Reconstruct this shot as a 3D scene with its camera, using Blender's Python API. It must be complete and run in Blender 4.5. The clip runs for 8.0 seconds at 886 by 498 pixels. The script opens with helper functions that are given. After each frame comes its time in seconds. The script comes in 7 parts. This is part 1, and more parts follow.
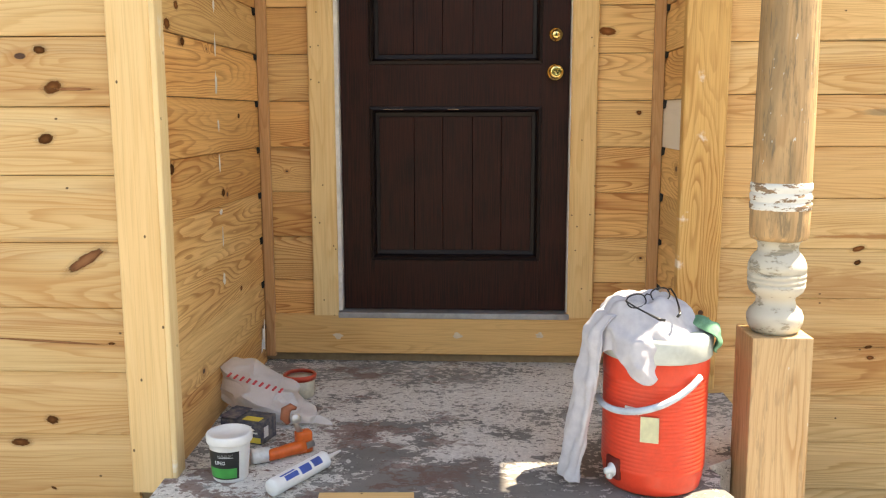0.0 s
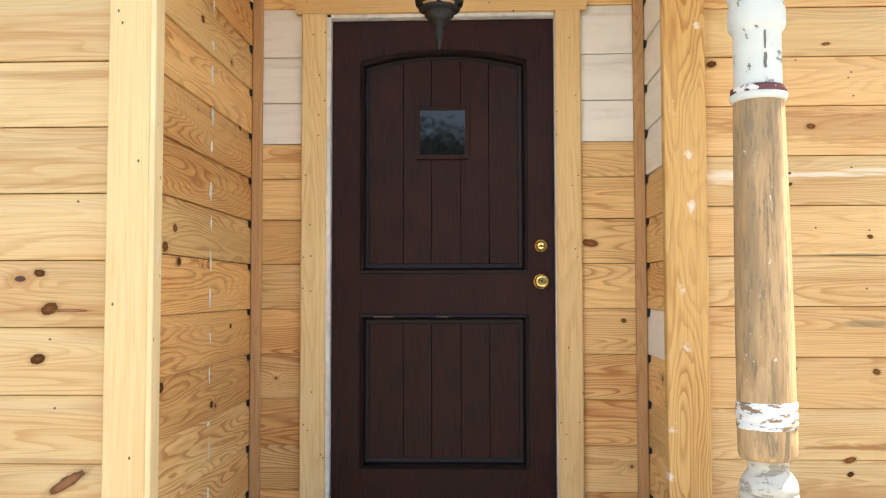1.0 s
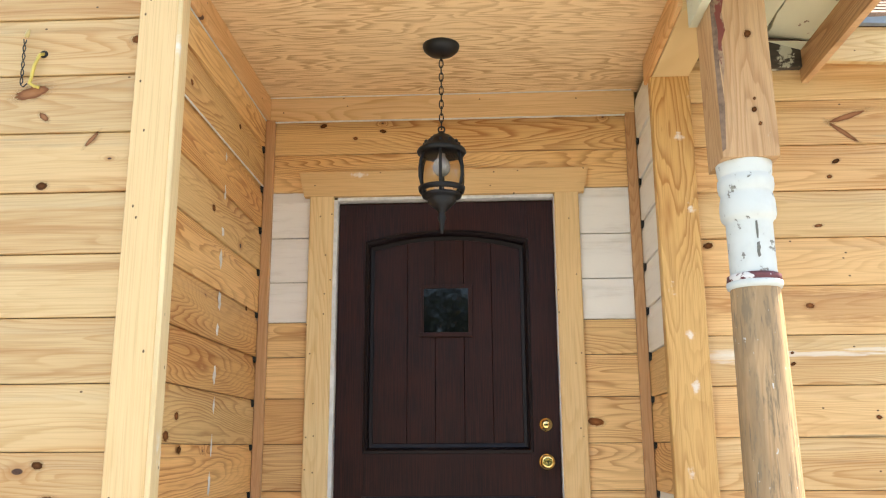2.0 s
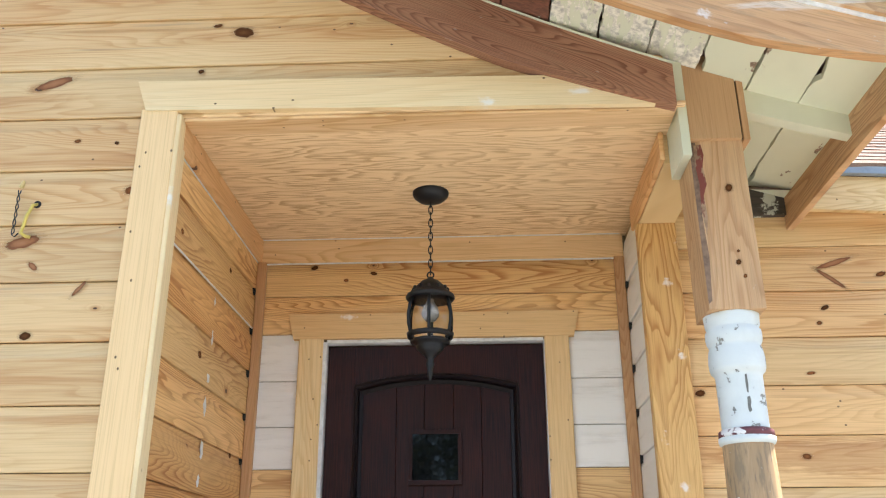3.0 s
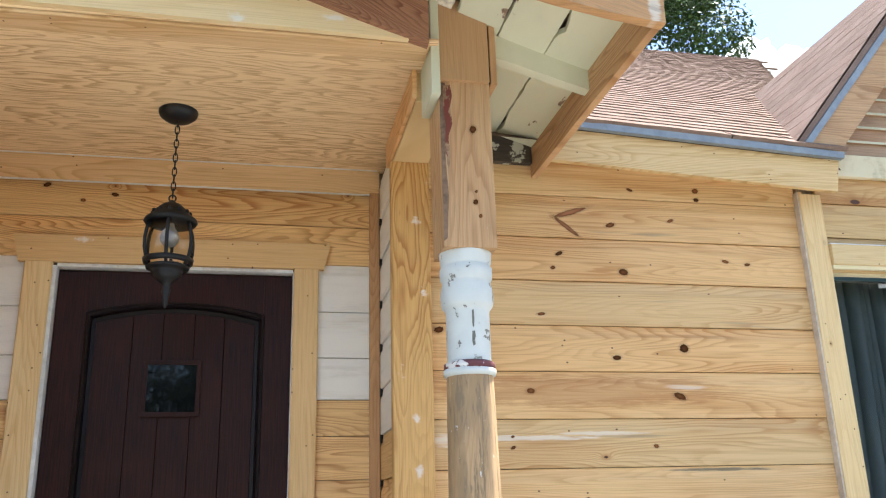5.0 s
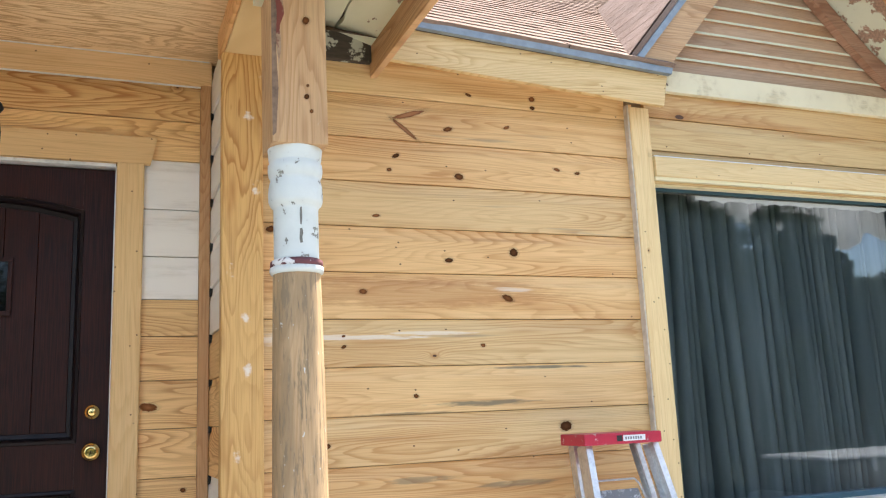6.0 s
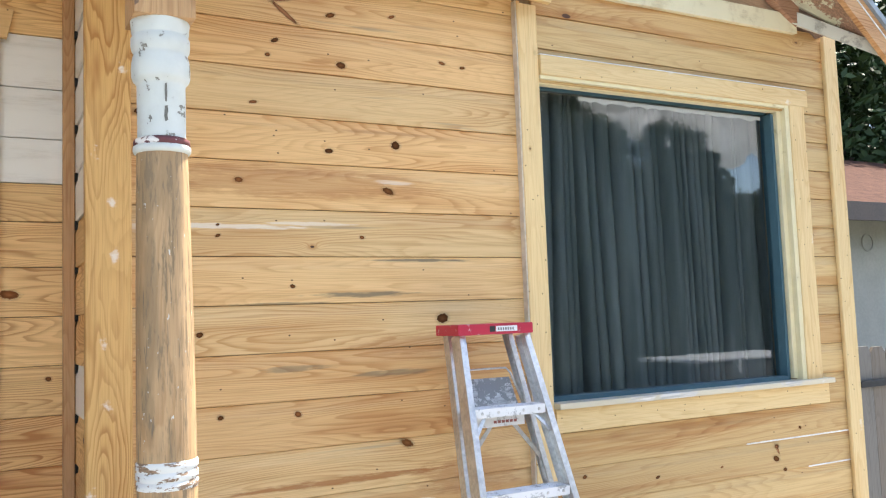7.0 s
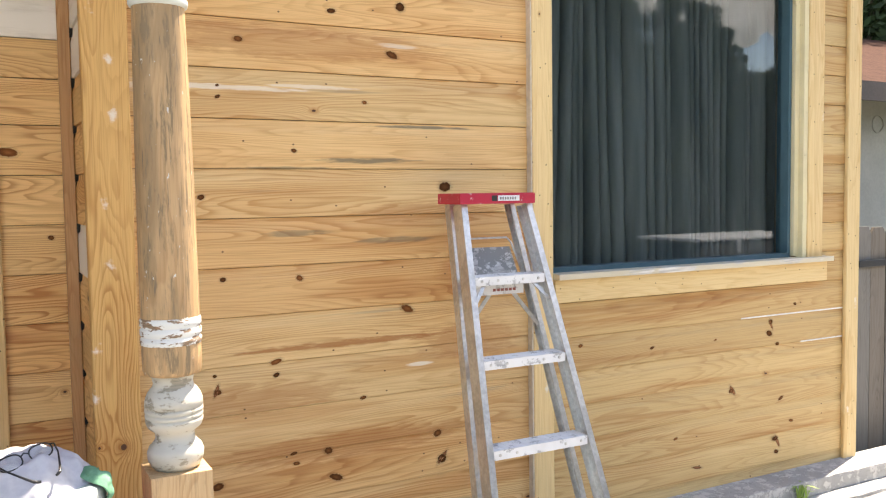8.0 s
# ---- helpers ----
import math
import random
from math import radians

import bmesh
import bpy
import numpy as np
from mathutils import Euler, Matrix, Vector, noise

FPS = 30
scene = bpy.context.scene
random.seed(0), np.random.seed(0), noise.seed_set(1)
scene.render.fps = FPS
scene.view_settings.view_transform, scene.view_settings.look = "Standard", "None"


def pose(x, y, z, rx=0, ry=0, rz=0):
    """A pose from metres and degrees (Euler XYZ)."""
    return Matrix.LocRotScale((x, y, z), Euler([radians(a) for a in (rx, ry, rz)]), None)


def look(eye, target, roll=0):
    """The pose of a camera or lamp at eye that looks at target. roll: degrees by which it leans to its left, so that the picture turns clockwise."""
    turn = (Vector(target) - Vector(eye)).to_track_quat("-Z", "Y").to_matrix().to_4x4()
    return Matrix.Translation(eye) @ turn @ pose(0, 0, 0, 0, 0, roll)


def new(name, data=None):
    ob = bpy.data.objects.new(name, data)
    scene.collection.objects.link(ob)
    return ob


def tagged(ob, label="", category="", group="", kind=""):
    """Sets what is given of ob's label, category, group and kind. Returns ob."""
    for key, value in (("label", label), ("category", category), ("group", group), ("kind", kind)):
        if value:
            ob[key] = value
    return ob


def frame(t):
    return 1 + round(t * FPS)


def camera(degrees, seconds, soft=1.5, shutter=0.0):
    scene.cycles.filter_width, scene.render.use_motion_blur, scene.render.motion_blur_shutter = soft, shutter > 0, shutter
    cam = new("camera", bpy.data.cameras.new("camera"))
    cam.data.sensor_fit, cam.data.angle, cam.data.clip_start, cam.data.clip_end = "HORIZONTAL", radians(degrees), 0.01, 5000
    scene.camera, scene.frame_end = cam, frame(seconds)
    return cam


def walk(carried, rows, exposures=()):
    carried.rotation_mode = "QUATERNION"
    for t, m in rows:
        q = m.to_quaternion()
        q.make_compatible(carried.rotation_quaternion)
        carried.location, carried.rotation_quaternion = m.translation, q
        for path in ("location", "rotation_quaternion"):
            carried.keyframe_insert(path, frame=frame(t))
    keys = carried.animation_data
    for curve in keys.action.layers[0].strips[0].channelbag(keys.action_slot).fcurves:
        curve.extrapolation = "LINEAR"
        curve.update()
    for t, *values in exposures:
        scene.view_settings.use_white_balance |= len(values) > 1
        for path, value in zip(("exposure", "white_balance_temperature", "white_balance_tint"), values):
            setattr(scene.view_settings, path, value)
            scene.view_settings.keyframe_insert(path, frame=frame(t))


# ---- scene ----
cam = camera(54.5, 8.0, soft=1.15)
PATH = [
    (0, (0.125, -3.435, 0.986), (0.026, -1.462, 0.676), -0.1),
    (0.5, (0.133, -3.446, 1.047), (0.045, -1.451, 0.941), 0.0),
    (1, (0.136, -3.466, 1.105), (0.057, -1.47, 1.205), -0.1),
    (1.5, (0.143, -3.486, 1.145), (0.059, -1.509, 1.429), -0.3),
    (2, (0.154, -3.5, 1.202), (0.061, -1.553, 1.653), -0.3),
    (3.5, (0.211, -3.514, 1.299), (0.137, -1.669, 2.067), -0.2),
    (4, (0.232, -3.5, 1.291), (0.24, -1.644, 2.036), -0.4),
    (4.5, (0.288, -3.484, 1.271), (0.491, -1.615, 1.953), -0.9),
    (6, (0.411, -3.469, 1.224), (1.147, -1.649, 1.603), -2.5),
    (6.5, (0.455, -3.468, 1.193), (1.32, -1.686, 1.468), -2.4),
    (7, (0.487, -3.477, 1.153), (1.44, -1.726, 1.317), -2.1),
    (7.5, (0.501, -3.472, 1.131), (1.48, -1.728, 1.156), -1.6),
    (8, (0.498, -3.459, 1.126), (1.44, -1.7, 1.001), -0.8),
]
walk(cam, [(t, look(eye, target, roll)) for t, eye, target, roll in PATH],
     exposures=[(0.0, 2.54, 8850, 13), (1.0, 2.77, 7600, 13), (2.0, 2.72, 7150, 12), (3.5, 2.55, 6200, 12), (4.0, 2.63, 6250, 12), (4.5, 2.27, 6300, 12), (6.5, 2.43, 6650, 12), (7.5, 2.36, 7000, 14), (8.0, 2.34, 7650, 16)])

# ---- light ----
SUN_DIR = Vector((1.0, 0.345, 2.12)).normalized()   # from the place to the sun
world = bpy.data.worlds.new("sky")
scene.world = world
world.use_nodes = True
wn = world.node_tree
sky = wn.nodes.new("ShaderNodeTexSky")
sky.sky_type = "NISHITA"
sky.sun_disc = False
sky.sun_elevation = math.asin(SUN_DIR.z)
sky.sun_rotation = math.atan2(SUN_DIR.x, SUN_DIR.y)
sky.air_density, sky.dust_density, sky.ozone_density = 1.0, 0.5, 1.6
wn.links.new(sky.outputs[0], wn.nodes["Background"].inputs[0])
wn.nodes["Background"].inputs[1].default_value = 0.084
sun_data = bpy.data.lights.new("sun", "SUN")
sun_data.energy, sun_data.angle, sun_data.color = 3.5, radians(0.6), (1.0, 0.95, 0.87)
sun = new("sun", sun_data)
sun.matrix_world = look((6, 2, 12), Vector((6, 2, 12)) - SUN_DIR)

# ---- material helpers ----
class Mat:
    """A small writer of node materials."""

    def __init__(self, name):
        self.mat = bpy.data.materials.new(name)
        self.mat.use_nodes = True
        self.nt = self.mat.node_tree
        self.bsdf = self.nt.nodes["Principled BSDF"]
        self.tc = self.nt.nodes.new("ShaderNodeTexCoord")
        self.info = self.nt.nodes.new("ShaderNodeObjectInfo")
        self.rnd = self.info.outputs["Random"]
        self.obj = self.tc.outputs["Object"]

    def put(self, socket, v):
        if isinstance(v, bpy.types.NodeSocket):
            self.nt.links.new(v, socket)
        else:
            socket.default_value = v

    def math(self, op, a, b=0.0, c=0.0):
        n = self.nt.nodes.new("ShaderNodeMath")
        n.operation = op
        for s, v in zip(n.inputs, (a, b, c)):
            self.put(s, v)
        return n.outputs[0]

    def vec(self, x, y, z):
        n = self.nt.nodes.new("ShaderNodeCombineXYZ")
        for s, v in zip(n.inputs, (x, y, z)):
            self.put(s, v)
        return n.outputs[0]

    def xyz(self, v):
        n = self.nt.nodes.new("ShaderNodeSeparateXYZ")
        self.put(n.inputs[0], v)
        return n.outputs[0], n.outputs[1], n.outputs[2]

    def vmul(self, v, k):
        n = self.nt.nodes.new("ShaderNodeVectorMath")
        n.operation = "MULTIPLY"
        self.put(n.inputs[0], v)
        self.put(n.inputs[1], k)
        return n.outputs[0]

    def vadd(self, v, k):
        n = self.nt.nodes.new("ShaderNodeVectorMath")
        n.operation = "ADD"
        self.put(n.inputs[0], v)
        self.put(n.inputs[1], k)
        return n.outputs[0]

    def noi(self, v, scale, detail=2.0, rough=0.5):
        n = self.nt.nodes.new("ShaderNodeTexNoise")
        self.put(n.inputs["Vector"], v)
        self.put(n.inputs["Scale"], scale)
        n.inputs["Detail"].default_value = detail
        n.inputs["Roughness"].default_value = rough
        return n.outputs["Fac"]

    def voro(self, v, scale, dims="3D"):
        n = self.nt.nodes.new("ShaderNodeTexVoronoi")
        n.voronoi_dimensions = dims
        self.put(n.inputs["Vector"], v)
        n.inputs["Scale"].default_value = scale
        return n.outputs["Distance"], n.outputs["Color"], n.outputs["Position"]

    def step(self, x, lo, hi):
        """0 below lo, 1 above hi, smooth between."""
        n = self.nt.nodes.new("ShaderNodeMapRange")
        n.interpolation_type = "SMOOTHSTEP"
        self.put(n.inputs[0], x)
        self.put(n.inputs[1], lo)
        self.put(n.inputs[2], hi)
        return n.outputs[0]

    def ramp(self, f, stops):
        n = self.nt.nodes.new("ShaderNodeValToRGB")
        while len(n.color_ramp.elements) < len(stops):
            n.color_ramp.elements.new(0.5)
        for e, (p, c) in zip(n.color_ramp.elements, stops):
            e.position = p
            e.color = (*c, 1)
        self.put(n.inputs[0], f)
        return n.outputs[0]

    def mix(self, f, a, b, how="MIX"):
        n = self.nt.nodes.new("ShaderNodeMix")
        n.data_type, n.blend_type = "RGBA", how
        self.put(n.inputs["Factor"], f)
        self.put(n.inputs[6], a if isinstance(a, bpy.types.NodeSocket) else (*a, 1))
        self.put(n.inputs[7], b if isinstance(b, bpy.types.NodeSocket) else (*b, 1))
        return n.outputs[2]

    def gain(self, c, k):
        n = self.nt.nodes.new("ShaderNodeVectorMath")
        n.operation = "SCALE"
        self.put(n.inputs[0], c)
        self.put(n.inputs[3], k)
        return n.outputs[0]

    def bump(self, h, strength=0.3, dist=0.002):
        n = self.nt.nodes.new("ShaderNodeBump")
        n.inputs["Strength"].default_value = strength
        n.inputs["Distance"].default_value = dist
        self.put(n.inputs["Height"], h)
        self.nt.links.new(n.outputs[0], self.bsdf.inputs["Normal"])

    def done(self, color, rough=0.5, metal=0.0, spec=0.5):
        self.put(self.bsdf.inputs["Base Color"], color if isinstance(color, bpy.types.NodeSocket) else (*color, 1))
        self.put(self.bsdf.inputs["Roughness"], rough)
        self.bsdf.inputs["Metallic"].default_value = metal
        self.bsdf.inputs["Specular IOR Level"].default_value = spec
        return self.mat


def pine(name, light, dark, knot=0.35, rings=1.0, vary=0.22, rough=0.55, filler=0.0, blue=0.0, weather=0.0, upright_grain=False, nails=0.0, contrast=0.75, marks=(), long=1.0, warm_share=0.5, curved=False, heart=0.0):
    """Flat-sawn softwood, grain along the object's own x: growth rings with arches, fibres, knots, resin tint, filler dabs."""
    m = Mat(name)
    x, y, z = m.xyz(m.obj)
    if curved:
        # the grain follows the sweep of the porch roof
        cd = m.math("MAXIMUM", m.math("SUBTRACT", 1.4, x), 0.0)
        z = m.math("SUBTRACT", m.math("MULTIPLY_ADD", y, 0.7, z), m.math("MULTIPLY", cd, m.math("MULTIPLY_ADD", cd, 0.08, 0.30)))
    if upright_grain:
        x, z = z, m.math("MULTIPLY_ADD", y, 0.83, x)
    r = m.rnd
    sx = m.math("MULTIPLY_ADD", r, 61.0, m.math("MULTIPLY", x, 1.0 / long))
    sz = m.math("MULTIPLY_ADD", r, 37.0, z)
    sy = m.math("MULTIPLY_ADD", y, 0.6, m.math("MULTIPLY", r, 11.0))
    # knots: scattered cells, some of which hold one
    kx, kz = m.math("MULTIPLY", sx, 2.1), m.math("MULTIPLY", sz, 6.5)
    _, kcol, kpos = m.voro(m.vec(kx, kz, 0.0), 1.0, "2D")
    px, pz, _ = m.xyz(kpos)
    cr, cg, cb = m.xyz(kcol)
    dx = m.math("MULTIPLY", m.math("SUBTRACT", kx, px), 0.34)
    dz = m.math("MULTIPLY", m.math("SUBTRACT", kz, pz), 0.154)
    d = m.math("SQRT", m.math("ADD", m.math("MULTIPLY", dx, dx), m.math("MULTIPLY", dz, dz)))
    has = m.step(cr, 1.0 - knot, 1.0 - knot + 0.02)
    rad = m.math("MULTIPLY_ADD", m.math("MULTIPLY", cg, cg), 0.011, 0.0035)
    core = m.math("MULTIPLY", has, m.step(m.math("DIVIDE", d, rad), 1.1, 0.75))
    halo = m.math("MULTIPLY", has, m.step(m.math("DIVIDE", d, rad), 3.6, 1.0))
    swirl = m.math("MULTIPLY", has, m.math("POWER", 2.718, m.math("MULTIPLY", m.math("DIVIDE", d, m.math("MULTIPLY", rad, 2.6)), -1.0)))
    # growth rings
    slow = m.noi(m.vec(m.math("MULTIPLY", sx, 0.75), m.math("MULTIPLY", sz, 6.0), sy), 1.0, 1.5, 0.45)
    fine = m.noi(m.vec(m.math("MULTIPLY", sx, 3.0), m.math("MULTIPLY", sz, 22.0), sy), 1.0, 2.0, 0.5)
    field = m.math("MULTIPLY_ADD", slow, 34.0 * rings, m.math("MULTIPLY", sz, 30.0 * rings))
    field = m.math("ADD", field, m.math("MULTIPLY_ADD", swirl, 5.0, m.math("MULTIPLY", fine, 2.2)))
    ring = m.math("FRACT", field)
    band = m.math("MULTIPLY", m.math("POWER", m.step(ring, 0.10, 0.88), 2.6), m.step(ring, 1.0, 0.90))
    fibre = m.noi(m.vec(m.math("MULTIPLY", sx, 5.0), m.math("MULTIPLY", sz, 260.0), sy), 1.0, 2.0, 0.6)
    blot = m.noi(m.vec(m.math("MULTIPLY", sx, 1.1), m.math("MULTIPLY", sz, 5.0), m.math("ADD", sy, 4.0)), 1.0, 3.0, 0.55)
    strength = m.math("MULTIPLY_ADD", m.step(blot, 0.36, 0.66), 0.85 * contrast, 0.22 * contrast)
    col = m.mix(m.math("MULTIPLY", band, strength), light, dark)
    col = m.mix(m.math("MULTIPLY", m.step(blot, 0.45, 0.75), 0.35), col, tuple(c * k for c, k in zip(dark, (1.1, 0.95, 0.8))))
    col = m.mix(m.math("MULTIPLY", m.step(fibre, 0.45, 0.72), 0.24), col, tuple(c * 0.62 for c in dark))
    line = m.noi(m.vec(m.math("MULTIPLY", sx, 1.4), m.math("MULTIPLY", m.math("MULTIPLY_ADD", slow, 0.05, sz), 120.0), sy), 1.0, 2.0, 0.55)
    col = m.mix(m.math("MULTIPLY", m.step(line, 0.52, 0.68), 0.34 * contrast), col, tuple(c * k for c, k in zip(dark, (0.92, 0.86, 0.8))))
    col = m.gain(col, m.math("MULTIPLY_ADD", m.math("FRACT", m.math("MULTIPLY", r, 91.7)), vary, 1.0 - vary * 0.6))
    warm = m.math("FRACT", m.math("MULTIPLY", r, 333.3))
    col = m.mix(m.math("MULTIPLY", m.step(warm, 0.55, 0.9), warm_share), col, m.mix(1.0, col, (0.95, 0.72, 0.52), "MULTIPLY"))
    if heart:
        # broad streaks of darker heartwood
        hw_ = m.noi(m.vec(m.math("MULTIPLY", sx, 0.8), m.math("MULTIPLY", m.math("MULTIPLY_ADD", slow, 0.08, sz), 11.0), m.math("ADD", sy, 21.0)), 1.0, 4.0, 0.6)
        col = m.mix(m.math("MULTIPLY", m.step(hw_, 0.52, 0.66), heart), col, m.mix(1.0, col, (0.76, 0.57, 0.41), "MULTIPLY"))
    if blue:
        st = m.noi(m.vec(m.math("MULTIPLY", sx, 1.3), m.math("MULTIPLY", sz, 20.0), m.math("ADD", sy, 9.0)), 1.0, 3.0, 0.6)
        col = m.mix(m.math("MULTIPLY", m.step(st, 0.66, 0.74), blue), col, (0.16, 0.17, 0.15))
    if marks:
        # stains and smears at their places on the wall: x, z, half sizes, colour, strength
        gx, _, gz = m.xyz(m.nt.nodes.new("ShaderNodeNewGeometry").outputs["Position"])
        rag = m.noi(m.vec(m.math("MULTIPLY", gx, 9.0), m.math("MULTIPLY", gz, 70.0), 0.0), 1.0, 4.0, 0.65)
        for mx, mz, rx, rz, mc, ms in marks:
            ux = m.math("MULTIPLY", m.math("SUBTRACT", gx, mx), 1.0 / rx)
            uz = m.math("MULTIPLY", m.math("SUBTRACT", gz, mz), 1.0 / rz)
            du = m.math("ADD", m.math("MULTIPLY", ux, ux), m.math("MULTIPLY", uz, uz))
            du = m.math("MULTIPLY_ADD", m.math("SUBTRACT", rag, 0.5), 2.6, du)
            col = m.mix(m.math("MULTIPLY", m.step(du, 1.0, 0.15), ms), col, mc)
    if weather > 0.5:
        w3 = m.noi(m.vec(m.math("MULTIPLY", sx, 2.4), m.math("MULTIPLY", sz, 20.0), m.math("MULTIPLY", y, 20.0)), 1.0, 4.0, 0.6)
        col = m.mix(m.math("MULTIPLY", m.step(w3, 0.43, 0.60), 0.66), col, (0.29, 0.195, 0.105))
        w4 = m.noi(m.vec(m.math("MULTIPLY", sx, 9.0), m.math("MULTIPLY", sz, 90.0), m.math("MULTIPLY", y, 90.0)), 1.0, 3.0, 0.6)
        col = m.mix(m.math("MULTIPLY", m.step(w4, 0.58, 0.70), 0.65), col, (0.10, 0.10, 0.082))
    if weather:
        w1 = m.noi(m.vec(m.math("MULTIPLY", sx, 5.5), m.math("MULTIPLY", sz, 45.0), m.math("MULTIPLY", y, 45.0)), 1.0, 5.0, 0.7)
        col = m.mix(m.math("MULTIPLY", m.step(w1, 0.50, 0.66), weather), col, (0.25, 0.18, 0.105))
        w2 = m.noi(m.vec(m.math("MULTIPLY", sx, 26.0), m.math("MULTIPLY", sz, 60.0), m.math("MULTIPLY", y, 60.0)), 1.0, 3.0, 0.6)
        col = m.mix(m.math("MULTIPLY", m.step(w2, 0.69, 0.73), weather), col, (0.62, 0.62, 0.57))
    col = m.mix(m.math("MULTIPLY", halo, 0.55), col, tuple(c * k for c, k in zip(dark, (0.8, 0.62, 0.45))))
    grit = m.noi(m.obj, 240.0, 2.0)
    col = m.mix(core, col, m.mix(grit, (0.035, 0.016, 0.009), (0.13, 0.055, 0.025)))
    if filler:
        fv, fc, fp = m.voro(m.vec(m.math("MULTIPLY", sx, 5.0), m.math("MULTIPLY", sz, 9.0), 3.0), 1.0, "2D")
        fr, fg, fb = m.xyz(fc)
        smear = m.noi(m.vec(m.math("MULTIPLY", sx, 30.0), m.math("MULTIPLY", sz, 30.0), 1.0), 1.0, 4.0, 0.65)
        edge = m.math("ADD", fv, m.math("MULTIPLY", m.math("SUBTRACT", smear, 0.35), 0.7))
        fm = m.math("MULTIPLY", m.step(fr, 1.0 - filler, 1.0 - filler + 0.02), m.step(edge, 0.26, 0.06))
        col = m.mix(m.math("MULTIPLY", fm, 0.75), col, (0.82, 0.80, 0.75))
    if nails:
        nx, nz = m.math("MULTIPLY", sx, 7.0), m.math("MULTIPLY", sz, 16.0)
        _, nc, npos = m.voro(m.vec(nx, nz, 0.0), 1.0, "2D")
        qx, qz, _ = m.xyz(npos)
        ex = m.math("MULTIPLY", m.math("SUBTRACT", nx, qx), 1 / 7.0)
        ez = m.math("MULTIPLY", m.math("SUBTRACT", nz, qz), 1 / 16.0)
        nd = m.math("SQRT", m.math("ADD", m.math("MULTIPLY", ex, ex), m.math("MULTIPLY", ez, ez)))
        nr, ng, nb = m.xyz(nc)
        nm = m.math("MULTIPLY", m.step(nr, 1 - nails, 1.02 - nails), m.step(nd, 0.0040, 0.0022))
        col = m.mix(nm, col, (0.15, 0.085, 0.035))
    h = m.math("ADD", m.math("MULTIPLY", band, 0.35), m.math("MULTIPLY", fibre, 0.5))
    m.bump(m.math("SUBTRACT", h, m.math("MULTIPLY", core, 0.8)), 0.25, 0.0012)
    return m.done(col, m.math("MULTIPLY_ADD", fibre, 0.2, rough - 0.1), spec=0.35)


def painted(name, color, under, amount=0.45, scale=9.0, chip=(0.53, 0.6), rough=0.6, stretch=(1, 1, 1), dirt=0.25):
    """Old paint, flaked off in patches down to what lies under it."""
    m = Mat(name)
    v = m.vadd(m.vmul(m.obj, stretch), m.vec(m.math("MULTIPLY", m.rnd, 31.0), m.math("MULTIPLY", m.rnd, 17.0), 0.0))
    a = m.noi(v, scale, 6.0, 0.62)
    b = m.noi(v, scale * 6, 4.0, 0.6)
    mask = m.step(m.math("ADD", a, m.math("MULTIPLY", m.math("SUBTRACT", b, 0.5), 0.25)), chip[0], chip[1])
    dust = m.noi(v, scale * 0.5, 4.0, 0.6)
    c = m.mix(m.math("MULTIPLY", m.step(dust, 0.4, 0.75), dirt), color, tuple(k * 0.55 for k in color))
    grain = m.noi(m.vmul(v, (3.0, 30.0, 30.0)), 4.0, 3.0, 0.6)
    u = m.mix(m.step(grain, 0.35, 0.7), under, tuple(k * 0.5 for k in under))
    col = m.mix(m.math("MULTIPLY", mask, amount), c, u)
    m.bump(m.math("SUBTRACT", m.math("MULTIPLY", b, 0.3), mask), 0.5, 0.0015)
    return m.done(col, rough, spec=0.35)


def plain(name, color, rough=0.5, metal=0.0, grain=40.0, vary=0.25, bump=0.15, spec=0.5):
    """A surface of one colour with faint mottling, scuffs and relief."""
    m = Mat(name)
    v = m.vadd(m.obj, m.vec(m.math("MULTIPLY", m.rnd, 13.0), 0.0, m.math("MULTIPLY", m.rnd, 7.0)))
    a, b = m.noi(v, grain, 4.0, 0.6), m.noi(v, grain * 0.13, 3.0, 0.5)
    f = m.math("MULTIPLY_ADD", a, 0.5, m.math("MULTIPLY", b, 0.5))
    col = m.mix(m.step(f, 0.3, 0.7), tuple(c * (1 - vary) for c in color), tuple(min(1, c * (1 + vary * 0.5)) for c in color))
    if bump:
        m.bump(a, bump, 0.001)
    return m.done(col, m.math("MULTIPLY_ADD", b, 0.2, max(0.02, rough - 0.1)), metal, spec)


RED_STAIN, GREY_STAIN, FILLER_STAIN = (0.36, 0.135, 0.035), (0.13, 0.125, 0.09), (0.80, 0.76, 0.66)
PINE_LIGHT, PINE_DARK = (0.77, 0.55, 0.275), (0.50, 0.265, 0.09)
SIDING = pine("pine_siding", (0.675, 0.478, 0.237), PINE_DARK, knot=0.10, blue=0.25, contrast=0.6, vary=0.13, rings=0.95, long=1.35, warm_share=0.25, nails=0.10, heart=0.75)
# Narrow window-wall siding; its darker base stands in for partial shade there.
SIDING_NARROW_DIM = pine("narrow_pine_siding_dim", (0.61, 0.435, 0.205), (0.42, 0.235, 0.085), knot=0.08, blue=0.2, contrast=0.6, vary=0.16, rings=0.9, long=1.6, warm_share=0.3, nails=0.12, heart=0.8)
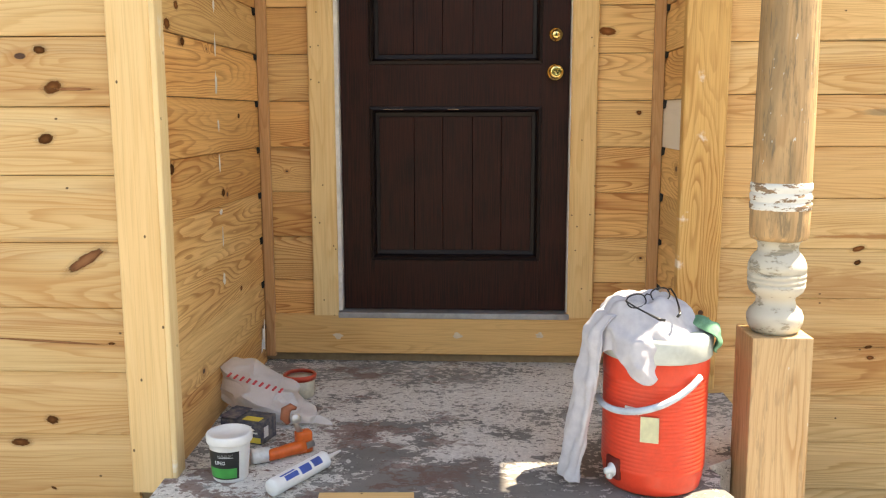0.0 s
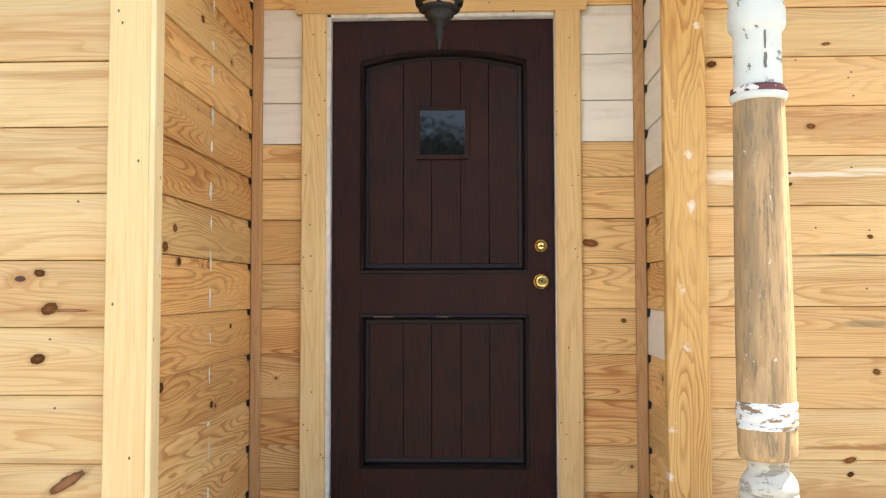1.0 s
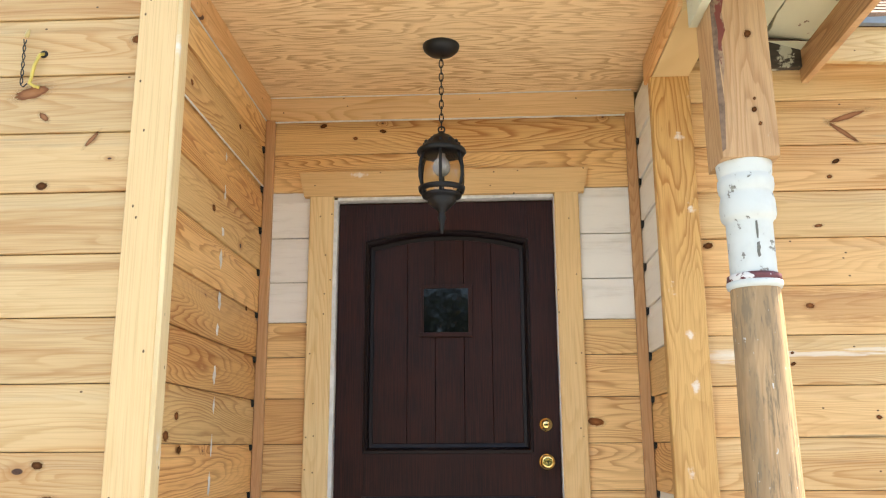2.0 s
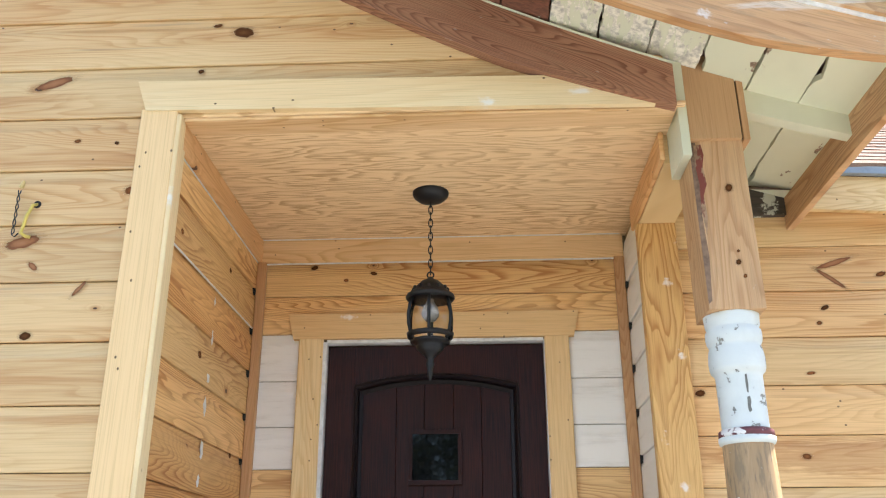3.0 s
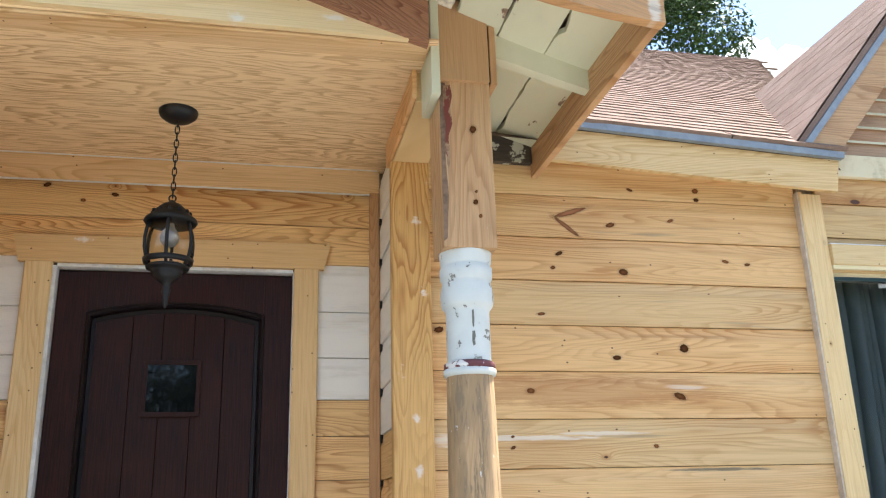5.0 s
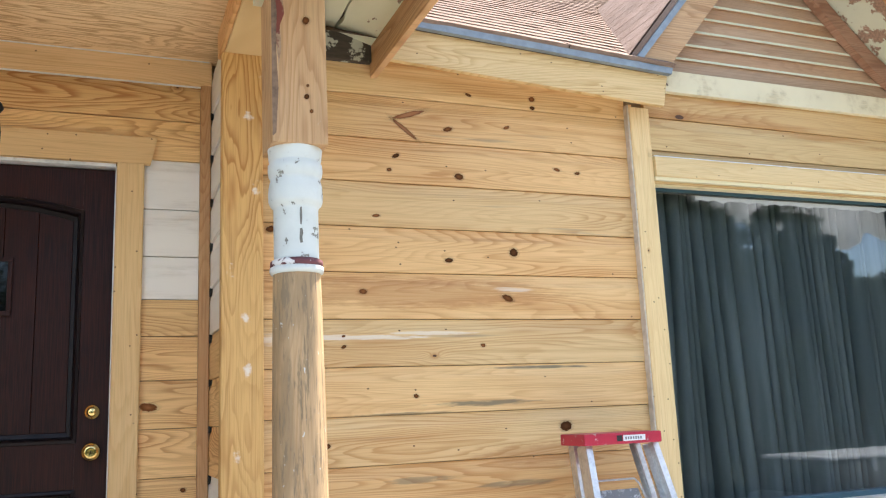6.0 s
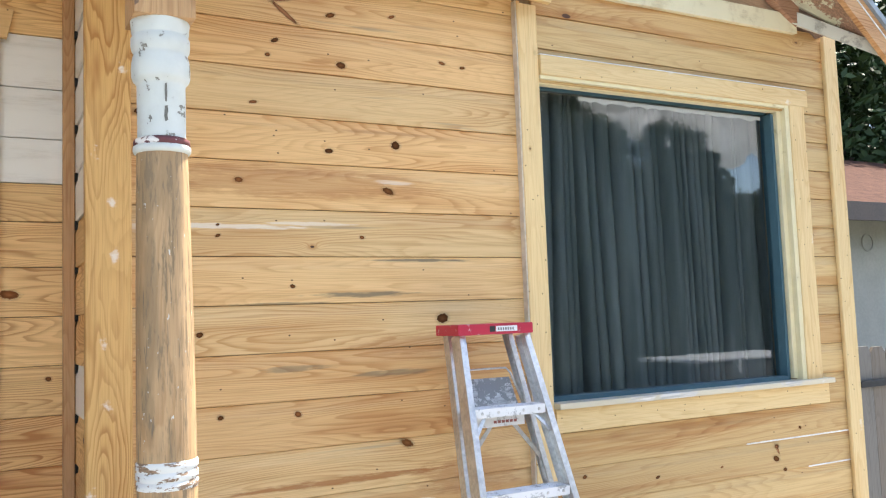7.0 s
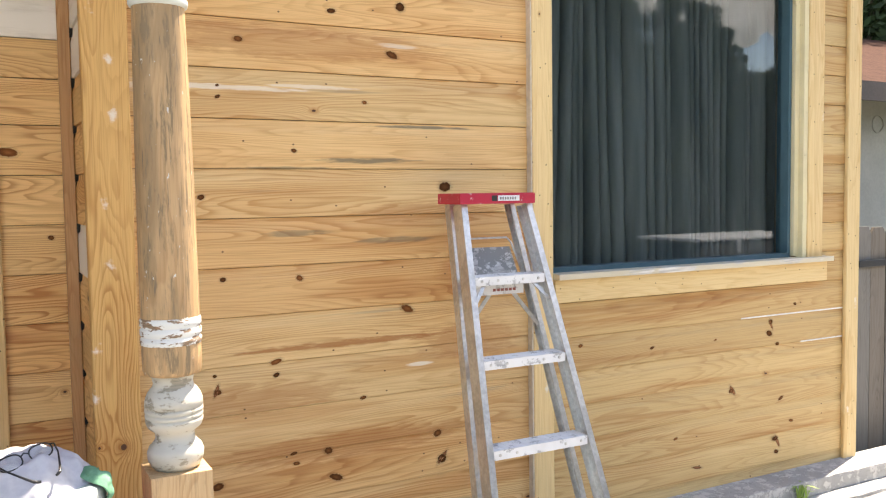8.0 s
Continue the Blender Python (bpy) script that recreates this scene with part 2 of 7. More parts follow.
SIDING_RIGHT = pine("pine_siding_stained", PINE_LIGHT, PINE_DARK, knot=0.10, blue=0.35, contrast=0.68, vary=0.15, rings=1.0, long=1.35, warm_share=0.4, nails=0.14, heart=0.6, marks=(
    (1.55, 1.70, 0.75, 0.075, RED_STAIN, 0.42), (1.30, 1.525, 0.34, 0.012, FILLER_STAIN, 0.7), (1.62, 1.54, 0.20, 0.010, FILLER_STAIN, 0.6), (1.03, 1.52, 0.10, 0.03, FILLER_STAIN, 0.6),
    (2.08, 1.40, 0.26, 0.008, GREY_STAIN, 0.8), (1.83, 1.265, 0.26, 0.012, GREY_STAIN, 0.75), (1.5, 1.235, 0.25, 0.006, GREY_STAIN, 0.6), (1.55, 0.99, 0.16, 0.014, GREY_STAIN, 0.55),
    (1.95, 0.95, 0.18, 0.016, GREY_STAIN, 0.55), (2.10, 1.06, 0.40, 0.05, RED_STAIN, 0.4), (1.75, 0.555, 0.55, 0.016, RED_STAIN, 0.8), (2.05, 0.44, 0.07, 0.010, FILLER_STAIN, 0.8),
    (1.75, 0.15, 0.6, 0.07, RED_STAIN, 0.5), (2.35, 0.80, 0.25, 0.12, RED_STAIN, 0.5), (1.35, 0.38, 0.5, 0.07, RED_STAIN, 0.4), (2.30, 0.52, 0.3, 0.10, RED_STAIN, 0.5), (1.95, 1.92, 0.3, 0.01, RED_STAIN, 0.4), (1.98, 1.715, 0.10, 0.012, FILLER_STAIN, 0.5)))
# Alcove siding: redder, knottier; base colour raised to stand in for bounce light.
SIDING_RESIN_LIT = pine("pine_siding_resinous_lit", (0.80, 0.53, 0.235), (0.46, 0.22, 0.072), knot=0.20, rings=1.0, vary=0.28, contrast=1.0)
TRIM_PALE = pine("pale_pine_trim", (0.82, 0.655, 0.375), (0.66, 0.46, 0.205), knot=0.10, rings=0.45, vary=0.05, filler=0.2, nails=0.5, contrast=0.26, long=1.5)
TRIM = pine("pine_trim", (0.77, 0.58, 0.30), (0.60, 0.38, 0.15), knot=0.12, rings=0.55, vary=0.1, filler=0.14, nails=0.6, contrast=0.55)
POST_TRIM = pine("fir_trim", (0.71, 0.50, 0.215), (0.45, 0.25, 0.08), knot=0.12, rings=0.7, vary=0.1, filler=0.45, contrast=1.0, long=0.8)
TRIM_WARM = pine("pine_ceiling_trim", (0.78, 0.54, 0.29), (0.56, 0.33, 0.13), knot=0.2, rings=0.7, vary=0.08, nails=0.3, contrast=0.8)
RAKE = pine("sanded_rake_wood", (0.62, 0.41, 0.215), (0.42, 0.24, 0.11), knot=0.14, rings=0.35, vary=0.05, weather=0.4, filler=0.12, contrast=0.9, curved=True, marks=(
    (1.12, 2.745, 0.26, 0.022, FILLER_STAIN, 0.55), (1.385, 2.62, 0.022, 0.08, FILLER_STAIN, 0.7), (0.62, 2.86, 0.3, 0.03, GREY_STAIN, 0.3), (0.2, 3.05, 0.4, 0.03, FILLER_STAIN, 0.3)))
BATTEN = pine("cedar_batten", (0.50, 0.285, 0.135), (0.36, 0.175, 0.07), knot=0.05, vary=0.15)


def plywood():
    """Rotary-cut ply: wild broken streaks along x."""
    m = Mat("plywood")
    x, y, z = m.xyz(m.obj)
    n1 = m.noi(m.vec(m.math("MULTIPLY", x, 0.9), m.math("MULTIPLY", z, 4.5), 0.0), 1.0, 3.5, 0.55)
    field = m.math("MULTIPLY_ADD", n1, 20.0, m.math("MULTIPLY", z, 22.0))
    ring = m.math("FRACT", field)
    band = m.math("MULTIPLY", m.step(ring, 0.3, 0.7), m.step(ring, 1.0, 0.86))
    streak = m.noi(m.vec(m.math("MULTIPLY", x, 3.4), m.math("MULTIPLY", m.math("MULTIPLY_ADD", n1, 0.05, z), 175.0), 2.0), 1.0, 3.5, 0.62)
    broken = m.step(m.math("MULTIPLY_ADD", m.math("SUBTRACT", ring, 0.5), 0.25, streak), 0.42, 0.60)
    fine = m.noi(m.vec(m.math("MULTIPLY", x, 5.0), m.math("MULTIPLY", z, 320.0), 5.0), 1.0, 2.0, 0.6)
    blot = m.noi(m.obj, 1.7, 3.0, 0.5)
    f = m.math("MULTIPLY", m.math("MULTIPLY_ADD", band, 0.6, 0.4), broken)
    col = m.mix(m.math("MULTIPLY", f, m.math("MULTIPLY_ADD", m.step(blot, 0.35, 0.65), 0.35, 0.6)), (0.86, 0.64, 0.37), (0.50, 0.295, 0.13))
    col = m.mix(m.math("MULTIPLY", m.step(fine, 0.5, 0.75), 0.2), col, (0.30, 0.17, 0.07))
    m.bump(m.math("MULTIPLY_ADD", fine, 0.4, m.math("MULTIPLY", f, 0.5)), 0.3, 0.001)
    return m.done(col, 0.6, spec=0.3)


PLY = plywood()
OLD_BROWN = pine("old_stained_board", (0.40, 0.20, 0.115), (0.17, 0.066, 0.034), knot=0.12, rings=1.5, vary=0.1, contrast=0.95, weather=0.2, curved=True, filler=0.05)
OLD_TAN = pine("sanded_board", (0.60, 0.38, 0.20), (0.38, 0.205, 0.09), knot=0.12, rings=0.8, vary=0.15, filler=0.2, weather=0.22, contrast=1.0)
OLD_POST = pine("weathered_post", (0.59, 0.435, 0.255), (0.43, 0.285, 0.15), knot=0.04, rings=0.8, vary=0.1, contrast=0.7, weather=1.25, upright_grain=True)
POST_BASE = pine("post_base_wood", (0.60, 0.465, 0.285), (0.42, 0.265, 0.125), knot=0.08, rings=0.6, contrast=0.9, vary=0.1, weather=0.5, upright_grain=True)
OLD_BLOCK = pine("old_post_block", (0.60, 0.39, 0.205), (0.38, 0.205, 0.09), knot=0.06, rings=0.6, vary=0.1, weather=0.18, upright_grain=True, contrast=0.6)
RING_PAINT = painted("worn_ring_paint", (0.74, 0.75, 0.72), (0.30, 0.19, 0.11), 0.95, 17.0, (0.525, 0.555), stretch=(1, 1, 3.0))
WHITE_PAINT = painted("flaking_white_paint", (0.66, 0.70, 0.67), (0.24, 0.23, 0.19), 0.9, 21.0, (0.618, 0.65), stretch=(1, 1, 0.9))
WHITE_WASH = painted("primed_board", (0.80, 0.77, 0.70), (0.66, 0.58, 0.47), 0.35, 7.0, (0.5, 0.75), stretch=(0.5, 1, 4), dirt=0.15)
GREY_PAINT = painted("worn_grey_white_paint", (0.56, 0.54, 0.47), (0.30, 0.26, 0.19), 0.75, 15.0, (0.52, 0.60), stretch=(1, 1, 2.0), dirt=0.45)
GREEN_PAINT = painted("flaking_green_paint", (0.70, 0.71, 0.52), (0.30, 0.19, 0.12), 0.95, 7.0, (0.655, 0.68), stretch=(1, 0.4, 1))
GREEN_WORN = painted("worn_green_paint", (0.72, 0.72, 0.53), (0.93, 0.88, 0.74), 0.9, 26.0, (0.46, 0.50), stretch=(1.6, 0.35, 1))
GREEN_SMOOTH = painted("green_board_paint", (0.66, 0.67, 0.50), (0.3, 0.2, 0.12), 0.6, 6.0, (0.68, 0.74))
RED_PAINT = painted("flaking_dark_red_paint", (0.78, 0.76, 0.72), (0.15, 0.02, 0.025), 0.95, 16.0, (0.44, 0.47))
CREAM = painted("cream_paint", (0.74, 0.66, 0.42), (0.55, 0.42, 0.2), 0.5, 14.0, (0.62, 0.7), rough=0.45)
TEAL = painted("teal_paint", (0.055, 0.12, 0.15), (0.3, 0.3, 0.28), 0.4, 30.0, (0.66, 0.72), rough=0.4)
CAULK = plain("white_caulk", (0.78, 0.77, 0.74), 0.5)
DARK = plain("dark_gap", (0.02, 0.017, 0.014), 0.9)
STEEL = plain("galvanised_drip_edge", (0.27, 0.32, 0.36), 0.5, 0.3, 30.0)
BLACK_IRON = plain("black_iron", (0.008, 0.009, 0.011), 0.5, 0.2, 120.0, 0.4, 0.4)
BRASS = plain("polished_brass", (0.86, 0.62, 0.24), 0.14, 1.0, 30.0, 0.1, 0.0)
SHEATH = plain("sheathing", (0.30, 0.22, 0.13), 0.8)


def concrete(name, base, pale, red=0.0, scale=1.0):
    m = Mat(name)
    a = m.noi(m.obj, 2.6 * scale, 6.0, 0.62)
    b = m.noi(m.obj, 17.0 * scale, 8.0, 0.72)
    c = m.noi(m.vadd(m.obj, (9.0, 3.0, 1.0)), 6.0 * scale, 5.0, 0.6)
    g = m.noi(m.obj, 180.0, 3.0, 0.7)
    col = m.mix(m.step(a, 0.35, 0.68), tuple(k * 0.62 for k in base), base)
    ff = m.math("MULTIPLY_ADD", b, 0.75, m.math("MULTIPLY", a, 0.35))
    flake = m.step(ff, 0.553, 0.567)
    # Shadow beside the raised flakes, coloured in as a thin dark band.
    col = m.mix(m.math("MULTIPLY", m.math("MULTIPLY", m.step(ff, 0.535, 0.55), m.step(ff, 0.562, 0.55)), 0.55), col, tuple(k * 0.35 for k in base))
    col = m.mix(m.math("MULTIPLY", flake, 0.8), col, pale)
    if red:
        col = m.mix(m.math("MULTIPLY", m.step(m.math("MULTIPLY_ADD", c, 0.7, m.math("MULTIPLY", b, 0.35)), 0.58, 0.62), red), col, (0.12, 0.06, 0.045))
    col = m.mix(m.math("MULTIPLY", m.step(g, 0.5, 0.7), 0.35), col, tuple(k * 0.5 for k in base))
    m.bump(m.math("ADD", m.math("MULTIPLY", flake, 0.8), m.math("MULTIPLY", g, 0.4)), 0.5, 0.002)
    return m.done(col, 0.85, spec=0.25)


def porch_concrete():
    """Grey floor paint worn through in layers: pale remnants edged by painted-in shadow, reddish older paint, a bare
    damp patch towards the front.
    """
    m = Mat("worn_painted_concrete")
    x, y, z = m.xyz(m.obj)
    v = m.vec(m.math("MULTIPLY", x, 0.72), y, z)
    big = m.noi(m.vadd(v, (2.2, 5.1, 0.0)), 2.3, 4.0, 0.55)
    mid = m.noi(m.vadd(v, (7.0, 1.0, 0.0)), 8.0, 6.0, 0.62)
    chip = m.noi(v, 40.0, 7.0, 0.74)
    crumb = m.noi(m.vadd(v, (3.0, 9.0, 0.0)), 70.0, 5.0, 0.7)
    grit = m.noi(m.obj, 230.0, 3.0, 0.7)
    # how much of the pale coat is left: little towards the front, more by the side wall
    front = m.step(m.math("ADD", y, m.math("MULTIPLY", m.math("SUBTRACT", mid, 0.5), 0.9)), -0.80, -1.02)
    front = m.math("MULTIPLY", front, m.step(m.math("MULTIPLY_ADD", big, 0.5, x), -0.22, 0.02))
    left = m.math("MAXIMUM", m.math("SUBTRACT", big, m.math("MULTIPLY", front, 0.20)), 0.0)
    col = m.mix(m.step(mid, 0.34, 0.66), (0.20, 0.20, 0.195), (0.36, 0.36, 0.352))
    col = m.mix(m.math("MULTIPLY", front, m.math("MULTIPLY_ADD", mid, 0.9, 0.1)), col, (0.105, 0.095, 0.085))
    cover = m.math("ADD", m.math("MULTIPLY", chip, 0.74), m.math("MULTIPLY_ADD", mid, 0.22, m.math("MULTIPLY", left, 0.44)))
    # Dark outline under each flake edge: the chip's small shadow, put into the colour.
    rim = m.math("MULTIPLY", m.step(cover, 0.618, 0.640), m.step(cover, 0.668, 0.650))
    col = m.mix(m.math("MULTIPLY", rim, 0.55), col, (0.07, 0.065, 0.06))
    flake = m.step(cover, 0.655, 0.668)
    pale = m.mix(m.step(crumb, 0.35, 0.7), (0.56, 0.555, 0.53), (0.84, 0.82, 0.78))
    col = m.mix(m.math("MULTIPLY", flake, 0.92), col, pale)
    peel = m.math("MULTIPLY", flake, m.step(m.math("MULTIPLY_ADD", crumb, 0.6, m.math("MULTIPLY", chip, 0.4)), 0.545, 0.575))
    col = m.mix(m.math("MULTIPLY", peel, 0.8), col, (0.13, 0.12, 0.11))
    old = m.noi(m.vadd(v, (4.4, 2.7, 0.0)), 5.0, 6.0, 0.66)
    red = m.math("MULTIPLY", m.step(m.math("MULTIPLY_ADD", chip, 0.4, m.math("MULTIPLY", old, 0.65)), 0.555, 0.585), m.step(m.math("MULTIPLY_ADD", mid, 0.4, x), 0.46, 0.05))
    col = m.mix(m.math("MULTIPLY", red, 0.8), col, m.mix(crumb, (0.11, 0.07, 0.06), (0.20, 0.10, 0.082)))
    col = m.mix(m.math("MULTIPLY", m.step(grit, 0.52, 0.7), 0.3), col, (0.09, 0.088, 0.082))
    m.bump(m.math("ADD", m.math("MULTIPLY", m.math("SUBTRACT", flake, peel), 0.8), m.math("MULTIPLY", grit, 0.4)), 0.6, 0.002)
    return m.done(col, m.math("MULTIPLY_ADD", front, -0.2, 0.85), spec=0.3)


PORCH_CONCRETE = porch_concrete()
CURB_CONCRETE = concrete("curb_concrete", (0.50, 0.50, 0.485), (0.55, 0.545, 0.52))
DRIVE_CONCRETE = concrete("driveway_concrete", (0.32, 0.31, 0.29), (0.38, 0.37, 0.345), scale=0.4)

# ---- mesh helpers ----
def mesh(name, verts, faces, material, smooth=False):
    me = bpy.data.meshes.new(name)
    me.from_pydata([tuple(v) for v in verts], [], faces)
    me.materials.append(material)
    if smooth:
        me.polygons.foreach_set("use_smooth", [True] * len(me.polygons))
    me.update()
    return me


def child(ob, parent):
    if parent is not None:
        ob.parent = parent
    return ob


def part(name, bm, material, parent=None, label="", smooth=False):
    """Links a bmesh as one mesh object under a thing or a part."""
    me = bpy.data.meshes.new(name)
    bmesh.ops.recalc_face_normals(bm, faces=bm.faces)
    bm.to_mesh(me)
    bm.free()
    me.materials.append(material)
    if smooth:
        me.polygons.foreach_set("use_smooth", [True] * len(me.polygons))
    ob = child(new(name, me), parent)
    return tagged(ob, label) if label else ob


def thing(name, label, category, m=None, group="", kind=""):
    ob = new(name)
    ob.empty_display_size = 0.1
    if m is not None:
        ob.matrix_basis = m
    return tagged(ob, label, category, group, kind)


def box(bm, x0, x1, y0, y1, z0, z1, bevel=0.0, m=None):
    r = bmesh.ops.create_cube(bm, size=1.0)
    mm = Matrix.LocRotScale(((x0 + x1) / 2, (y0 + y1) / 2, (z0 + z1) / 2), None, (x1 - x0, y1 - y0, z1 - z0))
    bmesh.ops.transform(bm, matrix=(m @ mm) if m is not None else mm, verts=r["verts"])
    if bevel:
        es = {e for v in r["verts"] for e in v.link_edges}
        bmesh.ops.bevel(bm, geom=list(es), offset=bevel, segments=2, affect="EDGES", profile=0.7)
    return bm


def boxed(*a, **k):
    return box(bmesh.new(), *a, **k)


def lathe(bm, profile, seg=32, m=None, cap=True):
    """Turns (radius, height) pairs round the z axis."""
    rows = []
    for r, z in profile:
        rows.append([bm.verts.new((r * math.cos(2 * math.pi * i / seg), r * math.sin(2 * math.pi * i / seg), z)) for i in range(seg)])
    for a, b in zip(rows, rows[1:]):
        for i in range(seg):
            j = (i + 1) % seg
            bm.faces.new((a[i], a[j], b[j], b[i]))
    if cap:
        bm.faces.new(rows[0][::-1])
        bm.faces.new(rows[-1])
    if m is not None:
        bmesh.ops.transform(bm, matrix=m, verts=[v for row in rows for v in row])
    return bm


def tube(bm, points, radius, seg=8, closed=False):
    """A round bar through the points; radius may be a list."""
    pts = [Vector(p) for p in points]
    n = len(pts)
    radii = radius if isinstance(radius, (list, tuple)) else [radius] * n
    rows, side = [], None
    for i, p in enumerate(pts):
        a = pts[(i - 1) % n] if (closed or i) else p
        b = pts[(i + 1) % n] if (closed or i < n - 1) else p
        d = (b - a).normalized()
        if side is None:
            side = d.orthogonal().normalized()
        side = (side - d * side.dot(d)).normalized()
        up = d.cross(side)
        rows.append([bm.verts.new(p + radii[i] * (math.cos(2 * math.pi * k / seg) * side + math.sin(2 * math.pi * k / seg) * up)) for k in range(seg)])
    pairs = list(zip(rows, rows[1:])) + ([(rows[-1], rows[0])] if closed else [])
    for a, b in pairs:
        for k in range(seg):
            bm.faces.new((a[k], a[(k + 1) % seg], b[(k + 1) % seg], b[k]))
    if not closed:
        bm.faces.new(rows[0][::-1])
        bm.faces.new(rows[-1])
    return bm


def extrude_xz(bm, outline, y0, y1):
    """A flat shape in x and z, given anticlockwise, made solid between y0 and y1."""
    a = [bm.verts.new((x, y0, z)) for x, z in outline]
    b = [bm.verts.new((x, y1, z)) for x, z in outline]
    bm.faces.new(a)
    bm.faces.new(b[::-1])
    for i in range(len(a)):
        j = (i + 1) % len(a)
        bm.faces.new((a[j], a[i], b[i], b[j]))
    return bm


_cache = {}


def bar_mesh(section, length, material, key):
    """A bar along x with the section given as (y, z) pairs; alike bars share one mesh."""
    k = (key, round(length, 3), material.name)
    if k not in _cache:
        n = len(section)
        v = [(0, y, z) for y, z in section] + [(length, y, z) for y, z in section]
        f = [tuple(range(n)), tuple(range(2 * n - 1, n - 1, -1))]
        f += [((i + 1) % n, i, n + i, n + (i + 1) % n) for i in range(n)]
        _cache[k] = mesh(key, v, f, material)
    return _cache[k]


def siding(name, length, width, material, m, parent):
    """One lapped siding board: straight lower edge, coved upper edge."""
    w = width
    sec = [(0, 0.0010), (-0.0125, 0.0010), (-0.0176, 0.0003), (-0.0190, 0.0016), (-0.0195, 0.0040), (-0.0195, w - 0.049), (-0.0181, w - 0.043), (-0.0152, w - 0.035), (-0.0132, w - 0.025), (-0.0117, w - 0.013), (-0.0111, w - 0.0022), (0, w - 0.0022)]
    ob = child(new(name, bar_mesh(sec, length, material, f"siding_{w:.3f}")), parent)
    ob.matrix_basis = m
    return ob


def plank(name, length, width, thick, material, m, parent, label=""):
    """A sawn board with eased edges: local x along it, z across, its face towards -y."""
    e = min(0.004, thick / 4)
    sec = [(0, e), (-e, 0), (-thick + e, 0), (-thick, e), (-thick, width - e), (-thick + e, width), (-e, width), (0, width - e)]
    ob = child(new(name, bar_mesh(sec, length, material, f"plank_{width:.3f}_{thick:.3f}")), parent)
    ob.matrix_basis = m
    return tagged(ob, label) if label else ob


def flat(x, y, z):
    return pose(x, y, z)


def upright(x, y, z):
    """For a board that stands on end at z, its right edge at x, its back at y."""
    return pose(x, y, z, 0, -90, 0)


def along_left(x, y, z):
    """For a board on a wall that faces +x, running towards +y."""
    return pose(x, y, z, 0, 0, 90)


def along_right(x, y, z):
    """For a board on a wall that faces -x, running towards -y."""
    return pose(x, y, z, 0, 0, -90)


def upright_left(x, y, z):
    return pose(x, y, z, 0, 0, 90) @ pose(0, 0, 0, 0, -90, 0)


def upright_right(x, y, z):
    return pose(x, y, z, 0, 0, -90) @ pose(0, 0, 0, 0, -90, 0)


def structure(name, bm, material, label, category):
    return tagged(part(name, bm, material), label, category, kind="structure")

# ---- the setting ----
SILL_WOOD = pine("pine_sill", (0.71, 0.44, 0.18), (0.50, 0.265, 0.085), knot=0.06, rings=0.9, vary=0.05)
GROUND_Z = -0.45
FLOOR_SLOPE = 0.052
P = 0.181


def floor_z(y):
    """The porch slab falls away from the door."""
    return FLOOR_SLOPE * min(-0.55, y + 0.05)


# ground: one sheet to the horizon, with the paved drive on it
STREET_Z = -0.90


def ground_z(y):
    """The yard is level by the house and falls gently towards the street."""
    u = min(1.0, max(0.0, (-3.6 - y) / 2.8))
    return GROUND_Z - 0.05 + (STREET_Z - GROUND_Z) * u * u * (3 - 2 * u)


bm = bmesh.new()
ys_ = [-400.0, -120.0, -40.0, -20.0, -12.0, -8.6] + [-6.6 + 0.3 * i for i in range(11)] + [-1.0, 6.0, 20.0, 60.0, 160.0, 400.0]
xs_ = [-400.0 + 40.0 * i for i in range(21)]
sheet = [[bm.verts.new((x, y, ground_z(y))) for x in xs_] for y in ys_]
for r0, r1 in zip(sheet, sheet[1:]):
    for i in range(len(xs_) - 1):
        bm.faces.new((r0[i], r0[i + 1], r1[i + 1], r1[i]))
gm = Mat("lawn_soil")
ga, gb = gm.noi(gm.obj, 0.6, 5.0), gm.noi(gm.obj, 30.0, 4.0)
gcol = gm.mix(gm.step(ga, 0.35, 0.65), (0.024, 0.036, 0.011), (0.045, 0.046, 0.02))
gm.bump(gb, 0.6, 0.03)
LAWN = gm.done(gm.mix(gb, gcol, (0.03, 0.038, 0.015)), 0.9, spec=0.1)
ground = structure("ground", bm, LAWN, "grassy yard that runs on to the horizon", "ground")

bm = bmesh.new()
ys_ = [-8.5, -6.6] + [-6.4 + 0.28 * i for i in range(11)] + [-0.30]
top_v = [[bm.verts.new((x, y, ground_z(y) + 0.05)) for x in (-7.0, 14.5)] for y in ys_]
low_v = [[bm.verts.new((x, y, STREET_Z - 0.3)) for x in (-7.0, 14.5)] for y in ys_]
for k in range(len(ys_) - 1):
    a, b, c, d = top_v[k], top_v[k + 1], low_v[k], low_v[k + 1]
    bm.faces.new((a[0], a[1], b[1], b[0]))
    bm.faces.new((a[0], b[0], d[0], c[0]))
    bm.faces.new((a[1], c[1], d[1], b[1]))
for k in (0, -1):
    bm.faces.new((top_v[k][0], top_v[k][1], low_v[k][1], low_v[k][0]))
drive = structure("pavement", bm, DRIVE_CONCRETE, "pale concrete apron in front of the house", "pavement")

# porch slab
bm = bmesh.new()
edge = [(-0.80, 0.10), (-0.80, -0.05), (-0.80, -0.6), (-0.80, -1.55), (0.79, -1.55)]
edge += [(0.800 + 0.016 * math.sin(i * 2.3) + 0.009 * math.sin(i * 5.1), -1.40 + 0.06 * i) for i in range(8)] + [(0.872, -0.92), (0.880, -0.84)]
edge += [(0.99, -0.74), (1.0, -0.6), (1.0, -0.05), (1.0, 0.10)]
top_v = [bm.verts.new((x, y, floor_z(y))) for x, y in edge]
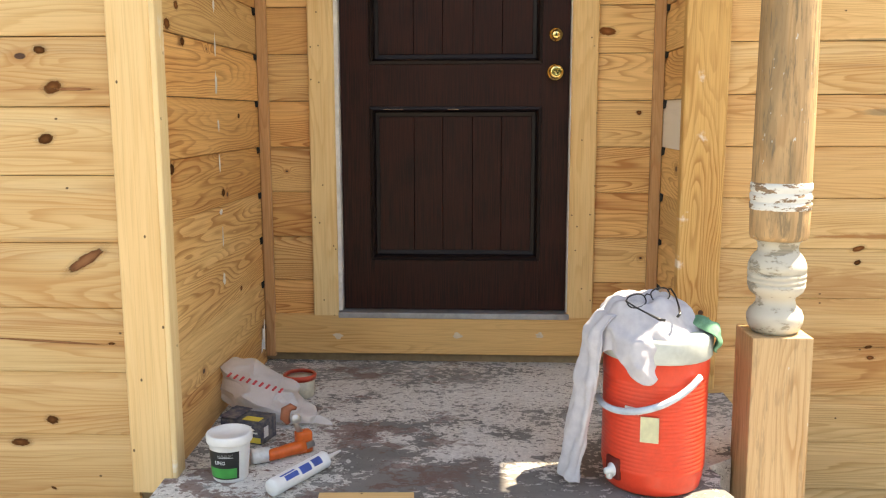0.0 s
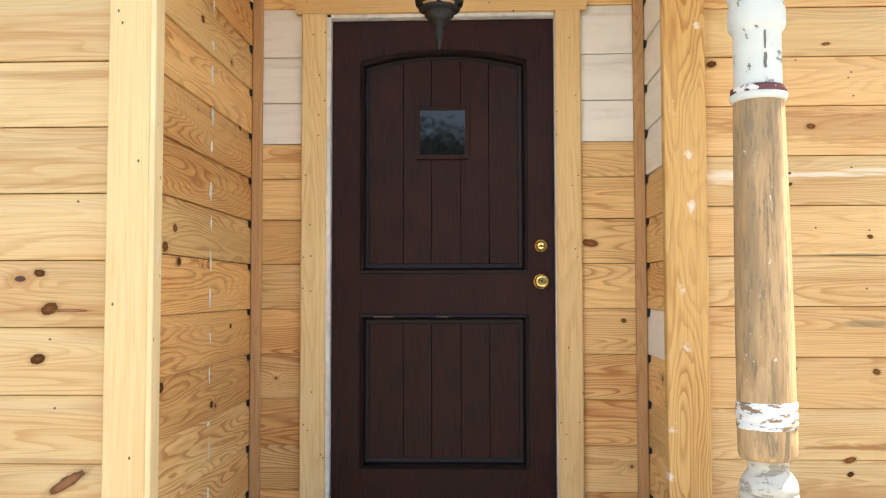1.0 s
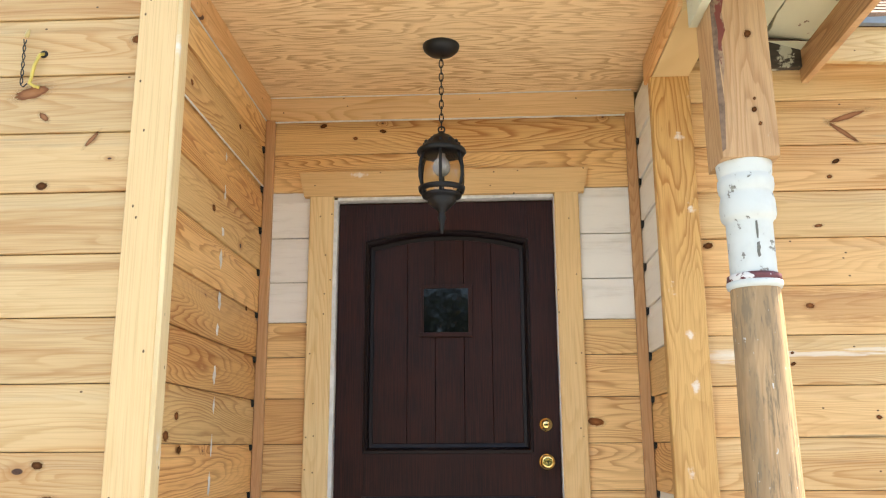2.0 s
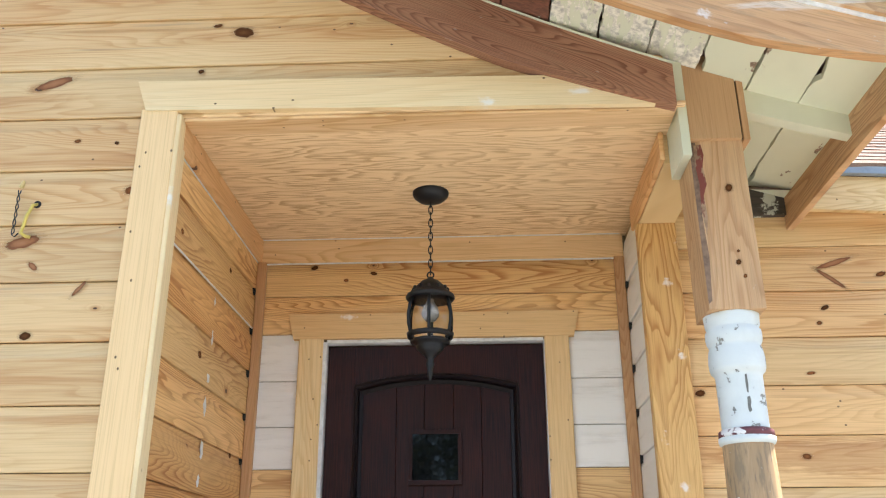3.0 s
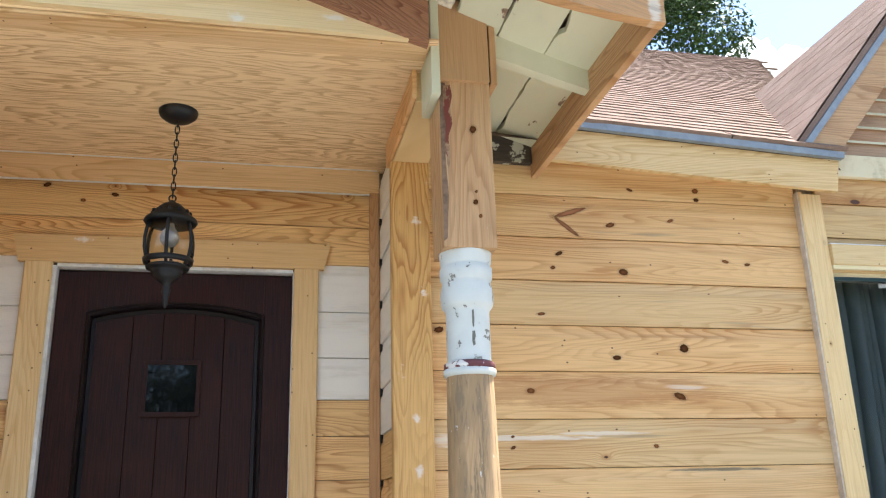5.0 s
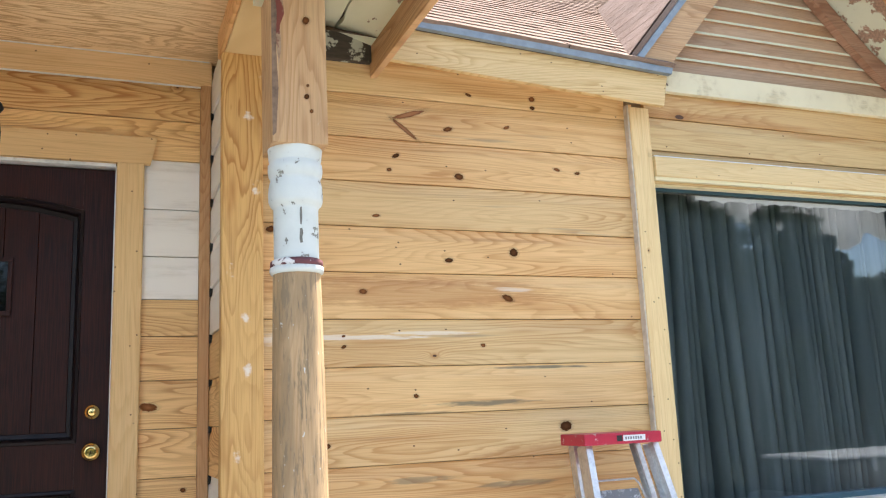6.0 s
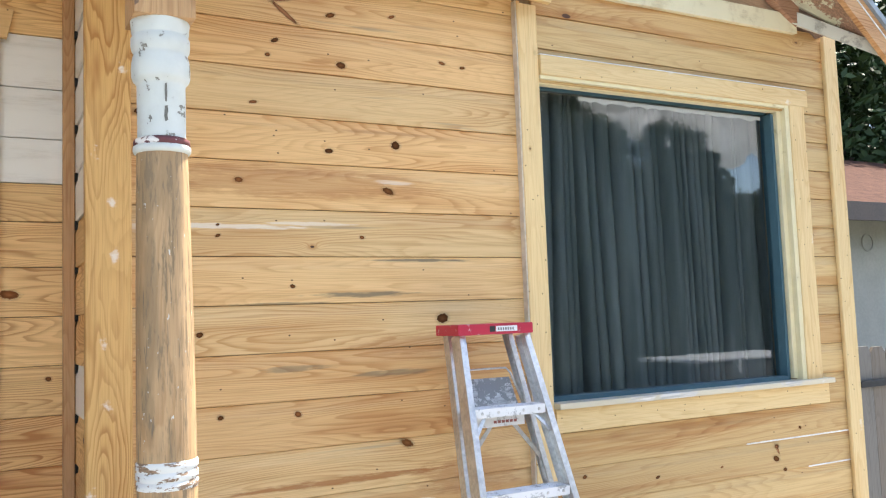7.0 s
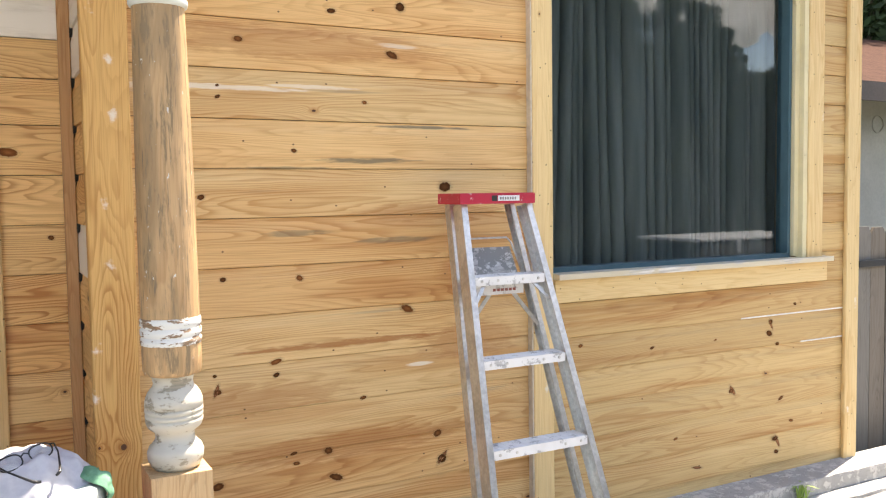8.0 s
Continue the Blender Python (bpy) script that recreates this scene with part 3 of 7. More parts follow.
low_v = [bm.verts.new((x, y, GROUND_Z - 0.1)) for x, y in edge]
bm.faces.new(top_v)
for i in range(len(edge)):
    j = (i + 1) % len(edge)
    bm.faces.new((top_v[j], top_v[i], low_v[i], low_v[j]))
bmesh.ops.triangulate(bm, faces=[f for f in bm.faces if len(f.verts) > 4])
floor = structure("floor", bm, PORCH_CONCRETE, "worn grey concrete porch slab with flaking paint", "floor")

pier = structure("pier", boxed(0.760, 1.10, -1.40, -0.80, GROUND_Z - 0.1, -0.235, 0.01), CURB_CONCRETE, "rough concrete pier under the porch post", "pier")

# back wall with the door opening
DX0, DX1, DZ0, DZ1 = -0.480, 0.464, 0.165, 2.250
bm = bmesh.new()
box(bm, -0.95, DX0, 0.02, 0.16, -0.1, 2.75)
box(bm, DX1, 0.95, 0.02, 0.16, -0.1, 2.75)
box(bm, DX0, DX1, 0.02, 0.16, DZ1, 2.75)
box(bm, DX0, DX1, 0.02, 0.16, -0.1, 0.15)
wall_back = structure("wall_back", bm, SHEATH, "recessed porch wall clad in new pine siding round the door", "wall")

lines = [0.133 + P * k for k in range(9)]        # lower edges up to the short board
lines[-1] = 1.568
low_courses = list(zip(lines, lines[1:])) + [(1.568, 1.711)]
white_courses = [(1.711, 1.880), (1.880, 2.070), (2.070, 2.272)]
top_courses = [(2.272, 2.44), (2.44, 2.60)]
for x0, x1 in ((-0.79, -0.572), (0.553, 0.81)):
    for a, b in low_courses:
        siding("siding_board", x1 - x0, b - a, SIDING_RESIN_LIT, flat(x0, 0.0195, a), wall_back)
    for a, b in white_courses:
        tagged(siding("siding_board", x1 - x0, b - a, WHITE_WASH, flat(x0, 0.0195, a), wall_back), "white-primed siding board")
for a, b in top_courses:
    siding("siding_board", 1.60, b - a, SIDING_RESIN_LIT, flat(-0.79, 0.0195, a), wall_back)
plank("sill_beam", 1.60, 0.163, 0.045, SILL_WOOD, flat(-0.79, 0.020, 0.012), wall_back, "wide pine sill board with filler dabs")
for fx, fz in ((-0.478, 0.088), (0.012, 0.092), (0.345, 0.098)):
    bm = bmesh.new()
    ring = [bm.verts.new((fx + 0.022 * random.uniform(0.4, 1.25) * math.cos(0.57 * i), -0.0252, fz + 0.013 * random.uniform(0.4, 1.3) * math.sin(0.57 * i))) for i in range(11)]
    top = bm.verts.new((fx, -0.0264, fz))
    for i in range(11):
        bm.faces.new((ring[i], ring[(i + 1) % 11], top))
    part("filler_dab", bm, plain("sanded_filler", (0.68, 0.58, 0.42), 0.7), wall_back)
plank("ceiling_trim", 1.60, 0.112, 0.018, TRIM_WARM, flat(-0.79, 0.0, 2.586), wall_back)
part("caulk_line", boxed(-0.77, 0.80, -0.0205, -0.016, 2.696, 2.7005), CAULK, wall_back)
part("caulk_line", boxed(-0.77, 0.80, -0.0205, -0.010, 2.583, 2.587), CAULK, wall_back)
# casing round the door
for x in (-0.474, 0.556):
    plank("door_casing", 2.083, 0.102, 0.024, TRIM, upright(x, 0.0, 0.160), wall_back)
bm = extrude_xz(bmesh.new(), [(-0.600, 2.243), (0.578, 2.243), (0.602, 2.352), (-0.626, 2.352)], -0.028, 0.0)
part("casing_head", bm, TRIM, wall_back, "head casing with slanted ends")
bm = bmesh.new()
box(bm, -0.474, -0.459, -0.012, 0.10, 0.19, 2.232, 0.002)
box(bm, 0.451, 0.462, -0.012, 0.10, 0.19, 2.232, 0.002)
box(bm, -0.459, 0.451, -0.010, 0.10, 2.228, 2.242, 0.002)
part("door_jamb", bm, plain("white_jamb", (0.72, 0.72, 0.70), 0.5), wall_back, "white door jamb strip")
bm = boxed(-0.474, 0.462, -0.03, 0.11, 0.163, 0.186, 0.004)
part("threshold", bm, plain("grey_aluminium", (0.40, 0.41, 0.42), 0.45, 0.6), wall_back, "grey aluminium threshold")

# alcove's long side wall, facing +x
bm = boxed(-0.95, -0.80, -1.08, 0.02, -0.45, 2.75)
wall_side = structure("wall_porch_side", bm, SHEATH, "porch side wall clad in knotty pine siding with filler marks", "wall")
side_lines = [0.314 - 2 * P + P * k for k in range(8)] + [1.395, 1.568, 1.749, 1.930, 2.111, 2.292, 2.470, 2.66]
side_lines = sorted(set(round(v, 3) for v in side_lines))
for a, b in zip(side_lines, side_lines[1:]):
    if b - a > 0.03:
        siding("siding_board", 1.06, b - a, SIDING_RESIN_LIT, along_left(-0.7985, -1.07, a), wall_side)
plank("ceiling_trim", 1.06, 0.105, 0.018, TRIM_WARM, along_left(-0.779, -1.07, 2.594), wall_side)
part("caulk_line", boxed(-0.780, -0.7765, -1.06, -0.02, 2.289, 2.295), CAULK, wall_side)
part("caulk_line", boxed(-0.780, -0.7765, -1.06, -0.02, 2.589, 2.595), CAULK, wall_side)
# dabs of filler in a row down the boards
for k in range(15):
    zc = 0.42 + 0.130 * k + random.uniform(-0.025, 0.025)
    bm = bmesh.new()
    n, hh, ww = 13, random.uniform(0.010, 0.042), random.uniform(0.006, 0.018)
    ring = [bm.verts.new((-0.7775, -0.55 + 0.006 * math.sin(k * 2.1) + ww * math.sin(2 * math.pi * i / n) * random.uniform(0.35, 1.4),
                          zc + hh * math.cos(2 * math.pi * i / n) * random.uniform(0.7, 1.2))) for i in range(n)]
    top = bm.verts.new((-0.7745, -0.55, zc))
    for i in range(n):
        bm.faces.new((ring[i], ring[(i + 1) % n], top))
    part("filler_dab", bm, CAULK, wall_side)

# caulk smeared in the lower corner
bm = bmesh.new()
ring = [bm.verts.new((-0.7765, -0.045 - 0.05 * u, 0.03 + 0.125 * w_)) for u, w_ in ((0.0, 0.0), (0.7, 0.1), (1.3, 0.0), (1.1, 0.35), (0.8, 0.45), (0.75, 0.8), (0.4, 0.75), (0.15, 1.05), (-0.1, 1.0))]
top = bm.verts.new((-0.771, -0.08, 0.075))
for i in range(len(ring)):
    bm.faces.new((ring[i], ring[(i + 1) % len(ring)], top))
part("filler_dab", bm, CAULK, wall_side)

# battens in the inner corners, with dark gaps at each lap
plank("corner_batten", 2.59, 0.040, 0.030, BATTEN, upright(-0.738, 0.0, 0.0), wall_back, "reddish cedar corner batten")
plank("corner_batten", 2.59, 0.042, 0.030, BATTEN, upright(0.8085, 0.0, 0.0), wall_back, "reddish cedar corner batten")

# short return wall, facing -x
bm = boxed(0.83, 0.96, -0.33, 0.02, -0.45, 2.75)
wall_return = structure("wall_return", bm, SHEATH, "short return wall of pine and white-primed boards", "wall")
for k, (a, b) in enumerate(zip(side_lines, side_lines[1:])):
    if b - a > 0.03:
        white = a > 1.45 or abs(a - 0.86) < 0.05
        siding("siding_board", 0.33, b - a, WHITE_WASH if white else SIDING_RESIN_LIT, along_right(0.8295, 0.0, a), wall_return)

# house front left of the porch, and the gable above it
LY = -1.10
LP = 0.1886


def soffit_z(x):
    """Underside of the flared porch roof, falling towards its eave at x = 1.4."""
    d = max(0.0, 1.4 - x)
    if d > 1.9:
        return 2.625 + 0.30 * 1.9 + 0.08 * 1.9 * 1.9 + 0.604 * (d - 1.9)
    return 2.625 + 0.30 * d + 0.08 * d * d


def soffit_x(z):
    lo, hi = -6.0, 1.4
    for _ in range(40):
        mid = (lo + hi) / 2
        lo, hi = (mid, hi) if soffit_z(mid) > z else (lo, mid)
    return lo


bm = extrude_xz(bmesh.new(), [(-4.2, -0.5), (-0.80, -0.5), (-0.80, 2.72), (0.79, 2.72), (0.79, 2.80), (0.3, 3.0), (-0.4, 3.32), (-2.0, 4.25), (-4.2, 4.25)], LY + 0.02, LY + 0.14)
wall_left = structure("wall_front_left", bm, SHEATH, "house front and porch gable clad in new yellow pine siding", "wall")
k = -6
while True:
    z = 0.631 + LP * k
    k += 1
    if z > 4.0:
        break
    x1 = -0.885
    if z + LP > 2.80:
        x1 = min(0.80, soffit_x(z + LP * 0.6))
    siding("siding_board", x1 + 4.2, LP, SIDING, flat(-4.2, LY + 0.0195, z), wall_left)
plank("corner_board", 2.82, 0.121, 0.018, TRIM_PALE, upright(-0.775, LY - 0.001, -0.10), wall_left, "pale pine corner board with filler dabs")
plank("corner_board", 2.80, 0.070, 0.016, TRIM_PALE, upright_left(-0.778, LY + 0.052, -0.10), wall_left, "edge of the corner board")
bm = extrude_xz(bmesh.new(), [(-0.880, 2.714), (0.80, 2.690), (0.80, 2.800), (-0.918, 2.824)], LY - 0.024, LY - 0.002)
part("header_board", bm, TRIM_PALE, wall_left, "pale pine header board over the porch opening")
part("caulk_line", extrude_xz(bmesh.new(), [(-0.916, 2.824), (0.80, 2.800), (0.80, 2.8045), (-0.916, 2.8285)], LY - 0.014, LY - 0.001), CAULK, wall_left)
plank("opening_lining", 1.60, 0.100, 0.012, TRIM_WARM, pose(-0.775, LY + 0.105, 2.6995, 90, 0, 0), wall_left, "pine lining board under the front of the ceiling")

# porch ceiling
ceiling = plank("ceiling", 1.655, 1.121, 0.015, PLY, pose(-0.80, 0.02, 2.715, 90, 0, 0), None)
tagged(ceiling, "plywood porch ceiling with bold grain", "ceiling", kind="structure")

# right-hand beam from the corner post to the turned post
beam = structure("beam", boxed(0.815, 0.955, -0.90, -0.33, 2.590, 2.72, 0.004), TRIM, "boxed pine beam along the open porch side", "beam")
plank("ceiling_trim", 0.62, 0.105, 0.016, TRIM_WARM, along_right(0.815, -0.30, 2.594), beam)

# house front right of the porch
RY = -0.34
bm = boxed(0.90, 2.60, RY + 0.02, RY + 0.16, -0.5, 2.75)
wall_right = structure("wall_front_right", bm, SHEATH, "house front clad in knotty new pine siding", "wall")
k = -6
while True:
    z = 0.509 + P * k
    k += 1
    if z > 2.62:
        break
    siding("siding_board", 1.66, P, SIDING_RIGHT, flat(0.93, RY + 0.0195, z), wall_right)
plank("corner_board", 2.59, 0.150, 0.045, POST_TRIM, upright(0.955, RY - 0.003, -0.001), wall_right, "wide fir corner board with swirling grain")

# window wall, a little proud of the front beside it
WY = -0.365
WX0, WX1, WZ0, WZ1 = 2.712, 4.275, 0.772, 2.231      # opening
WALL_R = 4.722
bm = bmesh.new()
box(bm, 2.60, WX0, WY + 0.02, WY + 0.16, -0.5, 2.70)
box(bm, WX1, WALL_R, WY + 0.02, WY + 0.16, -0.5, 2.50)
box(bm, WX0, WX1, WY + 0.02, WY + 0.16, WZ1, 2.74)
box(bm, WX0, WX1, WY + 0.02, WY + 0.16, -0.5, WZ0)
box(bm, WALL_R - 0.12, WALL_R, WY + 0.16, 8.4, -0.5, 2.45)
wall_window = structure("wall_window", bm, SHEATH, "window wall clad in narrow pine siding with corner boards", "wall")
WP = 0.1565
for k in range(-6, 14):
    z = 0.482 + WP * k
    if z + WP <= WZ0 + 0.01 or z + WP > 2.34:
        siding("siding_board", 1.96, WP, SIDING_NARROW_DIM, flat(2.68, WY + 0.0195, z), wall_window)
    else:
        siding("siding_board", 0.29, WP, SIDING_NARROW_DIM, flat(4.35, WY + 0.0195, z), wall_window)
plank("corner_board", 3.0, 0.105, 0.010, TRIM, upright(2.698, WY + 0.0, -0.45), wall_window, "pale pine trim board beside the window")
part("corner_board_edge", boxed(2.5935, 2.6075, WY - 0.0085, RY + 0.02, -0.45, 2.56), TRIM, wall_window)
part("caulk_line", boxed(2.5855, 2.5932, WY - 0.006, RY + 0.002, -0.45, 2.56, 0.002), plain("old_caulk", (0.62, 0.55, 0.45), 0.7), wall_window)
plank("corner_board", 3.1, 0.105, 0.024, TRIM, upright(4.732, WY + 0.0, -0.355), wall_window, "pale pine corner board at the house end")
plank("window_head_casing", 1.757, 0.092, 0.026, TRIM, flat(2.699, WY, 2.231), wall_window)
plank("window_side_casing", 1.474, 0.118, 0.024, TRIM, upright(4.431, WY, 0.756), wall_window)
plank("window_apron", 1.77, 0.105, 0.024, TRIM, flat(2.699, WY, 0.643), wall_window)
for x0, z0 in ((3.86, 0.482), (4.30, 0.3255)):
    part("caulk_line", boxed(x0, 4.635, WY - 0.0012, WY + 0.004, z0 - 0.004, z0 + 0.0035, 0.001), CAULK, wall_window)
part("caulk_line", boxed(2.70, 4.456, WY - 0.020, WY, 2.323, 2.328), CAULK, wall_window)

window = tagged(new("window_1"), "large fixed picture window with grey curtains behind it", "window", kind="structure")
bm = bmesh.new()
for i, (e, y0, y1) in enumerate(((0.0, WY - 0.018, WY + 0.03), (0.03, WY + 0.012, WY + 0.05))):
    x0, x1, z0, z1, t = WX0 + 0.002 + e, WX1 + 0.038 - e, WZ0 + e * 0.3, WZ1 - e * 0.55, 0.032
    box(bm, x1 - t, x1, y0, y1, z0, z1, 0.003)
    box(bm, 2.6985, x1 - t, y0, y1, z1 - 0.017, z1, 0.003)
part("window_frame", bm, CREAM, window, "stepped cream-painted window frame")
bm = bmesh.new()
gx0, gx1, gz0, gz1 = WX0, 4.245, 0.782, 2.190
box(bm, gx0 - 0.012, gx0 + 0.004, WY + 0.03, WY + 0.10, gz0, gz1, 0.003)
box(bm, gx1 - 0.02, gx1, WY + 0.03, WY + 0.105, gz0, gz1, 0.003)
box(bm, gx0, gx1, WY + 0.074, WY + 0.105, gz1 + 0.001, gz1 + 0.02, 0.003)
box(bm, gx0, gx1, WY + 0.03, WY + 0.105, gz0 - 0.01, gz0 + 0.014, 0.003)
part("window_sash", bm, TEAL, window, "teal-painted sash")
bm = boxed(WX0 - 0.015, 4.485, WY - 0.055, WY + 0.06, 0.748, 0.774, 0.005)
part("window_sill", bm, painted("worn_sill_paint", (0.62, 0.56, 0.42), (0.74, 0.72, 0.68), 0.8, 9.0, (0.5, 0.58), stretch=(0.4, 1, 1)), window, "pale sill with white caulk")

gl = Mat("window_glass")
gl.nt.nodes.remove(gl.bsdf)
tr, go, mx, fr = (gl.nt.nodes.new(n) for n in ("ShaderNodeBsdfTransparent", "ShaderNodeBsdfGlossy", "ShaderNodeMixShader", "ShaderNodeFresnel"))
tr.inputs[0].default_value = (0.85, 0.90, 0.90, 1)
go.inputs["Roughness"].default_value = 0.004
go.inputs[0].default_value = (0.95, 0.98, 1.0, 1)
fr.inputs[0].default_value = 1.95
gl.nt.links.new(fr.outputs[0], mx.inputs[0])
gl.nt.links.new(tr.outputs[0], mx.inputs[1])
gl.nt.links.new(go.outputs[0], mx.inputs[2])
gl.nt.links.new(mx.outputs[0], gl.nt.nodes["Material Output"].inputs[0])
GLASS = gl.mat
bm = bmesh.new()
bm.faces.new([bm.verts.new(p) for p in ((gx0, WY + 0.08, gz0), (gx1, WY + 0.08, gz0), (gx1, WY + 0.08, gz1), (gx0, WY + 0.08, gz1))])
pane = part("pane", bm, GLASS, window, "window glass")
pane.visible_shadow = False

# torn film left along the glass's upper edge
bm = bmesh.new()
nf = 70
up_f = [bm.verts.new((2.98 + 1.22 * i / nf, WY + 0.078, gz1 - 0.010)) for i in range(nf + 1)]
lo_f = [bm.verts.new((2.98 + 1.22 * i / nf, WY + 0.0775, gz1 - 0.026 - 0.022 * abs(noise.noise(Vector((i * 0.19, 3.3, 0)))) - 0.012 * max(0, noise.noise(Vector((i * 0.6, 9.1, 0)))))) for i in range(nf + 1)]
for i in range(nf):
    bm.faces.new((lo_f[i], lo_f[i + 1], up_f[i + 1], up_f[i]))
tf = Mat("torn_film")
tf.bsdf.inputs["Alpha"].default_value = 0.75
part("torn_film", bm, tf.done((0.62, 0.66, 0.66), 0.5), window, "torn whitish film along the glass")

# the room behind the window, dark and closed
room = structure("wall_room", boxed(2.5, 4.60, 1.2, 1.3, -0.4, 3.0), plain("room_plaster", (0.3, 0.3, 0.28), 0.9), "plain room wall behind the window", "wall")

# concrete footing along the window wall
bm = bmesh.new()
box(bm, 2.62, 5.4, -0.545, WY + 0.02, GROUND_Z - 0.2, -0.352, 0.012)
box(bm, 2.62, 5.4, -0.66, -0.545, GROUND_Z - 0.2, -0.432, 0.010)
bmesh.ops.subdivide_edges(bm, edges=[e for e in bm.edges if e.calc_length() > 1.0], cuts=60)
for v in bm.verts:
    if v.co.y < -0.50:
        v.co.y += 0.010 * noise.noise(Vector((v.co.x * 5, v.co.z * 9, 0))) + 0.005 * noise.noise(Vector((v.co.x * 21, 3.0, 0)))
        v.co.z += 0.006 * noise.noise(Vector((v.co.x * 9, 7.0, v.co.y * 20)))
footing = structure("footing", bm, CURB_CONCRETE, "stepped concrete footing along the wall", "footing")

# back and far side of the house, closing it
bm = bmesh.new()
box(bm, -4.2, 4.72, 8.4, 8.55, -0.5, 2.8)
box(bm, -4.3, -4.2, LY + 0.02, 8.55, -0.5, 4.2)
structure("wall_rear", bm, SHEATH, "plain rear walls that close the house", "wall")

# ---- knots in the boards ----
def knot_wood(name, stops, lo, span):
    """Knot with a darker rim that fades into the board; its tone varies from knot to knot."""
    m = Mat(name)
    x, y, z = m.xyz(m.obj)
    r = m.math("SQRT", m.math("ADD", m.math("MULTIPLY", x, x), m.math("MULTIPLY", z, z)))
    n = m.noi(m.vadd(m.obj, m.vec(m.math("MULTIPLY", m.rnd, 40.0), 0.0, 0.0)), 2.2, 4.0, 0.6)
    d = m.math("MULTIPLY_ADD", m.math("SUBTRACT", n, 0.5), 0.8, r)
    col = m.gain(m.ramp(m.math("MULTIPLY", d, 0.5), stops), m.math("MULTIPLY_ADD", m.math("FRACT", m.math("MULTIPLY", m.rnd, 57.3)), span, lo))
    m.put(m.bsdf.inputs["Alpha"], m.math("MAXIMUM", m.step(d, 1.15, 0.95), m.math("MULTIPLY", m.step(d, 1.9, 1.0), 0.2)))
    return m.done(col, 0.8, spec=0.08)


KNOT = knot_wood("knot_wood", [(0.05, (0.21, 0.085, 0.028)), (0.26, (0.15, 0.055, 0.018)), (0.42, (0.105, 0.040, 0.014)), (0.60, (0.30, 0.135, 0.045))], 0.45, 1.0)
BRANCH_WOOD = knot_wood("branch_wood", [(0.05, (0.33, 0.155, 0.075)), (0.28, (0.29, 0.13, 0.06)), (0.46, (0.17, 0.070, 0.032)), (0.60, (0.34, 0.17, 0.07))], 0.8, 0.4)


def knot_mesh(seed, lo=0.65, hi=1.2, wood=KNOT):
    rr = random.Random(seed)
    n = 14
    rim = [(math.cos(2 * math.pi * i / n) * rr.uniform(lo, hi), 0.0, math.sin(2 * math.pi * i / n) * rr.uniform(lo, hi)) for i in range(n)]
    inner = [(0.6 * x, -0.5, 0.6 * z) for x, _, z in rim]
    halo = [(2.1 * x, -0.45, 1.9 * z) for x, _, z in rim]
    rim = [(x, -0.55, z) for x, _, z in rim]
    vs = rim + inner + [(0, -0.3, 0)] + halo
    fs = [(i, (i + 1) % n, n + (i + 1) % n, n + i) for i in range(n)] + [(n + i, n + (i + 1) % n, 2 * n) for i in range(n)]
    fs += [(2 * n + 1 + i, 2 * n + 1 + (i + 1) % n, (i + 1) % n, i) for i in range(n)]
    return mesh("knot", vs, fs, wood, True)


KNOTS = [knot_mesh(k) for k in range(6)]
BRANCH = knot_mesh(9, 0.9, 1.05, BRANCH_WOOD)


def knots(parent, face_y, rows, lean=0.0):
    for x, z, size in rows:
        r = 0.0033 * size + 0.0024
        ob = child(new("knot", KNOTS[random.randrange(6)]), parent)
        ob.matrix_basis = pose(x, face_y, z, 0, lean + random.uniform(-25, 25), 0) @ Matrix.Diagonal((r * random.uniform(1.0, 1.7), 0.0018, r * random.uniform(0.6, 1.05), 1))


def streak(parent, face_y, x, z, length, width, angle):
    ob = child(new("knot", BRANCH), parent)
    ob.matrix_basis = pose(x, face_y, z, 0, angle, 0) @ Matrix.Diagonal((length / 2, 0.0018, width / 2, 1))


knots(wall_right, RY, [(1.72, 2.38, 3), (1.99, 2.41, 2), (1.76, 2.18, 3), (1.49, 2.25, 3), (1.46, 2.19, 2), (1.40, 2.00, 2), (1.70, 1.83, 3), (1.99, 1.87, 4), (1.34, 1.70, 3), (1.95, 1.68, 4),
                       (1.26, 1.53, 1), (1.26, 1.49, 2), (1.83, 1.49, 2), (1.54, 1.30, 2), (1.26, 0.83, 2), (1.55, 0.82, 3), (2.00, 0.67, 4), (1.19, 1.13, 2), (0.99, 1.93, 3), (2.18, 1.16, 5)])
knots(wall_right, RY, [(1.45, 0.51, 3), (1.45, 0.46, 2), (1.22, 0.48, 1), (1.23, 0.42, 3), (1.80, 0.33, 2), (2.13, 0.14, 3), (2.15, 0.03, 4), (1.51, 0.15, 2), (1.52, 0.11, 2), (1.65, 0.14, 3),
                       (1.68, 0.03, 5), (1.22, 0.07, 4), (1.82, 2.54, 2), (2.12, 2.55, 3), (2.12, 2.51, 2), (2.22, 2.24, 2), (2.32, 2.23, 2)])
streak(wall_right, RY, 1.55, 2.428, 0.13, 0.020, -18)
streak(wall_right, RY, 1.53, 2.365, 0.12, 0.016, 38)
knots(wall_left, LY, [(-1.06, 1.06, 5), (-1.09, 1.16, 3), (-1.09, 0.92, 4), (-1.13, 0.11, 4), (-1.23, 0.04, 4), (-0.94, 0.34, 1), (-1.14, -0.10, 1), (-1.04, 3.20, 4), (-0.59, 3.02, 5), (-0.68, 3.05, 2),
                      (-0.72, 2.87, 2), (-0.90, 2.44, 4), (-1.16, 1.97, 3), (-1.10, 2.62, 2), (-0.97, 2.61, 1)])
streak(wall_left, LY, -1.00, 0.58, 0.11, 0.028, -32)
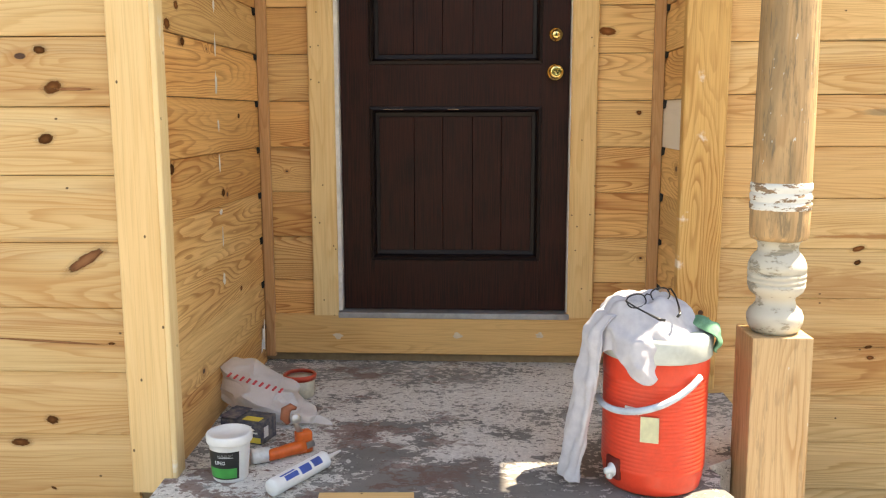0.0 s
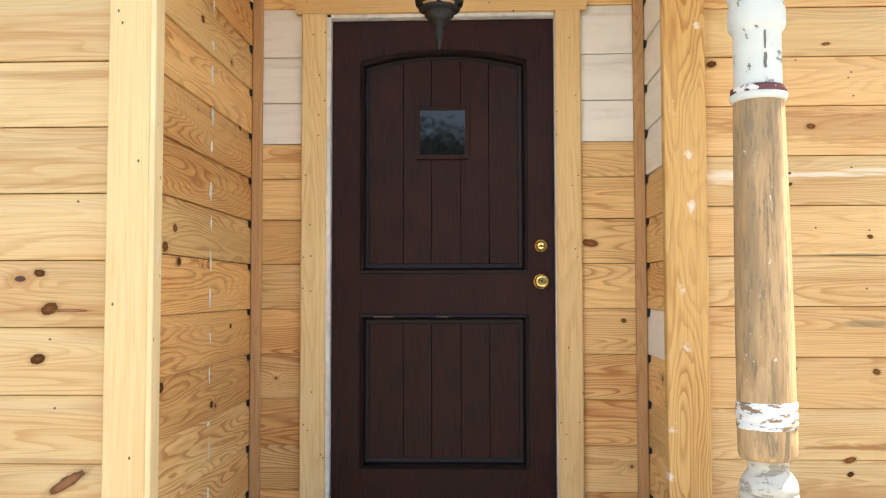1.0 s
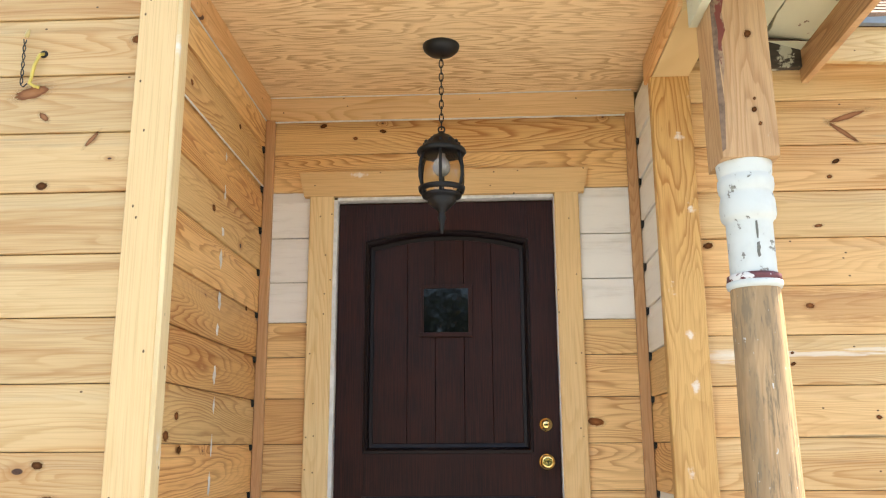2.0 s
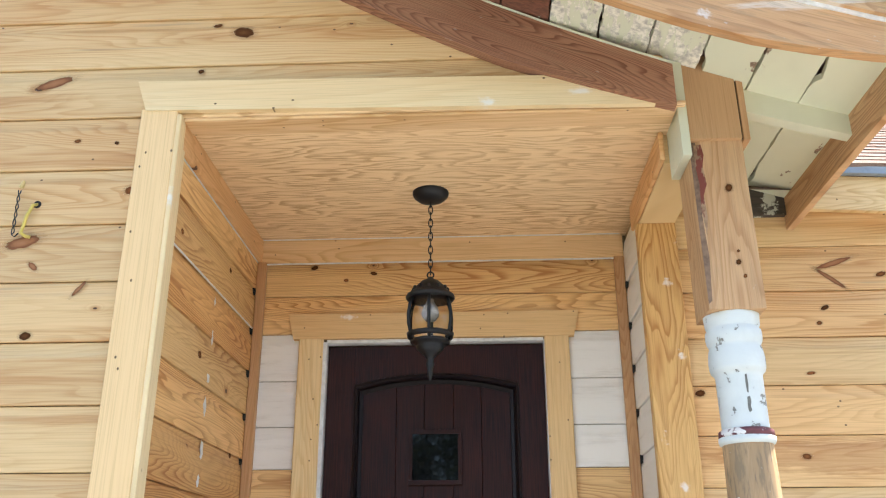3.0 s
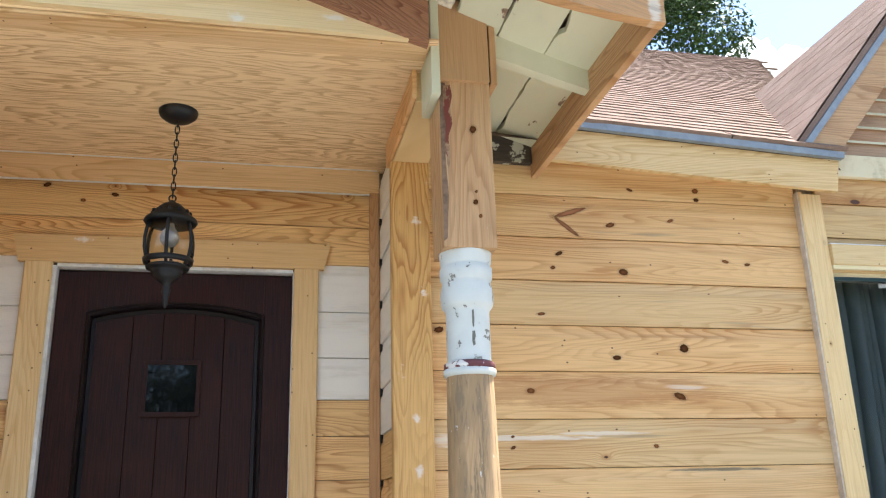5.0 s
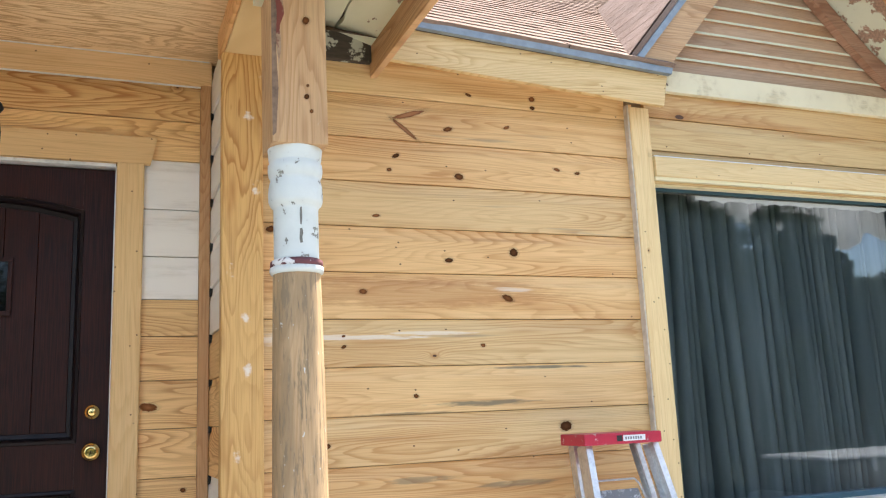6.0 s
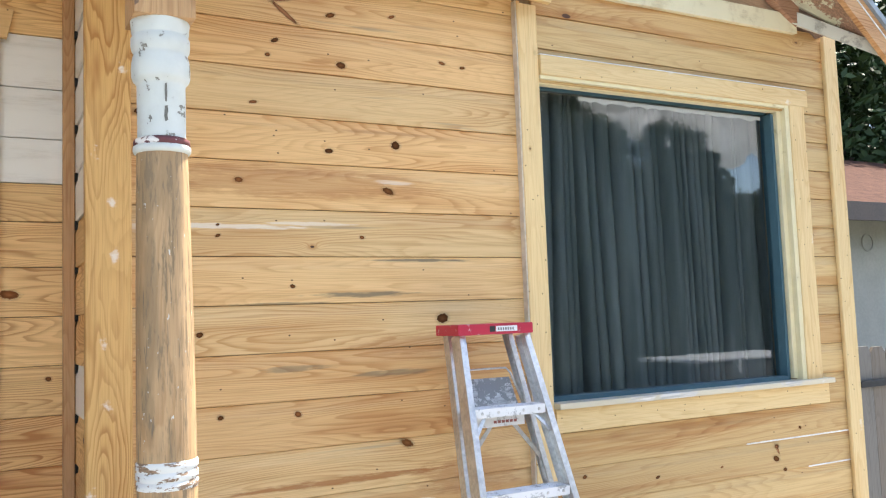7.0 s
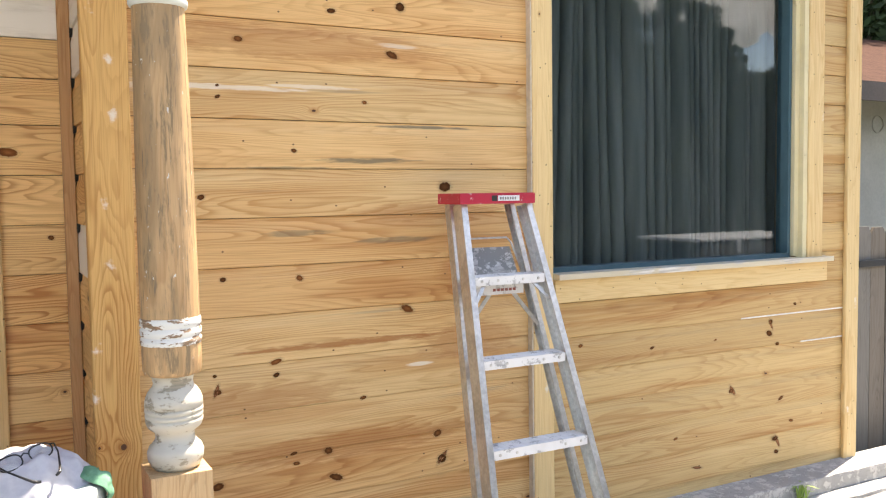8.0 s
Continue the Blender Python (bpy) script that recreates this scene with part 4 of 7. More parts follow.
streak(wall_left, LY, -1.00, 1.055, 0.10, 0.008, 0)
streak(wall_left, LY, -1.22, 2.27, 0.10, 0.035, -15)
streak(wall_left, LY, -1.175, 2.19, 0.035, 0.016, 40)
streak(wall_left, LY, -1.02, 2.115, 0.055, 0.012, -50)
streak(wall_left, LY, -1.21, 2.84, 0.12, 0.03, -18)
streak(wall_left, LY, -1.13, 0.345, 0.30, 0.006, 3)
knots(wall_back, 0.0, [(-0.27, 2.54, 2), (-0.39, 2.51, 2), (0.59, 1.30, 5), (0.72, 0.99, 2), (-0.53, 2.57, 2)])
knots(wall_window, WY, [(4.07, 0.45, 3), (4.06, 0.39, 3), (4.12, 0.33, 2), (3.79, 0.12, 4), (4.15, 0.04, 3), (4.23, -0.09, 2), (4.11, -0.17, 4), (4.12, -0.24, 3), (3.42, -0.07, 2), (3.27, 0.39, 2),
                        (3.68, 0.39, 1), (4.25, 0.53, 2), (2.85, 0.44, 2)])
streak(wall_window, WY, 4.072, 0.435, 0.050, 0.012, 62)
streak(wall_window, WY, 3.800, 0.122, 0.055, 0.018, 55)
streak(wall_window, WY, 4.128, -0.185, 0.065, 0.016, 64)
streak(wall_window, WY, 3.560, -0.235, 0.060, 0.012, 10)
streak(wall_right, RY, 2.150, 0.035, 0.060, 0.016, -50)
streak(wall_right, RY, 1.225, 0.425, 0.045, 0.014, -70)
# knots along the porch side wall, which faces +x
for y, z, size in ((-0.98, 1.24, 4), (-0.90, 1.30, 3), (-0.86, 1.20, 3), (-1.00, 0.83, 4), (-0.20, 1.74, 2), (-0.30, 0.98, 2), (-0.66, 2.02, 3), (-0.52, 0.72, 3), (-0.35, 0.35, 2), (-0.95, 2.36, 2), (-0.4, 2.42, 2)):
    r = 0.0034 * size + 0.0025
    ob = child(new("knot", KNOTS[random.randrange(6)]), wall_side)
    ob.matrix_basis = pose(-0.779, y, z, 0, 0, 90) @ Matrix.Diagonal((r * 1.3, 0.0018, r * 0.9, 1))
# dark gaps where the battens bridge the coves
for z in side_lines[1:-1]:
    for x0, x1 in ((-0.7915, -0.7765), (0.8070, 0.8220)):
        t_ = random.uniform(0.022, 0.034)
        bm = bmesh.new()
        extrude_xz(bm, [(x0, z - t_), (x1, z - t_ * 0.8), (x1, z - 0.001), (x0, z + 0.002)], -0.0375, -0.020)
        part("lap_gap", bm, DARK, wall_back)

# ---- roofs ----
SHINGLE_COLORS = Mat("asphalt_shingle")
sc_r = SHINGLE_COLORS
sv = sc_r.vadd(sc_r.obj, sc_r.vec(sc_r.math("MULTIPLY", sc_r.rnd, 23.0), 0.0, 0.0))
sg = sc_r.noi(sv, 320.0, 3.0, 0.7)
sb = sc_r.noi(sv, 5.0, 4.0, 0.6)
scol = sc_r.mix(sc_r.step(sg, 0.35, 0.68), (0.15, 0.098, 0.075), (0.30, 0.222, 0.178))
scol = sc_r.mix(sc_r.math("MULTIPLY", sc_r.step(sb, 0.4, 0.7), 0.4), scol, (0.33, 0.255, 0.21))
scol = sc_r.gain(scol, sc_r.math("MULTIPLY_ADD", sc_r.rnd, 0.16, 0.92))
sc_r.bump(sg, 0.5, 0.002)
SHINGLE = sc_r.done(scol, 0.95, spec=0.05)

PEELED_RED = painted("peeled_red_board", (0.42, 0.40, 0.30), (0.22, 0.08, 0.045), 0.95, 5.0, (0.42, 0.46))
# porch roof: deck planks that run along y, flared towards the eave
PY0, PY1 = -1.50, -0.36
porch_roof = tagged(new("roof_porch"), "flared porch gable roof with flaking green plank soffit", "roof", kind="structure")


def deck_z(x):
    """Underside of the deck planks, which stand a little higher than the curved boards towards the eave."""
    u = min(1.0, max(0.0, (x - 0.25) / 0.6))
    return soffit_z(x) + 0.055 * u * u * (3 - 2 * u)


xs = []
x = 1.395
while x > -2.6:
    xs.append(x)
    x -= 0.172 * math.cos(math.atan(0.35 + 0.1 * (1.4 - x)))
for i, (b, a) in enumerate(zip(xs, xs[1:])):
    za, zb = deck_z(a), deck_z(b)
    y1 = PY1 if b > 1.0 else LY + 0.05
    gap = 0.0012 + 0.002 * random.random()
    bm = bmesh.new()
    L = y1 - PY0
    n = 40
    t = (b - a)
    vs = []
    for j in range(n + 1):
        y = PY0 + L * j / n
        jl = gap + 0.032 * max(0.0, noise.noise(Vector((y * 7, i * 3.1, 0))) + 0.02) + 0.010 * max(0.0, noise.noise(Vector((y * 40, i * 3.1, 2))))
        jr = gap + 0.008 * max(0.0, noise.noise(Vector((y * 9, i * 3.1 + 50, 0))) - 0.1) + 0.006 * max(0.0, noise.noise(Vector((y * 40, i * 3.1 + 50, 2))))
        fa, fb = jl / t, 1 - jr / t
        p0 = (a + t * fa, y, za + (zb - za) * fa)
        p1 = (a + t * fb, y, za + (zb - za) * fb)
        vs.append([bm.verts.new(p0), bm.verts.new(p1), bm.verts.new((p1[0], y, p1[2] + 0.02)), bm.verts.new((p0[0], y, p0[2] + 0.02))])
    for r0, r1 in zip(vs, vs[1:]):
        for q in range(4):
            bm.faces.new((r0[q], r0[(q + 1) % 4], r1[(q + 1) % 4], r1[q]))
    bm.faces.new(vs[0][::-1])
    bm.faces.new(vs[-1])
    mat = GREEN_PAINT if i < 3 else (GREEN_WORN if i not in (6, 7) else PEELED_RED)
    part("deck_plank", bm, mat, porch_roof, "flaking green-painted deck plank" if i == 0 else "")


def band(f_lo, f_hi, x0, x1, y0, y1, n=24):
    """A board in the plane of a gable, between two curves over x."""
    pts = [x0 + (x1 - x0) * i / n for i in range(n + 1)]
    return extrude_xz(bmesh.new(), [(x, f_lo(x)) for x in pts] + [(x, f_hi(x)) for x in reversed(pts)], y0, y1)


# frieze against the gable wall, and rake boards in front
part("frieze_board", band(lambda x: soffit_z(x) - min(0.21, 0.157 + 0.1 * (0.8 - x)), lambda x: soffit_z(x) - 0.006, -2.4, 0.815, LY - 0.045, LY - 0.002), OLD_BROWN, porch_roof, "dark brown stained frieze board, curved")
part("caulk_line", band(lambda x: soffit_z(x) - 0.007, lambda x: soffit_z(x) - 0.001, -2.4, 0.815, LY - 0.05, LY - 0.03), GREEN_SMOOTH, porch_roof)
part("rake_board", band(lambda x: soffit_z(x) - 0.145 + 0.08 * min(1.0, max(0.0, (x - 0.85) / 0.55)) ** 1.3, lambda x: soffit_z(x) + 0.028, -2.4, 1.415, -1.535, -1.50), RAKE, porch_roof, "sanded tan rake board, curved, with white smears")
part("rake_moulding", band(lambda x: soffit_z(x) + 0.030, lambda x: soffit_z(x) + 0.075, -2.4, 1.425, -1.555, -1.50), RAKE, porch_roof, "sanded rake moulding")
part("caulk_line", band(lambda x: soffit_z(x) + 0.018, lambda x: soffit_z(x) + 0.031, -2.4, 1.41, -1.541, -1.53), CAULK, porch_roof)
part("drip_edge", band(lambda x: soffit_z(x) + 0.074, lambda x: soffit_z(x) + 0.112, -2.4, 1.47, -1.572, -1.566), STEEL, porch_roof, "galvanised drip edge")
# eave fascia along y and the green lookout
bm = boxed(1.385, 1.412, -1.499, RY - 0.02, 2.560, 2.725, 0.003)
part("eave_fascia", bm, OLD_TAN, porch_roof, "tan eave fascia board")
bm = bmesh.new()
extrude_xz(bm, [(1.03, 2.715), (1.386, 2.612), (1.386, 2.688), (1.03, 2.80)], -1.03, -0.985)
part("lookout", bm, GREEN_SMOOTH, porch_roof, "pale green painted lookout beam")
# roof skin over the deck
part("roof_skin", band(lambda x: soffit_z(x) + 0.113, lambda x: soffit_z(x) + 0.130, -2.6, 1.50, -1.59, 0.6), SHINGLE, porch_roof, "shingles of the porch roof")
bm = extrude_xz(bmesh.new(), [(-2.6, soffit_z(-2.6)), (-2.6, soffit_z(-2.6) + 0.04), (-4.6, 3.3), (-4.6, 3.26)], -1.57, 8.6)
part("roof_slope", bm, SHINGLE, porch_roof)
part("fascia_stub", boxed(1.06, 1.384, RY - 0.05, RY - 0.02, 2.615, 2.80), painted("rotten_green_paint", (0.50, 0.51, 0.40), (0.05, 0.035, 0.025), 0.95, 14.0, (0.44, 0.5)), porch_roof, "rotten flaking stub of fascia")

# main roof, sloping up and back from its eave
EY, EZ, SL = -0.48, 2.755, 0.70
RIDGE_Y = 4.30
roof = tagged(new("roof_main"), "main roof of worn reddish-brown asphalt shingles", "roof", kind="structure")
bm = bmesh.new()
v = [bm.verts.new(p) for p in ((0.9, EY, EZ - 0.06), (2.74, EY, EZ - 0.13), (5.75, RIDGE_Y, EZ + SL * (RIDGE_Y - EY) - 0.16), (0.9, RIDGE_Y, EZ + SL * (RIDGE_Y - EY) - 0.04),
                               (5.75, 8.9, 2.9), (0.9, 8.9, 2.9))]
bm.faces.new((v[0], v[1], v[2], v[3]))
bm.faces.new((v[3], v[2], v[4], v[5]))
part("roof_deck", bm, SHINGLE, roof)
bm = extrude_xz(bmesh.new(), [(1.412, 2.598), (2.706, 2.527), (2.736, 2.668), (1.412, 2.738)], EY, EY + 0.025)
part("fascia_board", bm, pine("fascia_pine", (0.76, 0.56, 0.28), (0.57, 0.35, 0.135), knot=0.06, rings=0.75, vary=0.05, nails=0.35, contrast=1.15), roof, "new pine fascia board")
bm = extrude_xz(bmesh.new(), [(1.412, 2.739), (2.742, 2.669), (2.750, 2.698), (1.412, 2.768)], EY - 0.03, EY - 0.004)
part("drip_edge", bm, STEEL, roof, "blue-grey drip edge")
bm = extrude_xz(bmesh.new(), [(1.414, 2.661), (2.70, 2.60), (2.70, 2.63), (1.414, 2.691)], EY + 0.025, RY)
part("eave_soffit", bm, TRIM, roof)


def shingle_mesh(seed):
    """A strip of three tabs, with a curled and ragged lower edge."""
    rr = random.Random(seed)
    vs, fs = [], []
    n = 12
    for i in range(n + 1):
        x = 0.92 * i / n
        drop = rr.uniform(-0.0025, 0.0025)
        lift = 0.010 + rr.uniform(0, 0.003)
        vs += [(x, drop, lift), (x, drop + 0.003, -0.006), (x, 0.19, 0.001), (x, 0.09, 0.006 + lift * 0.2)]
    for i in range(n):
        a, b = 4 * i, 4 * i + 4
        fs += [(a, b, b + 3, a + 3), (a + 3, b + 3, b + 2, a + 2), (a + 1, b + 1, b, a)]
    return mesh("shingle", vs, fs, SHINGLE)


SHINGLES = [shingle_mesh(k) for k in range(5)]
tilt = math.degrees(math.atan(SL))
step_y = 0.105 * math.cos(math.atan(SL))
n_row = int((RIDGE_Y - EY) / step_y)
for r in range(n_row):
    y = EY - 0.035 + r * step_y
    z = EZ + SL * (y - EY) + 0.040
    x = 1.30 + (0.31 * r) % 0.92 - (0.92 if r > 12 else 0.0)
    if r <= 12:
        cut = x - 1.30
        if cut > 0.05:
            ob = child(new("shingle", SHINGLES[r % 5]), roof)
            ob.matrix_basis = pose(1.30, y, z, tilt, 2.58 * max(0, 1 - r / 60), 0) @ Matrix.Diagonal((cut / 0.92, 1, 1, 1))
    # the roof grows wider as it runs back into the valley
    x_end = 2.76 + 0.62 * r * step_y
    while x < x_end:
        drop = -0.045 * (x - 1.3) * max(0, 1 - r / 60)
        ob = child(new("shingle", SHINGLES[random.randrange(5)]), roof)
        sx = min(1.0, max(0.15, (x_end - x) / 0.92))
        ob.matrix_basis = pose(x, y, z + drop, tilt, 2.58 * max(0, 1 - r / 60) + random.uniform(-0.06, 0.06), 0) @ Matrix.Diagonal((sx, 1, 1, 1))
        x += 0.925

# window gable
GC = 3.46


def gable_lo(x):
    """Lower edge of the window gable's rake and frieze boards."""
    d = abs(x - GC)
    knots = ((0.0, 3.52), (0.27, 3.22), (0.47, 3.02), (0.65, 2.86), (0.88, 2.71), (1.1, 2.605), (1.5, 2.46))
    for (d0, z0), (d1, z1) in zip(knots, knots[1:]):
        if d <= d1:
            return z0 + (z1 - z0) * (d - d0) / (d1 - d0)
    return knots[-1][1]


gable = tagged(new("roof_gable"), "flared window gable with old lap siding and flaking soffit", "roof", kind="structure")
OLD_LAP = pine("old_lap_siding", (0.52, 0.35, 0.22), (0.37, 0.225, 0.13), knot=0.05, vary=0.15, weather=0.2)
z = 2.745
while z < 3.45:
    xx = GC
    while gable_lo(xx) > z - 0.0 and xx < 4.7:
        xx += 0.02
    half = xx - GC + 0.06
    sec = [(0, 0), (-0.022, 0), (-0.024, 0.006), (-0.010, 0.078), (0, 0.078)]
    ob = child(new("lap_board", bar_mesh(sec, 2 * half, OLD_LAP, "lap")), gable)
    ob.matrix_basis = flat(GC - half, WY + 0.022, z)
    ob = child(new("paint_line", bar_mesh([(0, 0), (-0.004, 0), (-0.004, 0.010), (0, 0.010)], 2 * half, GREEN_SMOOTH, "paint_line")), gable)
    ob.matrix_basis = flat(GC - half, WY - 0.0005, z - 0.002)
    z += 0.074
part("gable_trim", boxed(2.62, 4.42, WY - 0.022, WY + 0.02, 2.640, 2.745, 0.003), painted("cream_green_paint", (0.74, 0.67, 0.46), (0.6, 0.48, 0.27), 0.5, 5.0, (0.5, 0.65)), gable, "cream-painted board at the gable's foot")
part("gable_backing", band(lambda x: 2.6, lambda x: max(2.61, gable_lo(x) + 0.1), GC - 1.0, GC + 1.0, WY + 0.022, WY + 0.1), SHEATH, gable)
GY = -0.74
part("frieze_board", band(lambda x: gable_lo(x), lambda x: gable_lo(x) + 0.105, GC, GC + 0.95, WY - 0.05, WY - 0.005), pine("gable_frieze_wood", (0.38, 0.21, 0.13), (0.22, 0.105, 0.06), knot=0.08, vary=0.1, weather=0.2), gable, "weathered brown frieze board")
bm = extrude_xz(bmesh.new(), [(2.575, 2.69), (2.735, 2.69), (3.46, 3.54), (3.46, 3.735)], -0.475, -0.445)
part("rake_board", bm, OLD_TAN, gable, "weathered tan rake board")
bm = extrude_xz(bmesh.new(), [(2.535, 2.69), (2.572, 2.69), (3.46, 3.735), (3.46, 3.785)], -0.49, -0.455)
part("drip_edge", bm, STEEL, gable, "blue-grey drip edge")
bm = extrude_xz(bmesh.new(), [(2.50, 2.69), (2.53, 2.69), (3.46, 3.79), (3.46, 3.83)], -0.495, 3.0)
part("roof_skin", bm, SHINGLE, gable, "shingles of the window gable")
ux, uz = 0.643, 0.766
for r in range(12):
    x0, z0 = 2.505 + ux * 0.125 * r, 2.705 + uz * 0.125 * r
    bm = bmesh.new()
    n = 30
    rows_ = []
    for i in range(n + 1):
        y = -0.50 + 3.2 * i / n
        j = 0.004 * noise.noise(Vector((y * 3, r * 1.7, 0)))
        lift = 0.003 + 0.002 * noise.noise(Vector((y * 5, r, 4.0)))
        rows_.append([bm.verts.new(p) for p in ((x0 - uz * lift + j, y, z0 + ux * lift + j), (x0 + ux * 0.16 - uz * 0.002, y, z0 + uz * 0.16 + ux * 0.002), (x0 + j, y, z0 + j))])
    for a_, b_ in zip(rows_, rows_[1:]):
        bm.faces.new((a_[0], a_[1], b_[1], b_[0]))
        bm.faces.new((a_[2], a_[0], b_[0], b_[2]))
    part("shingle_row", bm, SHINGLE, gable)


def rake_lo(x):
    return 2.69 - 0.83 * (x - 4.34)


part("rake_board", band(rake_lo, lambda x: rake_lo(x) + 0.15, GC, 4.74, GY, GY + 0.03), OLD_TAN, gable, "weathered tan rake board")
part("caulk_line", band(lambda x: rake_lo(x) + 0.10, lambda x: rake_lo(x) + 0.11, GC, 4.735, GY - 0.004, GY + 0.002), CAULK, gable)
part("drip_edge", band(lambda x: rake_lo(x) + 0.15, lambda x: rake_lo(x) + 0.19, GC, 4.76, GY - 0.02, GY + 0.03), STEEL, gable)
bm = bmesh.new()
n = 16
rows_ = []
for i in range(n + 1):
    t = i / n
    xa, xb = GC + 0.93 * t, GC + 1.27 * t
    a_ = Vector((xa, WY - 0.004, gable_lo(xa) + 0.125))
    b_ = Vector((xb, GY + 0.03, rake_lo(xb) + 0.10))
    rows_.append([bm.verts.new(p) for p in (a_, b_, b_ + Vector((0, 0, 0.02)), a_ + Vector((0, 0, 0.02)))])
for a_, b_ in zip(rows_, rows_[1:]):
    for q in range(4):
        bm.faces.new((a_[q], a_[(q + 1) % 4], b_[(q + 1) % 4], b_[q]))
bm.faces.new(rows_[0][::-1])
bm.faces.new(rows_[-1])
part("soffit", bm, painted("peeled_soffit_paint", (0.58, 0.57, 0.42), (0.34, 0.18, 0.115), 0.9, 7.0, (0.5, 0.54)), gable, "flaking green soffit")
part("roof_skin", band(lambda x: rake_lo(x) + 0.165, lambda x: rake_lo(x) + 0.18, GC, 4.60, GY + 0.03, 3.0), SHINGLE, gable)
bm = bmesh.new()
v = [bm.verts.new(p) for p in ((4.375, WY - 0.03, 2.690), (4.655, GY + 0.03, 2.440), (4.655, GY + 0.03, 2.515), (4.375, WY - 0.03, 2.765),
                               (4.42, WY - 0.004, 2.690), (4.70, GY + 0.03, 2.440), (4.70, GY + 0.03, 2.515), (4.42, WY - 0.004, 2.765))]
for f in ((0, 1, 2, 3), (7, 6, 5, 4), (0, 4, 5, 1), (1, 5, 6, 2), (2, 6, 7, 3), (3, 7, 4, 0)):
    bm.faces.new([v[i] for i in f])
part("lookout", bm, painted("flaking_white_green", (0.64, 0.64, 0.55), (0.34, 0.32, 0.27), 0.6, 9.0, (0.5, 0.6)), gable, "flaking pale lookout board")

# ---- things ----
# turned post
BOX_WRAP = pine("new_box_boards", (0.52, 0.32, 0.16), (0.42, 0.24, 0.11), knot=0.03, rings=0.7, vary=0.05, upright_grain=True)
PX, PYC = 0.962, -0.970
post = thing("porch_post", "turned wooden porch post with flaking white paint, half sanded", "post", pose(PX, PYC, -0.235, 0, -0.35, 0))
pz = 0.235
h = 0.084
part("base_block", boxed(-h, h, -h, h, 0, 0.365 + pz, 0.006), POST_BASE, post, "square orange-brown base block")


def turned(name, prof, mat, label=""):
    return part(name, lathe(bmesh.new(), [(0.925 * r, z + pz) for r, z in prof], 40, cap=False), mat, post, label, True)


turned("vase", [(0.05, 0.362), (0.064, 0.365), (0.074, 0.3745), (0.083, 0.394), (0.0845, 0.413), (0.078, 0.4286), (0.068, 0.438), (0.060, 0.448), (0.0573, 0.460), (0.060, 0.470), (0.067, 0.4745), (0.079, 0.484),
                (0.085, 0.498), (0.086, 0.507), (0.0815, 0.510), (0.086, 0.513), (0.0868, 0.521), (0.082, 0.5245), (0.0868, 0.528), (0.087, 0.537), (0.082, 0.5405), (0.087, 0.544), (0.0855, 0.562), (0.079, 0.578), (0.070, 0.591),
                (0.061, 0.600), (0.059, 0.610), (0.062, 0.626), (0.072, 0.632)],
       GREY_PAINT, "bulbous turning with worn grey-white paint")
turned("lower_shaft", [(0.070, 0.632), (0.082, 0.636), (0.087, 0.648), (0.088, 0.70), (0.088, 0.720)], OLD_POST)
turned("ring_band", [(0.088, 0.720), (0.0902, 0.723), (0.0905, 0.738), (0.0865, 0.742), (0.0865, 0.744), (0.0905, 0.748), (0.0905, 0.764), (0.0865, 0.768), (0.0865, 0.770), (0.0905, 0.774), (0.0902, 0.792), (0.087, 0.796)], RING_PAINT, "three white-painted rings")
turned("shaft", [(0.087, 0.796), (0.0865, 0.95), (0.084, 1.2), (0.080, 1.45), (0.076, 1.664)], OLD_POST, "sanded shaft with grey-green stains")
bm = bmesh.new()
speck_rng = random.Random(31)
for i in range(34):
    zz = speck_rng.uniform(0.82, 1.63)
    an = math.radians(speck_rng.uniform(-165, -15))
    rad = 0.925 * (0.087 - 0.011 * max(0.0, (zz - 0.95) / 0.71)) + 0.0002
    sz = speck_rng.uniform(0.0007, 0.0019)
    bmesh.ops.create_icosphere(bm, subdivisions=1, radius=1.0, matrix=pose(rad * math.cos(an), rad * math.sin(an), zz + pz, 0, speck_rng.uniform(-15, 15), math.degrees(an) + 90) @ Matrix.Diagonal((sz, 0.0006, sz * speck_rng.uniform(1.0, 3.2), 1)))
tagged(part("paint_specks", bm, plain("dull_paint_specks", (0.60, 0.58, 0.52), 0.7), post), "specks of old white paint", kind="stuff")
turned("collar", [(0.076, 1.650), (0.083, 1.652), (0.0865, 1.660), (0.086, 1.670), (0.080, 1.674)], WHITE_PAINT, "flaking white collar")
turned("collar_band", [(0.080, 1.670), (0.0848, 1.673), (0.0835, 1.689), (0.075, 1.694)], RED_PAINT, "dark red paint above the collar")
turned("capital", [(0.0725, 1.688), (0.0720, 1.70), (0.0725, 1.846), (0.0745, 1.853), (0.0835, 1.861), (0.0872, 1.872), (0.0882, 1.895), (0.0865, 1.915), (0.0835, 1.928), (0.0805, 1.9395), (0.0825, 1.944), (0.0865, 1.950), (0.0890, 1.966), (0.0880, 1.984),
                   (0.0825, 1.9905), (0.0825, 1.995), (0.0855, 1.9995), (0.0870, 2.015), (0.0890, 2.035)], WHITE_PAINT, "white capital with flaking paint")
rr = 0.925 * 0.0728
